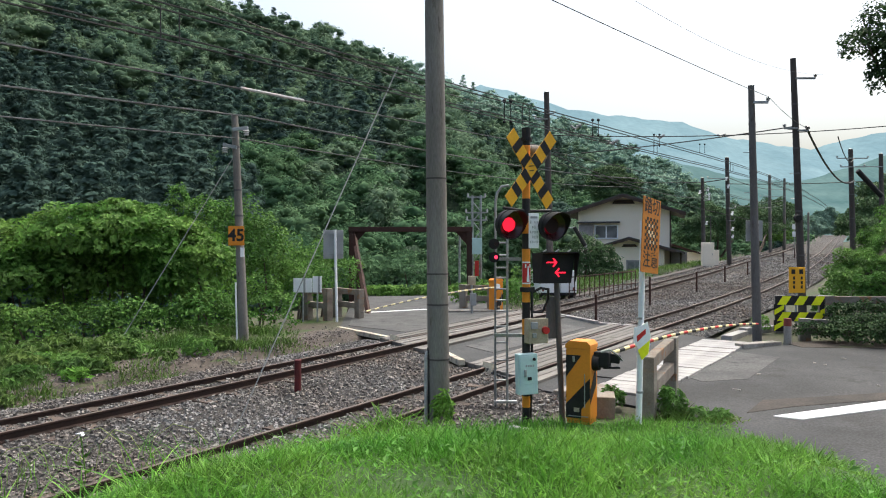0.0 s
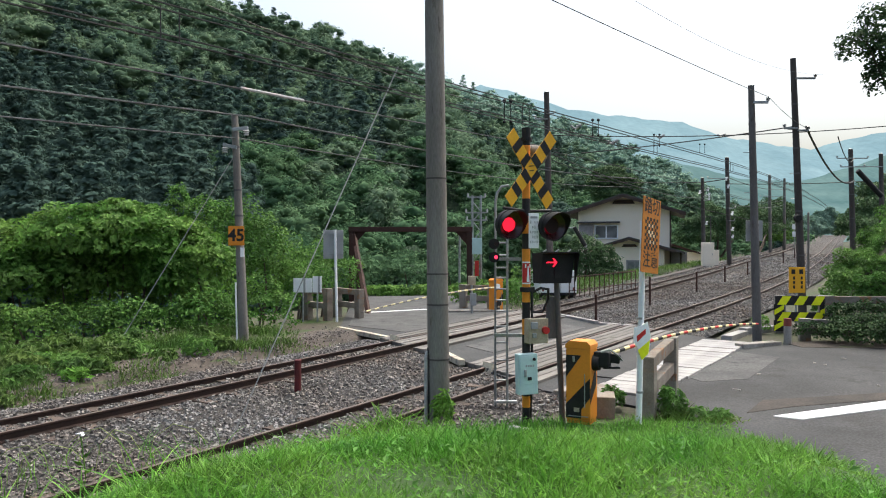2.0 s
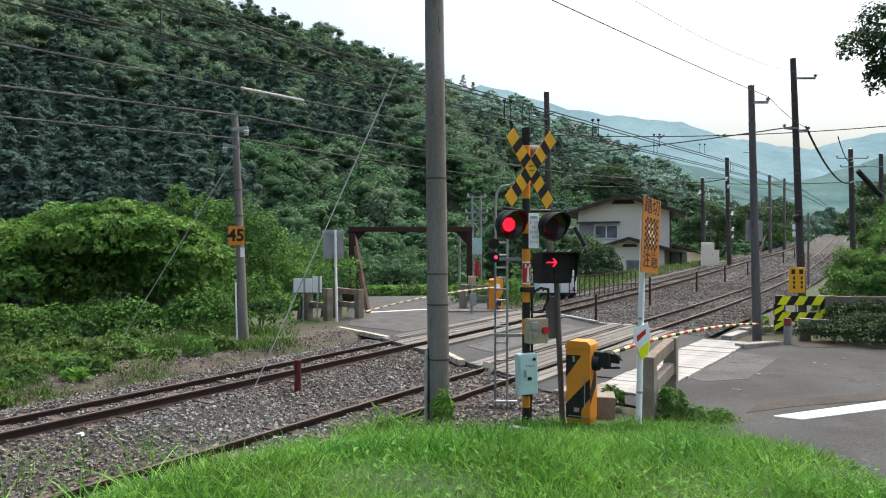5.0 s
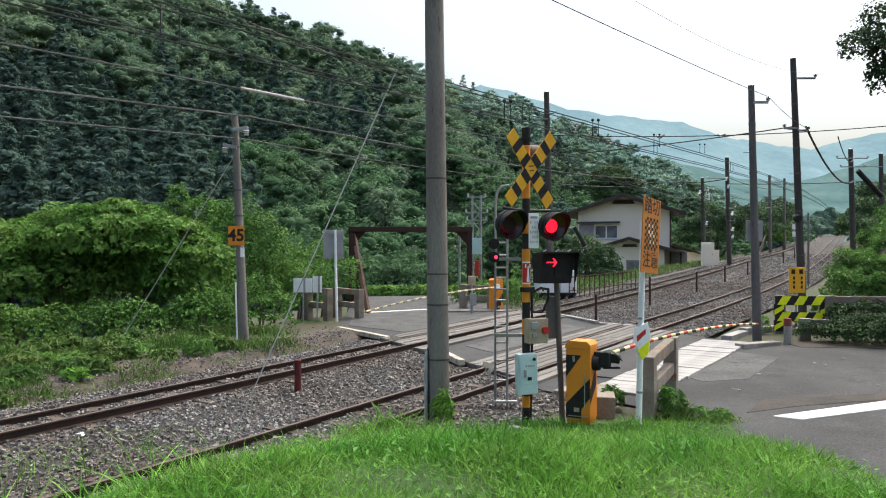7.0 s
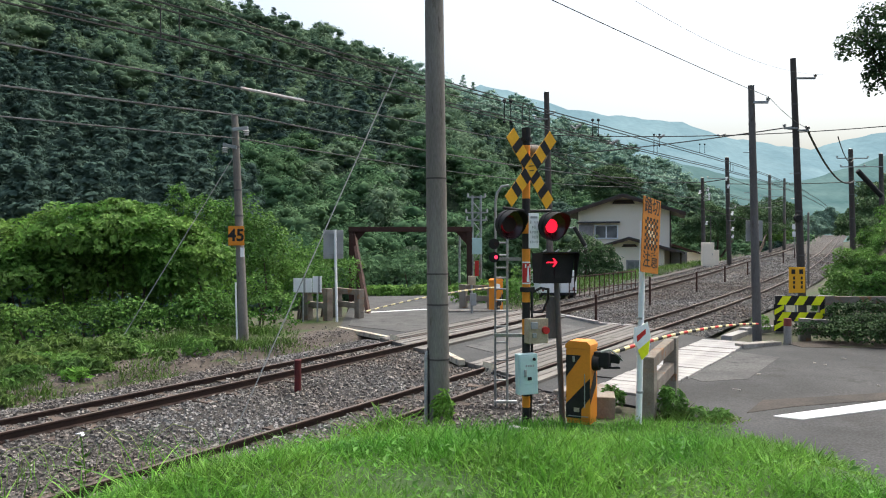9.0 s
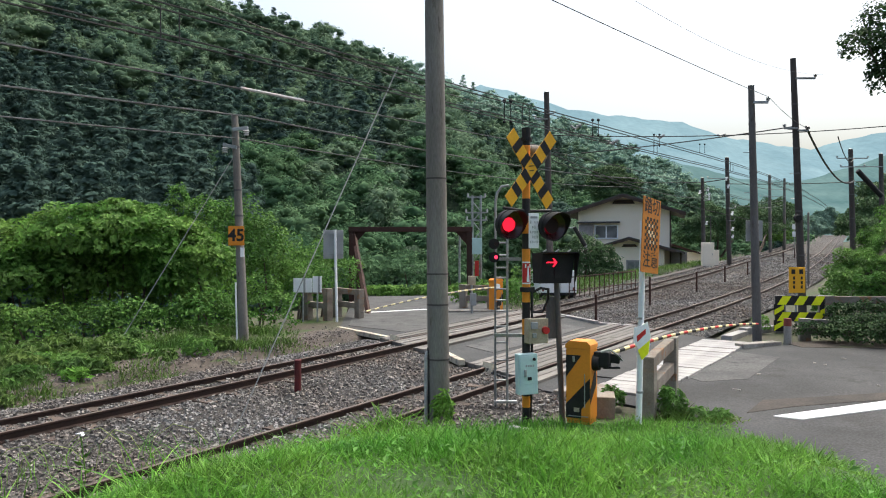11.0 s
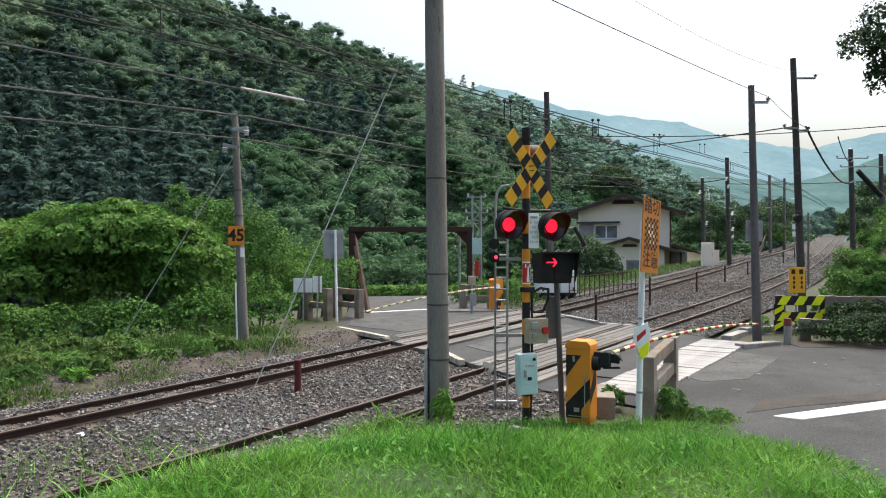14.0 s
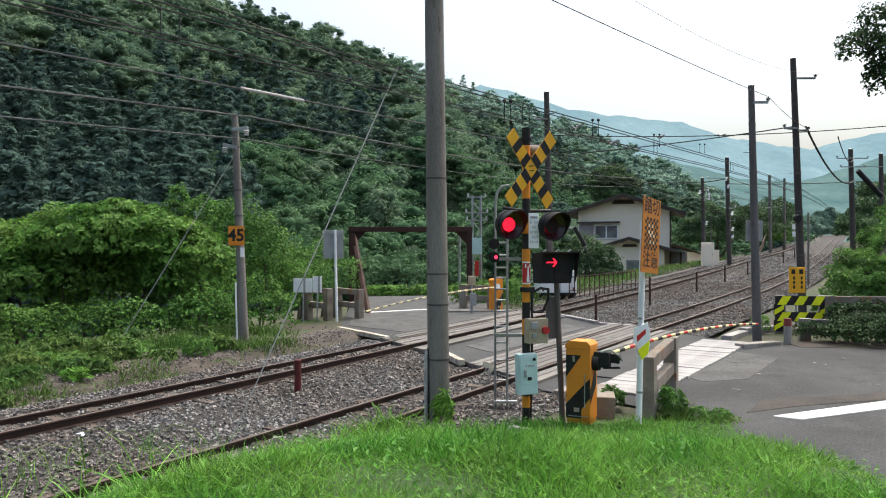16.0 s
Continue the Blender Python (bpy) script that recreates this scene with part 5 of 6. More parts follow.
# dirt and dry litter at the road's edge
flat_sheet("road_shoulder", [(8.3, 17.75), (9.6, 17.55), (13.0, 16.6), (17, 15.3), (17, 16.6), (13.2, 17.9), (9.3, 18.75), (8.2, 18.5)], 0.047, M["dirt"], "brown dirt and litter along the road's edge", "dirt")


def build_crack(points, label):
    """A thin dark joint in the asphalt that wanders a little."""
    bm = bmesh.new()
    rows = []
    pts = [Vector(points[0]).lerp(Vector(points[1]), t) for t in (k / 26 for k in range(27))]
    d = (Vector(points[1]) - Vector(points[0])).normalized()
    nrm = Vector((-d.y, d.x))
    for k, p in enumerate(pts):
        q = p + nrm * 0.12 * noise.noise((p.x * 1.3, p.y * 1.3, 4))
        w = 0.007 + 0.004 * noise.noise((p.x * 5, p.y * 5, 1))
        rows.append([bm.verts.new((q.x + nrm.x * e * w, q.y + nrm.y * e * w, float(slope(q.x, q.y)) + 0.052)) for e in (-1, 1)])
    for a, b in zip(rows, rows[1:]):
        bm.faces.new((a[0], b[0], b[1], a[1]))
    tagged(part("road_joint", bm, M["patch"], None), label, "road joint", "joints in the asphalt", "structure")


for a, b in (((4.6, 13.1), (9.5, 17.4)), ((5.2, 12.3), (12, 13.9)), ((-2.2, 24.0), (2.6, 25.6)), ((0.6, 17.0), (4.2, 20.6))):
    build_crack((a, b), "thin dark joint in the worn asphalt")
rng_p = np.random.default_rng(77)
for k in range(9):
    x, y = rng_p.uniform(4.7, 8.5), rng_p.uniform(13, 17.4)
    ob = part("pebble", box((rng_p.uniform(0.04, 0.16), rng_p.uniform(0.04, 0.10), 0.03), bevel=0.012), M["concrete"], None)
    ob.matrix_basis = pose(x, y, float(slope(x, y)) + 0.042, 0, 0, rng_p.uniform(0, 180))
    tagged(ob, "small pale stone chip lying on the asphalt", "stone chip", "stone chips on the road")

# striped guard fence and the fence running on from it
fence_r = concrete_fence("concrete_fence", (9.05, 20.6), (10.12, 20.38), 1.0, "concrete guard fence wrapped in lemon and black sheets")
L = 1.09
for z, xs in ((0.87, (-0.14, L + 0.12)), (0.44, (-0.14, L + 0.12))):
    part("black_sheet", box((L + 0.30, 0.012, 0.25), (L / 2, -0.115, z + 0.005), bevel=0.003), M["black"], fence_r)
    for k in range(3):
        u = -0.10 + k * 0.42
        part("lemon_stripe", prism([(u, -0.118), (u + 0.22, -0.118), (u + 0.36, 0.118), (u + 0.14, 0.118)], 0.004, (0, -0.124, z + 0.005)), M["lemon"], fence_r)
for x, z in ((-0.05, 0.62), (-0.05, 0.2), (L, 0.62)):
    sh = part("black_sheet", box((0.27, 0.012, 0.30), (x, -0.119, z), bevel=0.003), M["black"], fence_r)
    part("lemon_stripe", prism([(x - 0.118, z - 0.14), (x - 0.118, z), (x + 0.118, z + 0.14), (x + 0.118, z + 0.02)], 0.004, (0, -0.127, 0)), M["lemon"], fence_r)
concrete_fence("concrete_fence", (10.22, 20.3), (16.5, 19.0), 1.0, "rust-stained concrete fence overgrown with vines", 4, "stained")
concrete_fence("concrete_fence", (8.98, 19.05), (15.5, 17.4), 0.56, "low rust-stained concrete fence overgrown with vines", 4, "stained")

bol = thing("bollard", 8.24, 18.35, 0.5, label="short concrete bollard with a red painted top", category="bollard")
part("shaft", rod((0, 0, -0.1), (0, 0, 0.46), 0.09, 0.085, 16), M["concrete"], bol, shade=True)
part("top", rod((0, 0, 0.46), (0, 0, 0.64), 0.092, 0.085, 16), M["faded_red"], bol, shade=True)

ns = thing("notice_sign", 10.15, 22.0, 0.55, 8, "yellow notice board with black writing on a post", "notice board")
part("post", rod((0, 0.04, 0), (0, 0.04, 1.0), 0.03, 0.03, 10), M["steel"], ns)
nb = part("board", box((0.50, 0.02, 0.74), (0, 0, 1.36), bevel=0.006), M["signal_yellow"], ns)
for x in (-0.12, 0.12):
    part("writing_bar", box((0.12, 0.004, 0.13), (x, -0.012, 1.60)), M["black"], nb)
    for k in range(3):
        part("writing_bar", box((0.06, 0.004, 0.09), (x + 0.02, -0.012, 1.42 - 0.13 * k)), M["black"], nb)

# ---- beyond the far track ----
concrete_fence("concrete_fence", (-4.55, 25.9), (-3.75, 25.0), 1.05, "rust-stained concrete fence blocks beyond the far track", mat="stained")
ob = concrete_fence("concrete_fence", (-3.6, 26.2), (-2.75, 25.2), 1.0, "rust-brown weathered beam fence beside the road", mat="stained")
concrete_fence("concrete_fence", (0.75, 28.2), (1.75, 27.8), 0.9, "weathered concrete fence beside the far gate machine", 2, "stained")
rs = thing("road_sign", -3.4, 24.6, 0.42, 4, "grey back of a square road sign on a white post", "road sign")
part("post", rod((0, 0, -0.1), (-0.06, 0, 3.0), 0.042, 0.042, 14), M["white"], rs, shade=True)
part("panel", box((0.64, 0.02, 0.92), (-0.12, 0.06, 2.53), bevel=0.006), M["grey"], rs)
for z in (2.2, 2.85):
    part("stiffener", box((0.64, 0.03, 0.03), (-0.12, 0.035, z)), M["steel"], rs)
for x, y, z, w, h, lab in ((-4.55, 24.9, 1.62, 0.62, 0.46, "pale grey board"), (-4.05, 24.7, 1.66, 0.30, 0.52, "white board")):
    bd = thing("notice_sign", x, y, 0.45, -6, lab + " on a post beyond the far track", "notice board")
    part("post", rod((0, 0.03, -0.1), (0, 0.03, z - 0.2), 0.03, 0.03, 8), M["steel"], bd)
    part("board", box((w, 0.02, h), (0, 0, z - 0.45), bevel=0.005), M["white"], bd)
    part("strip", box((0.07, 0.01, h), (0.06, -0.016, z - 0.45)), M["grey"], bd)

# rusty portal over the road
br = thing("height_portal", -1.35, 32, 0.0, 0, "rust-brown riveted steel portal over the road", "steel portal", kind="structure")
for x in (-2.45, 2.45):
    part("leg", box((0.22, 0.26, 4.4), (x, 0, 1.32), bevel=0.01), M["rust"], br)
    part("gusset", prism([(0, 0), (0.6 * (-1 if x > 0 else 1), 0), (0, -0.7)][:: -1 if x > 0 else 1], 0.06, (x, 0, 3.55)), M["rust"], br)
part("lintel", box((5.15, 0.32, 0.2), (0, 0, 3.62), bevel=0.01), M["rust"], br)
part("brace", rod((-1.12, -5.9, 0.2), (-2.3, -0.3, 3.25), 0.10, 0.10, 4), M["rust"], br)
part("brace", box((0.16, 0.2, 3.4), (-2.10, -0.9, 1.7), (0, -6.5, 0), bevel=0.01), M["rust"], br)

# lattice post with transformers, thin posts
lt = thing("lattice_post", 1.75, 40, 0.2, 0, "grey lattice post with wires, arms and a pale box", "lattice post")
for x in (-0.22, 0.22):
    part("upright", rod((x, 0, 0), (x, 0, 5.4), 0.07, 0.06, 10), M["steel"], lt)
for k in range(9):
    part("lattice", rod((-0.22 if k % 2 else 0.22, 0, 0.4 + 0.52 * k), (0.22 if k % 2 else -0.22, 0, 0.92 + 0.52 * k), 0.03, 0.03, 6), M["steel"], lt)
for z, w in ((5.3, 0.9), (4.5, 1.1), (4.1, 1.0)):
    ar = part("arm", box((w, 0.08, 0.08), (0, 0, z)), M["steel"], lt)
    for x in (-w / 2, w / 2):
        part("insulator", rod((x, 0, z), (x, 0, z + 0.2), 0.06, 0.04, 8), M["porcelain"], ar)
part("box", box((0.55, 0.3, 0.85), (0, -0.2, 2.75), bevel=0.02), M["mint"], lt)
part("red_marker", box((0.2, 0.2, 0.8), (0, -0.2, 1.6)), M["red"], lt)
tp = thing("thin_post", 0.72, 34, 0.1, 0, "thin pale post beside the bridge", "post")
part("shaft", rod((0, 0, 0), (0.02, 0, 3.4), 0.05, 0.045, 10), M["steel"], tp)
rb = thing("relay_box", 0.98, 26.2, 0.48, 10, "small rust-stained box on a pale post", "equipment box")
part("post", rod((0, 0, 0), (0, 0, 1.2), 0.04, 0.04, 10), M["steel"], rb)
part("box", box((0.24, 0.18, 0.30), (0, 0, 1.25), bevel=0.02), M["beige"], rb)
part("box", box((0.20, 0.16, 0.42), (0.05, 0, 0.6), bevel=0.02), M["grey"], rb)

# parked white van behind the garden fence
van = thing("parked_van", 4.75, 32.6, 0.70, 6, "white box van parked behind the garden fence", "van")
part("body", box((1.6, 2.4, 0.95), (0, 0.6, 0.72), bevel=0.06), M["white"], van)
part("bumper", box((1.5, 0.12, 0.12), (0, -0.62, 0.22), bevel=0.03), M["matt"], van)
part("door_seam", box((0.02, 0.01, 0.8), (0.1, -0.605, 0.72), bevel=0.002), M["grey"], van)
for x in (-0.65, 0.65):
    wh = part("wheel", rod((x - 0.08, -0.1, 0.22), (x + 0.08, -0.1, 0.22), 0.22, 0.22, 18), M["matt"], van)
    part("rim", rod((x - 0.085, -0.1, 0.22), (x + 0.085, -0.1, 0.22), 0.12, 0.15, 14), M["steel"], wh)
    part("tail_light", box((0.08, 0.02, 0.16), (x, -0.61, 0.42)), M["faded_red"], van)

gf = thing("garden_fence", 5.2, 31.6, 0.72, 0, "thin dark steel post-and-wire fence before the house", "fence")
for k in range(15):
    x, y = 0.27 * k, 0.30 * k
    part("post", rod((x, y, -0.3), (x, y, 0.95 + 0.012 * k), 0.02, 0.02, 8), M["rust"], gf)
for z in (0.5, 1.3):
    part("rail", rod((0, 0, z * 0.7), (3.78, 4.2, z * 0.7 + 0.14), 0.018, 0.025, 6), M["rust"], gf)

eq = thing("equipment_cabinet", 20.0, 58, 1.4, -8, "pale beige line-side equipment cabinets", "equipment cabinet")
part("cabinet", box((0.85, 0.7, 1.9), (0, 0, 0.95), bevel=0.02), M["plaster"], eq)
part("cabinet", box((0.42, 0.6, 1.15), (0.6, 0.1, 0.75), bevel=0.02), M["plaster"], eq)
part("door", box((0.74, 0.02, 1.6), (0, -0.358, 1.0), bevel=0.005), M["plaster"], eq)
part("handle", box((0.03, 0.03, 0.16), (0.26, -0.38, 1.0), bevel=0.005), M["steel"], eq)
for x in (-0.1, 0.35):
    mast = thing("thin_post", 20.1 + x, 58.6, 1.4, label="thin grey mast with a short crossbar behind the cabinets", category="post", group="thin masts behind the cabinets")
    part("shaft", rod((0, 0, 0), (0, 0, 3.9), 0.04, 0.035, 8), M["pole_mid"], mast)
    part("crossbar", rod((-0.3, 0, 3.85), (0.3, 0, 3.85), 0.02, 0.02, 6), M["pole_mid"], mast)
sgb = thing("signal_board", 38, 83, 1.9, 0, "small white line-side board on a post", "signal board")
part("post", rod((0, 0, 0), (0, 0, 3.4), 0.06, 0.06, 8), M["steel"], sgb)
part("board", box((0.5, 0.05, 0.55), (0, -0.08, 3.3)), M["white"], sgb)
part("board", box((0.5, 0.05, 0.55), (0, -0.08, 2.5)), M["white"], sgb)


def build_trough():
    """Low concrete edge along the far side of the tracks."""
    bm = bmesh.new()
    rings = []
    for k in range(40):
        s = 30 + 3.2 * k
        l = side(FAR, s) - 1.75
        rings.append([bm.verts.new(on(s, l + a, b)) for a, b in ((-0.15, -0.3), (0.15, -0.3), (0.15, 0.05), (-0.15, 0.05))])
    for a, b in zip(rings, rings[1:]):
        for i in range(4):
            bm.faces.new((a[i], a[(i + 1) % 4], b[(i + 1) % 4], b[i]))
    tagged(part("cable_trough", bm, M["pole_dark"], None), "dark low cable trough along the far track", "cable trough", kind="structure")


build_trough()


def build_oddments():
    rock = part("pale_stone", box((0.42, 0.3, 0.16), bevel=0.05), M["cover"], None)
    rock.matrix_basis = pose(0.62, 10.75, float(terrain(0.62, 10.75)) + 0.06, 8, -6, 20)
    tagged(rock, "pale broken concrete lump half hidden in the grass", "stone", "broken concrete in the grass")
    rock = part("pale_stone", box((0.3, 0.22, 0.12), bevel=0.04), M["cover"], None)
    rock.matrix_basis = pose(1.05, 10.6, float(terrain(1.05, 10.6)) + 0.05, -5, 6, -15)
    tagged(rock, "pale broken concrete lump half hidden in the grass", "stone", "broken concrete in the grass")
    w = thing("flowering_weed", -3.7, 7.9, float(slope(-3.7, 7.9)) - 0.02, 0, "thin weed with a white flower head", "weed")
    part("stalk", tube([(0, 0, 0), (0.02, 0, 0.4), (-0.03, 0.0, 0.78)], 0.006, 6), M["grass"], w)
    rng = np.random.default_rng(4)
    for k in range(9):
        a, r = 0.7 * k, 0.018 + 0.003 * k
        part("petal", box((0.03, 0.02, 0.008), (-0.03 + r * math.cos(a), r * math.sin(a), 0.79 + 0.004 * k), (20, 10, math.degrees(a))), M["white"], w)
    for k in range(6):
        part("leaf", prism([(0, 0), (0.05, 0.02), (0.12, 0.0), (0.05, -0.02)], 0.003, (0, 0, 0.12 + 0.09 * k), (0, -25, 137 * k)), M["grass"], w)


build_oddments()


# ---- the house ----
def build_house():
    h = thing("house", 15.4, 65.5, 0.40, -17, "two-storey cream plastered house with dark low-pitched roofs", "house")
    h.scale = (1.06, 1.06, 1.06)
    w, d = 3.6, 4.2
    wall = part("wall", box((2 * w, 2 * d, 5.6), (0, d, 2.5)), M["plaster"], h)
    part("gable", prism([(-w, 0), (w, 0), (0, 1.15)], 2 * d, (0, d, 5.3)), M["plaster"], h)
    for sx in (-1, 1):
        bm = prism([(0, 0), (4.75, -1.5), (4.75, -1.32), (0, 0.2)], 2 * d + 1.5, (0, d, 6.5)) if sx > 0 else prism([(0, 0), (0, 0.2), (-4.75, -1.32), (-4.75, -1.5)], 2 * d + 1.5, (0, d, 6.5))
        rf = part("roof", bm, M["roof"], h, "dark tiled roof slope")
        part("barge_board", prism([(0.0, -0.12), (sx * 4.8, -1.63), (sx * 4.8, -1.40), (0.0, 0.1)][:: sx], 0.08, (0, -0.78, 6.5)), M["fascia"], rf)
        for k in range(7):
            u = 0.35 + 0.68 * k
            part("batten", box((0.05, 2 * d + 1.46, 0.05), (sx * u, d, 6.72 - 0.315 * u)), M["roof"], rf)
    part("gable_vent", prism([(-0.9, 0), (0.9, 0), (0.7, 0.3), (-0.7, 0.3)], 0.1, (0.0, -0.06, 5.9)), M["fascia"], h)
    # upper window with shutter box and canopy
    win = part("window", box((1.9, 0.10, 1.15), (-1.35, -0.05, 3.65), bevel=0.01), M["white"], h, "white-framed sliding window")
    for x in (-1.8, -0.9):
        part("pane", box((0.80, 0.03, 0.95), (x, -0.105, 3.65)), M["glass"], win)
    part("shutter_box", box((1.15, 0.2, 1.25), (-2.95, -0.10, 3.65), bevel=0.02), M["shutter"], h)
    part("canopy", box((3.4, 0.5, 0.1), (-1.95, -0.25, 4.42), (8, 0, 0)), M["roof"], h)
    part("drain_pipe", rod((w + 0.03, -0.06, 0), (w + 0.03, -0.06, 5.3), 0.06, 0.06, 8), M["fascia"], h)
    for y, z in ((3.0, 3.8), (6.2, 3.8), (3.0, 1.1)):
        ws = part("window", box((0.08, 1.5, 1.1), (w + 0.03, y, z)), M["fascia"], h, "side window")
        part("pane", box((0.03, 1.3, 0.9), (w + 0.075, y, z)), M["glass"], ws)
    # lower wing with its own roof
    part("wing_wall", box((5.2, 2.0, 2.6), (0.6, -1.0, 0.9)), M["plaster"], h)
    part("wing_gable", prism([(-2.6, 0), (2.6, 0), (0, 0.85)], 2.0, (0.6, -1.0, 2.2)), M["plaster"], h)
    for sx in (-1, 1):
        bm = prism([(0, 0), (4.1, -1.15), (4.1, -1.0), (0, 0.16)], 3.0, (0.6, -1.1, 3.05)) if sx > 0 else prism([(0, 0), (0, 0.16), (-3.4, -0.85), (-3.4, -1.0)], 3.0, (0.6, -1.1, 3.05))
        wr = part("wing_roof", bm, M["roof"], h, "dark lower roof")
        part("barge_board", prism([(0.0, -0.1), (sx * 3.5, -1.1), (sx * 3.5, -0.92), (0.0, 0.08)][:: sx], 0.07, (0.6, -2.63, 3.05)), M["fascia"], wr)
    part("wing_vent", prism([(-0.6, 0), (0.6, 0), (0.45, 0.22), (-0.45, 0.22)], 0.08, (0.6, -2.03, 2.42)), M["fascia"], h)
    lw = part("window", box((1.9, 0.1, 1.3), (1.3, -2.03, 0.75), bevel=0.01), M["shutter"], h, "wide ground-floor window")
    for k in range(3):
        part("pane", box((0.52, 0.03, 1.1), (0.72 + 0.58 * k, -2.09, 0.75)), M["glass"], lw)
    part("entrance_post", box((0.15, 0.15, 2.6), (4.4, -1.6, 0.8)), M["fascia"], h)
    part("porch", box((1.6, 2.0, 2.3), (4.1, 1.2, 0.9)), M["shutter"], h)
    sh = thing("garden_shed", 25.0, 78, 0.5, -12, "low garden shed with a reddish roof", "shed")
    part("wall", box((3, 3, 2.0), (0, 0, 1.0)), M["plaster"], sh)
    part("roof", box((3.8, 3.8, 0.15), (0, 0, 2.15), (0, 18, 0)), M["rust"], sh)


build_house()


# ---- plants ----
def plant(name, blobs, per_area, size, material, label, category="bush", spread=0.6, seed=1, kind="", group="", long=1.0, stems=True):
    """A bush or thicket of leaves on rounded masses: (x, y, z, rx, ry, rz)."""
    rng = np.random.default_rng(seed)
    pts, out = [], []
    for x, y, z, rx, ry, rz in blobs:
        n = int(per_area * 4 * math.pi * ((rx * ry) ** 1.6 / 3 + (rx * rz) ** 1.6 / 3 + (ry * rz) ** 1.6 / 3) ** (1 / 1.6) * 0.75)
        p, d = blob_points((x, y, z), (rx, ry, rz), n, rng, 0.3)
        pts.append(p), out.append(d + np.array((0, -0.15, 0.55)))
    v, t = leaves(np.concatenate(pts), np.concatenate(out), size, spread, long, rng)
    x0, y0 = blobs[0][0], blobs[0][1]
    z0 = float(terrain(x0, y0))
    root = thing(name, x0, y0, z0, label=label, category=category, group=group, kind=kind)
    crown_ob = fast_mesh("crown" if category == "tree" else "foliage", v - np.array((x0, y0, z0)), t, M[material])
    crown_ob.parent = root
    if stems:
        for x, y, z, rx, ry, rz in blobs:
            bm = bmesh.new()
            zz = float(terrain(x, y))
            tip = Vector((x - x0, y - y0, z + rz * 0.3 - z0))
            foot = Vector((x - x0, y - y0, zz - z0 - 0.1)) if category != "tree" else Vector((0, 0, -0.1))
            mid = foot.lerp(tip, 0.55) + Vector((0.1 * rx, 0.05 * ry, 0.1))
            r = 0.017 * (rx + rz) if category != "tree" else 0.05 + 0.03 * max(rx, rz)
            rod(foot, mid, r, r * 0.75, 8, bm), rod(mid, tip, r * 0.75, r * 0.3, 7, bm)
            part("limb" if category == "tree" else "stem", bm, M["bark"], root)
    return root, crown_ob


def build_left_thicket():
    plant("vine_bush", [(-11.0, 23.3, 3.05, 1.9, 1.6, 0.98), (-9.2, 23.2, 3.05, 1.7, 1.6, 1.0), (-12.3, 23.5, 2.1, 1.3, 1.1, 1.1), (-8.5, 23.5, 2.2, 1.1, 1.0, 1.0), (-10.4, 23.6, 2.0, 1.6, 0.9, 1.1), (-12.7, 22.5, 1.7, 1.3, 0.9, 1.05), (-11.4, 22.9, 1.9, 0.9, 0.7, 0.7), (-8.2, 22.9, 2.0, 0.8, 0.7, 0.8), (-13.2, 23.6, 2.2, 1.6, 1.5, 1.4), (-10.2, 24.9, 1.6, 2.6, 1.0, 1.6), (-7.6, 23.6, 2.0, 1.2, 1.1, 1.5), (-9.8, 23.2, 3.7, 1.3, 1.0, 0.6)],
          170, 0.165, "kudzu", "great mound of bright green broad-leaved vines", seed=11)
    plant("bush", [(-8.0, 26.0, 3.4, 1.0, 0.9, 1.1), (-7.1, 26.4, 2.6, 1.4, 1.2, 1.7), (-6.2, 26.4, 2.3, 1.1, 1.0, 1.5), (-8.8, 25.5, 4.1, 0.5, 0.5, 0.8), (-9.3, 25.3, 3.7, 0.6, 0.5, 0.5)], 150, 0.115, "shrub", "tall light green bush behind the slim pole", seed=12)
    plant("bush", [(-6.9, 22.0, 0.72, 1.4, 0.8, 0.82), (-9.1, 21.2, 0.62, 1.7, 0.8, 0.72), (-11.4, 20.5, 0.6, 1.6, 0.8, 0.72), (-5.6, 23.2, 0.9, 1.2, 0.8, 1.0), (-11.5, 23.2, 0.6, 1.6, 0.6, 0.8), (-9.0, 23.5, 0.6, 1.5, 0.6, 0.8), (-13.2, 22.4, 0.5, 1.2, 0.6, 0.8), (-7.2, 23.6, 0.6, 1.0, 0.6, 0.8)], 190, 0.10, "shrub", "low hedge of tangled green shrubs along the track", seed=13)
    plant("bush", [(-5.0, 26.8, 1.2, 1.3, 1.0, 1.3), (-6.3, 28.5, 1.6, 1.8, 1.3, 1.5), (-4.6, 29.0, 1.7, 1.5, 1.2, 1.3)], 130, 0.115, "shrub", "green shrubs behind the notice boards", seed=14)
    plant("bush", [(-14.0, 20.6, 1.0, 1.6, 1.2, 1.6), (-12.6, 19.4, 0.5, 1.4, 0.8, 0.8)], 150, 0.12, "shrub", "drooping leafy shrub at the track's bend", seed=15)
    plant("bush", [(-2.2, 44, 1.0, 2.2, 1.6, 1.6), (0.3, 45, 1.0, 1.7, 1.4, 1.6), (-5.4, 43, 1.2, 2.2, 1.6, 1.8), (-8.0, 42, 1.6, 2.4, 1.6, 2.2)], 34, 0.24, "decid", "green shrubs along the river beyond the bridge", seed=16)
    plant("grass_bank", [(-2.6, 35.3, 0.8, 1.2, 0.8, 0.32), (-0.6, 35.5, 0.8, 1.3, 0.8, 0.34), (1.2, 35.6, 0.85, 1.2, 0.8, 0.36)], 200, 0.10, "kudzu", "bright green grassy bank beyond the road", "grass bank", seed=18, stems=False, long=2.0)
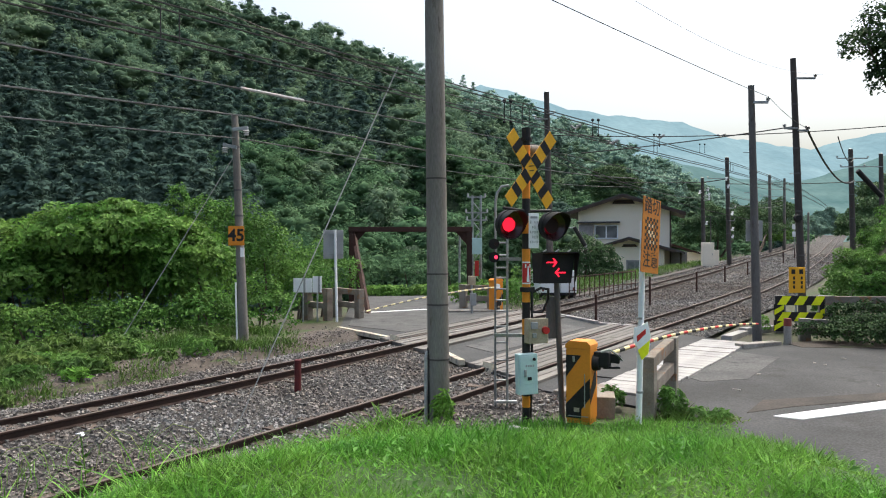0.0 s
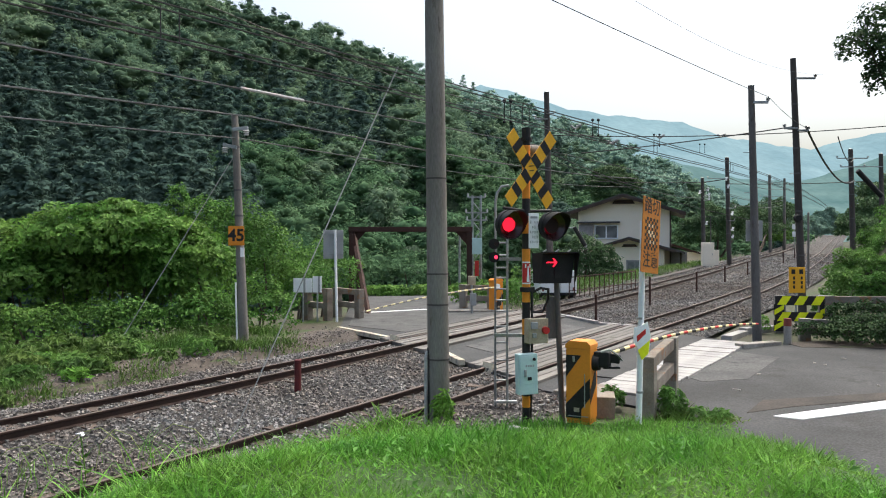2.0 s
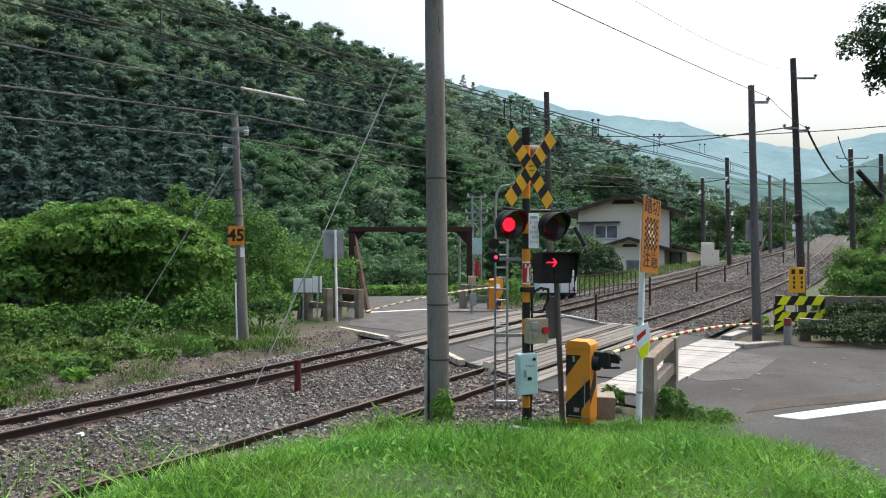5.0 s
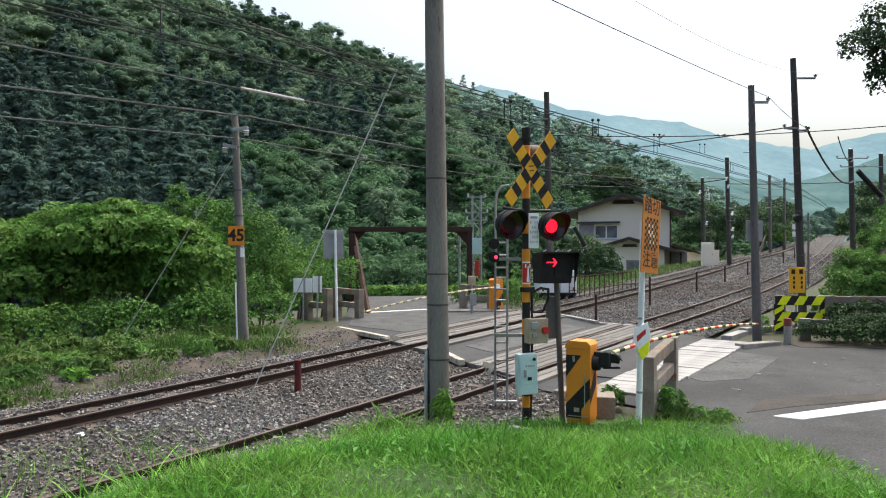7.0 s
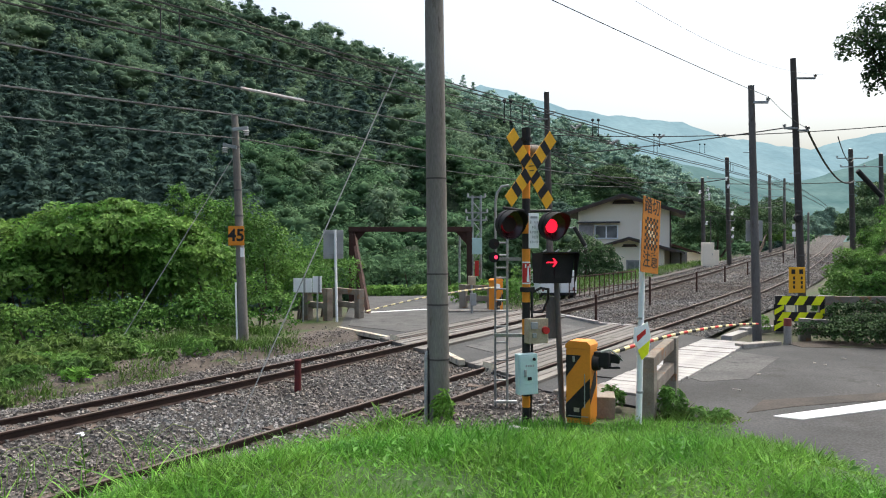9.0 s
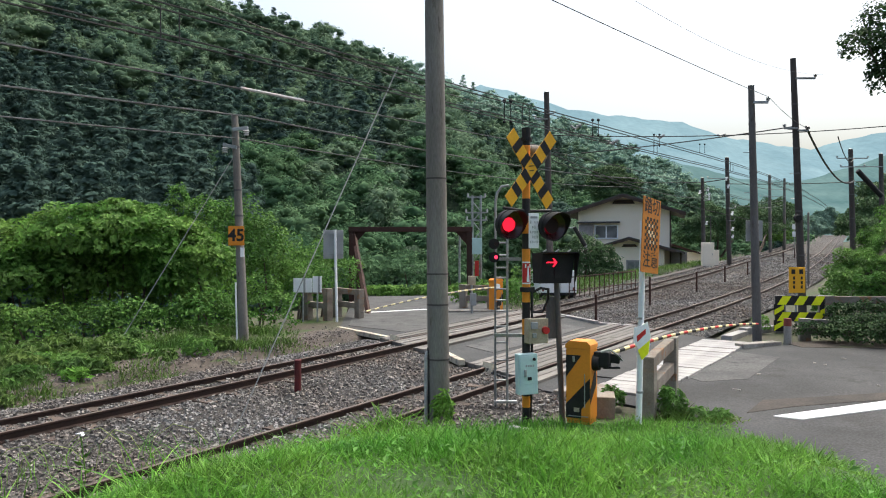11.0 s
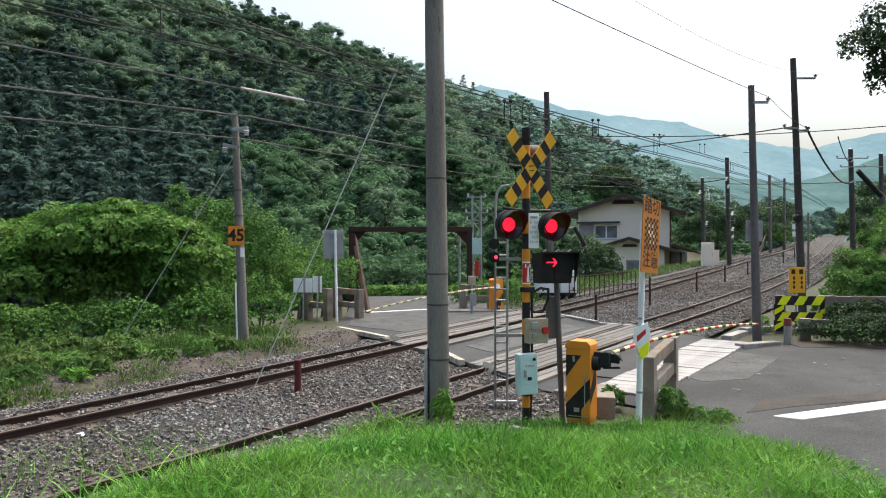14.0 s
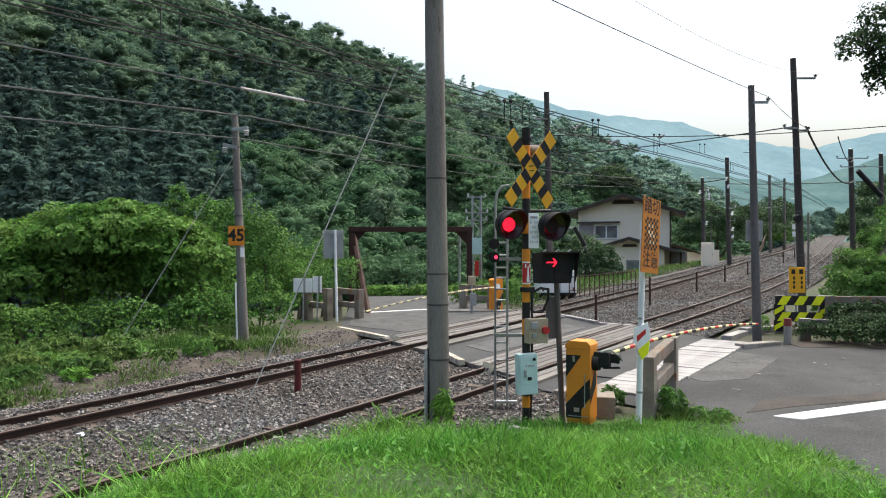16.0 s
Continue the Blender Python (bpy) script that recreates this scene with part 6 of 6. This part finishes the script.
    plant("bush", [(1.3, 30.5, 0.9, 0.9, 0.8, 0.7), (2.6, 31.5, 0.9, 1.0, 0.8, 0.8), (3.6, 33.5, 0.9, 1.2, 0.8, 1.0)], 80, 0.14, "shrub", "green shrubs behind the far gate machine", seed=17)


def build_right_plants():
    plant("tree", [(8.6, 46.5, 2.5, 1.2, 1.0, 1.1), (9.8, 46.8, 2.0, 1.0, 0.9, 1.0), (7.7, 46.6, 1.9, 0.9, 0.8, 1.0), (8.8, 46.2, 1.4, 1.4, 0.9, 0.8), (10.2, 46.6, 1.4, 0.8, 0.8, 0.7)], 200, 0.13, "gardenleaf", "dark leafy garden tree before the house", "tree", seed=21)
    plant("tree", [(21.0, 96, 11.4, 2.7, 2.2, 1.7), (23.0, 96, 10.6, 1.9, 1.6, 1.4), (19.4, 96, 10.5, 1.7, 1.6, 1.4), (21.2, 96, 9.4, 2.6, 2.2, 1.5)], 130, 0.22, "gardenleaf", "broad dark pine rising behind the house", "tree", seed=22)
    plant("tree", [(32, 90, 5.0, 3.0, 2.5, 3.0), (36, 92, 5.2, 2.6, 2.2, 2.8), (29, 88, 4.2, 2.2, 2.0, 2.2)], 110, 0.23, "gardenleaf", "dark trees beside the line beyond the house", "tree", seed=23)
    plant("tree", [(41, 100, 5.6, 3.0, 2.5, 2.6), (46, 108, 6.4, 3.0, 2.5, 3.0), (52, 120, 7.5, 3.6, 3.0, 3.4)], 60, 0.28, "gardenleaf", "green trees far up the line", "tree", seed=24)
    plant("bush", [(14.2, 27.0, 1.25, 0.75, 0.8, 0.75), (15.3, 28.5, 1.75, 1.0, 1.1, 0.95), (17.5, 30.0, 2.6, 1.2, 1.2, 1.1), (19.5, 31.5, 3.3, 1.5, 1.4, 1.2), (16.0, 26.0, 1.9, 1.1, 0.9, 1.1), (18.0, 28.0, 2.8, 1.5, 1.3, 1.4), (14.0, 24.6, 1.2, 0.9, 0.8, 0.8), (16.0, 24.0, 1.9, 1.4, 1.0, 1.2), (18.0, 24.2, 2.9, 1.6, 1.2, 1.4), (13.0, 25.8, 0.75, 0.55, 0.6, 0.45), (14.6, 25.7, 1.9, 0.75, 0.8, 0.7), (15.9, 26.6, 2.7, 0.9, 0.9, 0.8)], 330, 0.075, "shrub", "bright green bushes and tall grass on the bank", seed=25, long=2.4)
    plant("bush", [(23.5, 38, 3.3, 1.4, 1.4, 1.2), (26.0, 42, 4.0, 1.8, 1.6, 1.5), (29, 47, 4.8, 2.2, 2.0, 1.8)], 70, 0.19, "shrub", "green bushes on the bank beside the line", seed=26)
    plant("vines", [(9.0, 18.75, 0.78, 0.42, 0.3, 0.28), (9.45, 18.2, 0.76, 0.5, 0.4, 0.32), (9.95, 17.75, 0.76, 0.5, 0.45, 0.36), (10.5, 17.6, 0.8, 0.6, 0.5, 0.4), (9.8, 18.5, 0.82, 0.7, 0.4, 0.36), (11.0, 18.2, 0.86, 0.9, 0.5, 0.42), (12.4, 17.9, 0.88, 0.9, 0.5, 0.45), (13.8, 17.5, 0.9, 0.9, 0.5, 0.45), (10.4, 18.7, 1.0, 0.6, 0.3, 0.25)], 330, 0.08, "darkleaf", "dark leafy vines hanging over the low concrete fence", seed=27, stems=False)
    plant("vines", [(10.35, 19.95, 1.12, 0.4, 0.3, 0.30), (11.0, 19.9, 1.1, 0.8, 0.4, 0.42), (12.6, 19.6, 1.2, 1.0, 0.4, 0.5), (14.3, 19.3, 1.2, 1.0, 0.4, 0.5)], 260, 0.085, "darkleaf", "dark leafy vines covering the upper concrete fence", seed=28, stems=False)
    plant("weed_clump", [(3.40, 11.3, 0.50, 0.22, 0.16, 0.20), (3.28, 11.25, 0.66, 0.12, 0.12, 0.12), (3.72, 11.15, 0.38, 0.18, 0.14, 0.11), (4.02, 11.1, 0.37, 0.18, 0.13, 0.10)], 900, 0.055, "shrub", "leafy green weeds at the concrete fence's foot", "weeds", seed=29, stems=False, long=1.7)
    plant("weed_clump", [(2.62, 12.0, 0.45, 0.22, 0.2, 0.2)], 900, 0.06, "shrub", "leafy green weeds beside the gate machine", "weeds", seed=30, stems=False, long=1.5)
    plant("weed_clump", [(0.0, 10.85, 0.45, 0.16, 0.14, 0.34)], 900, 0.055, "grass", "tall leafy weed at the pole's foot", "weeds", seed=31, stems=False, long=1.8)
    plant("weed_clump", [(8.45, 20.4, 0.75, 0.25, 0.25, 0.28)], 500, 0.07, "shrub", "green weeds behind the bollard", "weeds", seed=32, stems=False)
    return plant("tree", [(15.8, 22.5, 8.6, 2.4, 2.2, 1.7), (12.05, 21.8, 8.5, 0.8, 0.8, 0.55), (12.9, 21.8, 9.15, 1.1, 1.0, 0.65), (12.6, 21.8, 7.55, 0.5, 0.7, 0.75), (13.1, 22.0, 8.2, 0.9, 0.9, 0.9), (16.5, 23, 6.8, 2.0, 2.0, 1.5)], 210, 0.105, "darkleaf", "dark overhanging tree on the bank", "tree", seed=33)


def blades(x, y, h, width, lean, rng, segs=3, z=None):
    """Bent grass blades."""
    n = len(x)
    z = terrain(x, y) if z is None else z
    a = rng.uniform(0, 6.28, n)
    dx, dy = np.cos(a), np.sin(a)
    b = rng.uniform(0, 6.28, n)
    wx, wy = np.cos(b) * width * 0.5, np.sin(b) * width * 0.5
    v = np.empty((n, 2 * segs + 1, 3))
    for k in range(segs + 1):
        f = k / segs
        cx, cy = x + dx * lean * h * f ** 2, y + dy * lean * h * f ** 2
        cz = z - 0.02 + h * f * (1 - 0.35 * lean * f)
        if k < segs:
            g = 1 - 0.55 * f
            v[:, 2 * k] = np.stack([cx - wx * g, cy - wy * g, cz], 1)
            v[:, 2 * k + 1] = np.stack([cx + wx * g, cy + wy * g, cz], 1)
        else:
            v[:, 2 * k] = np.stack([cx, cy, cz], 1)
    tri = []
    for k in range(segs - 1):
        i = 2 * k
        tri += [(i, i + 1, i + 3), (i, i + 3, i + 2)]
    tri.append((2 * segs - 2, 2 * segs - 1, 2 * segs))
    t = (np.arange(n)[:, None, None] * (2 * segs + 1) + np.array(tri)).reshape(-1, 3)
    return v.reshape(-1, 3), t


def lawn_edge(y):
    """Where the lawn meets the asphalt."""
    return np.interp(y, [5, 7.9, 8.8, 9.4, 10.1, 10.9, 11.3], [3.95, 4.05, 4.18, 4.22, 4.14, 4.0, 3.82])


def build_grass():
    rng = np.random.default_rng(9)
    n = 215000
    x, y = rng.uniform(-5.2, 4.7, n), rng.uniform(3.6, 12.6, n)
    l, s = V.x * x + V.y * y, U.x * x + U.y * y
    edge = lawn_edge(y) + 0.07 * np.sin(y * 3.1) + 0.05 * np.sin(y * 7.7)
    keep = (l > -6.15 + 0.25 * np.sin(s * 2.3)) & (x < edge) & ~((y > 11.0 + 0.12 * np.sin(x * 5)) & (x > 0.35))
    keep &= np.abs(x) < 0.66 * y + 0.3
    keep &= rng.random(n) < 0.45 + 0.55 * smooth((10.9 - y) / 3)
    x, y, l = x[keep], y[keep], l[keep]
    tall = smooth((-4.4 - l) / 1.2)
    patch = np.array([noise.noise((a * 0.9, b * 0.9, 0)) for a, b in zip(x, y)])
    h = rng.uniform(0.09, 0.25, len(x)) * (1 + 0.8 * patch) + tall * rng.uniform(0.0, 0.30, len(x))
    v, t = blades(x, y, h, rng.uniform(0.009, 0.023, len(x)), rng.uniform(0.2, 1.25, len(x)), rng, 2)
    tagged(fast_mesh("lawn_grass", v, t, M["grass"]), "fresh bright green grass on the bank", "grass", kind="stuff")
    # lawn soil under the blades
    gx, gy = np.linspace(-5.6, 4.55, 72), np.linspace(-6, 12.6, 110)
    vs, idx, fs = [], {}, []
    for j, b in enumerate(gy):
        for i, a in enumerate(gx):
            if V.x * a + V.y * b > -6.3 and not (b > 11.1 and a > 0.3) and a < lawn_edge(b) - 0.05:
                idx[i, j] = len(vs)
                vs.append((a, b, float(terrain(a, b)) + 0.045))
    for (i, j), k in idx.items():
        q = [idx.get(c) for c in ((i, j), (i + 1, j), (i + 1, j + 1), (i, j + 1))]
        if None not in q:
            fs.append(q)
    tagged(mesh_object("lawn", vs, fs, M["turf"]), "grassy bank of the lawn", "lawn", kind="structure")
    n = 900
    x = np.concatenate([rng.normal(3.38, 0.13, n // 2), rng.normal(3.95, 0.16, n // 2)])
    y = np.concatenate([rng.normal(11.25, 0.12, n // 2), rng.normal(11.05, 0.10, n // 2)])
    v, t = blades(x, y, np.concatenate([rng.uniform(0.10, 0.36, n // 2), rng.uniform(0.06, 0.20, n // 2)]), rng.uniform(0.012, 0.028, n), rng.uniform(0.4, 1.1, n), rng, 3, slope(x, y) + 0.02)
    tagged(fast_mesh("weed_tufts", v, t, M["weed"]), "leafy green weeds and grass by the concrete fence", "weeds", kind="stuff")
    # weeds on the dirt by the far track and tufts in the ballast
    n = 48000
    s, l = rng.uniform(-1, 17, n), rng.uniform(-19.5, -13.3, n)
    x, y = U.x * s + V.x * l, U.y * s + V.y * l
    dens = np.array([noise.noise((a * 0.55, b * 0.55, 2)) for a, b in zip(x, y)]) + 0.6 * smooth((8 - s) / 6) + 0.5 * smooth((-15.5 - l) / 1.5)
    k = (dens > rng.uniform(0.0, 0.5, n)) & (s < 15.5)
    x, y = x[k], y[k]
    v, t = blades(x, y, rng.uniform(0.12, 0.5, len(x)), rng.uniform(0.012, 0.03, len(x)), rng.uniform(0.3, 1.0, len(x)), rng, 2)
    tagged(fast_mesh("trackside_weeds", v, t, M["weed"]), "yellowish green weeds on the brown dirt beside the far track", "weeds", kind="stuff")
    n = 24000
    s, l = 22 + 55 * rng.random(n) ** 1.6, rng.uniform(-24, -13.6, n)
    bend = np.interp(s, *np.array(FAR).T) + 11.42
    k = (s > 19.7 - 0.50 * (l + 4.76) + 1.0)
    s, l = s[k], (l + bend)[k]
    x, y = U.x * s + V.x * l, U.y * s + V.y * l
    v, t = blades(x, y, rng.uniform(0.15, 0.5, len(x)), rng.uniform(0.02, 0.05, len(x)), rng.uniform(0.3, 1.0, len(x)), rng, 2)
    tagged(fast_mesh("verge_grass", v, t, M["weed"]), "rough grass on the verge beyond the far track", "grass", kind="stuff")
    n = 6500
    s, l = rng.uniform(1.5, 8.8, n), rng.uniform(-6.9, -5.2, n)
    tuft = np.array([noise.noise((a * 2.2, b * 2.2, 12)) for a, b in zip(s, l)]) > 0.0
    s, l = s[tuft], l[tuft]
    x, y = U.x * s + V.x * l, U.y * s + V.y * l
    v, t = blades(x, y, rng.uniform(0.22, 0.58, len(x)), rng.uniform(0.012, 0.030, len(x)), rng.uniform(0.3, 1.0, len(x)), rng, 6, np.maximum(terrain(x, y), slope(x, y) - 0.05))
    tagged(fast_mesh("tall_grass", v, t, M["grass"]), "coarse tall grass tufts along the lawn's edge", "grass", kind="stuff")
    n = 5200
    x, y = rng.uniform(-6.4, -1.0, n), rng.uniform(6.2, 10.2, n)
    l = V.x * x + V.y * y
    k = (l > -9.6) & (l < -6.0) & (rng.random(n) < 0.10 + 0.9 * smooth((l + 7.8) / 1.3)) & (np.array([noise.noise((a * 1.1, b * 1.1, 6)) for a, b in zip(x, y)]) > -0.1)
    x, y = x[k], y[k]
    v, t = blades(x, y, rng.uniform(0.25, 0.6, len(x)), rng.uniform(0.008, 0.016, len(x)), rng.uniform(0.5, 1.1, len(x)), rng, 5, np.maximum(terrain(x, y), slope(x, y) - 0.05))
    tagged(fast_mesh("long_grass", v, t, M["grass"]), "long arching grass at the edge of the ballast", "grass", kind="stuff")


def build_tufts():
    """Separate coarse tufts that stand up against the ballast."""
    rng = np.random.default_rng(17)
    chunks = []
    for k in range(95):
        s, l = rng.uniform(2.4, 8.6), rng.uniform(-6.5, -4.9)
        cx, cy = U.x * s + V.x * l, U.y * s + V.y * l
        n = int(rng.integers(16, 34))
        x, y = rng.normal(cx, 0.05, n), rng.normal(cy, 0.05, n)
        h = (0.30 + 0.08 * (8.6 - s)) * rng.uniform(0.7, 1.25) * rng.uniform(0.55, 1.0, n)
        chunks.append(blades(x, y, h, rng.uniform(0.012, 0.026, n), rng.uniform(0.35, 1.2, n), rng, 6, np.maximum(terrain(x, y), slope(x, y) - 0.05)))
    v, t = join_arrays(chunks)
    tagged(fast_mesh("grass_tufts", v, t, M["grass"]), "upright coarse grass tufts before the ballast", "grass", kind="stuff")
    for k in range(5):
        x, y = -4.8 + 0.32 * k + rng.uniform(-0.1, 0.1), 8.7 + 0.15 * k + rng.uniform(-0.1, 0.1)
        z = max(float(terrain(x, y)), float(slope(x, y)))
        w, top = rng.uniform(0.4, 0.8) * (-1 if k % 2 else 1), rng.uniform(0.4, 0.6)
        ob = part("dry_stem", tube([(0, 0, -0.05), (w * 0.15, 0, top * 0.7), (w * 0.45, 0.05, top), (w * 0.8, 0.1, top * 0.85), (w, 0.12, top * 0.55)], 0.005, 5), M["straw"], None)
        ob.location = (x, y, z)
        tagged(ob, "dry arching straw-coloured grass stem over the ballast", "grass stem", "dry stems over the ballast")


M["weed"] = leafy("yellow-green weeds", (0.055, 0.125, 0.024), (0.11, 0.175, 0.038), through=0.35, big=0.5)


def build_lawn_weeds():
    """Clover and broad weeds among the blades."""
    rng = np.random.default_rng(14)
    n = 7000
    x, y = rng.uniform(-4.5, 4.6, n), rng.uniform(4.2, 11.0, n)
    l = V.x * x + V.y * y
    dens = np.array([noise.noise((a * 1.4, b * 1.4, 8)) for a, b in zip(x, y)])
    k = (l > -6.1) & (np.abs(x) < 0.64 * y) & (dens > rng.uniform(-0.25, 0.35, n)) & (x < lawn_edge(y) - 0.12) & ~((y > 10.9) & (x > 0.35))
    x, y = x[k], y[k]
    p = np.stack([x, y, terrain(x, y) + rng.uniform(0.05, 0.19, len(x))], 1)
    v, t = leaves(p, np.tile([0, -0.3, 1.0], (len(x), 1)), 0.042, 0.4, 1.2, rng)
    tagged(fast_mesh("lawn_weeds", v, t, M["clover"]), "broad-leaved weeds and clover among the grass", "weeds", kind="stuff")


M["clover"] = leafy("clover leaves", (0.08, 0.21, 0.04), (0.15, 0.30, 0.06), through=0.35, big=0.9)
build_lawn_weeds()
build_left_thicket()
for k, (x, y, r) in enumerate(((-11.6, 18.0, 0.7), (-10.2, 17.4, 0.6), (-12.6, 17.2, 0.8), (-9.2, 18.6, 0.5), (-8.1, 19.6, 0.45), (-7.3, 17.5, 0.35), (-11.0, 16.2, 0.5), (-6.4, 20.6, 0.35))):
    z = float(terrain(x, y))
    plant("weed_clump", [(x, y, z + r * 0.4, r, r * 0.8, r * 0.75)], 240, 0.10, "weed", "tangled yellowish green weeds beside the far track", "weeds", seed=50 + k, stems=False, long=1.8, group="weeds beside the far track")
rng_w = np.random.default_rng(61)
for k in range(16):
    s, l, r = rng_w.uniform(6.8, 12.5), rng_w.uniform(-18.2, -14.6), rng_w.uniform(0.25, 0.5)
    p = on(s, l)
    z = float(terrain(p.x, p.y))
    plant("weed_clump", [(p.x, p.y, z + r * 0.35, r, r * 0.8, r * 0.7)], 260, 0.085, "weed" if k % 3 else "shrub", "tangled yellowish green weeds beside the far track", "weeds", seed=80 + k, stems=False, long=1.8, group="weeds beside the far track")
for k in range(34):
    s, r = rng_w.uniform(2.5, 9.2), rng_w.uniform(0.25, 0.45)
    p = on(s, rng_w.uniform(-17.2, -13.7 - 0.25 * max(0, s - 6)))
    z = float(terrain(p.x, p.y))
    plant("weed_clump", [(p.x, p.y, z + r * 0.25, r, r * 0.9, r * rng_w.uniform(0.45, 0.8))], 300, 0.085, ("weed", "grass", "weed", "shrub")[k % 4] if k % 9 else "straw", "tangled yellowish green weeds beside the far track", "weeds", seed=120 + k, stems=False, long=2.4, group="weeds beside the far track")
# these remote trees share the leaf colour that has haze painted in
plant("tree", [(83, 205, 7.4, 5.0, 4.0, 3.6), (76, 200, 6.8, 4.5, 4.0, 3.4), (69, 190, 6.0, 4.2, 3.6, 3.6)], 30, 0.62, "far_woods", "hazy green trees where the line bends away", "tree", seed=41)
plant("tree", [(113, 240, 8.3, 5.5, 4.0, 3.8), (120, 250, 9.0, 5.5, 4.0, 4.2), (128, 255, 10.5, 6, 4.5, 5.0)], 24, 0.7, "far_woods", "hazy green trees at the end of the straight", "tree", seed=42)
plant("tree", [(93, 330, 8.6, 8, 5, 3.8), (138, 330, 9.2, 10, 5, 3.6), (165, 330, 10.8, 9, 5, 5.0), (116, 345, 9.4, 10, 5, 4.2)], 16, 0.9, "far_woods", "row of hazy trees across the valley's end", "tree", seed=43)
plant("tree", [(66, 121, 6.6, 3.2, 3.0, 3.0), (73, 128, 8.5, 4.2, 3.5, 4.4), (60, 112, 5.6, 2.4, 2.4, 2.2)], 40, 0.42, "gardenleaf", "dark green trees on the bank beside the bend", "tree", seed=44)
plant("tree", [(45, 80, 5.4, 2.6, 2.4, 2.8), (50, 86, 7.6, 3.6, 3.0, 3.6), (42, 76, 4.2, 1.8, 1.8, 1.6)], 60, 0.30, "gardenleaf", "dark green trees on the bank above the line", "tree", seed=45)
plant("bush", [(45.5, 106, 4.3, 1.8, 1.6, 1.3), (49.5, 112, 4.6, 1.6, 1.5, 1.2), (54, 122, 4.9, 1.6, 1.5, 1.1), (60, 133, 5.2, 1.8, 1.5, 1.2)], 60, 0.26, "shrub", "green bushes along the far track", seed=46)
TREE, TREE_CROWN = build_right_plants()
build_grass()
build_tufts()


# ---- what moves: added dark covers slide over lenses and arrow as switching off, the tree sways a little ----
def motions():
    step, half = 1 / 30, 0.632
    for (lamp, shutter), lit_first in zip(LAMPS, (True, False)):
        back, front = pose(0, 0.03, 0), pose(0, -0.0405, 0)
        lit = lit_first
        rows = [(0, back if lit else front)]
        k = 0
        while 0.1 + half * k < 15.99:
            t = 0.1 + half * k
            # a lamp lights just before the other fades
            t = math.ceil(t * 30 - 1e-6) / 30 if lit else round((t - 0.02) * 30) / 30
            rows += [(t - step, back if lit else front), (t, front if lit else back)]
            lit = not lit
            k += 1
        rows.append((16, back if lit else front))
        walk(shutter, [r for i, r in enumerate(rows) if i == 0 or r[0] > rows[i - 1][0] + 0.01])
    behind, before = pose(-0.10, -0.08, 2.195), pose(-0.10, -0.124, 2.195)
    walk(ARROW_COVER, [(0, behind), (1.667, behind), (1.7, before), (16, before)])
    walk(TREE_CROWN, [(0.5 * k, pose(0, 0, 0, 0.25 * math.sin(1.3 * k), 0.3 * math.sin(0.9 * k + 1), 0)) for k in range(33)])


motions()
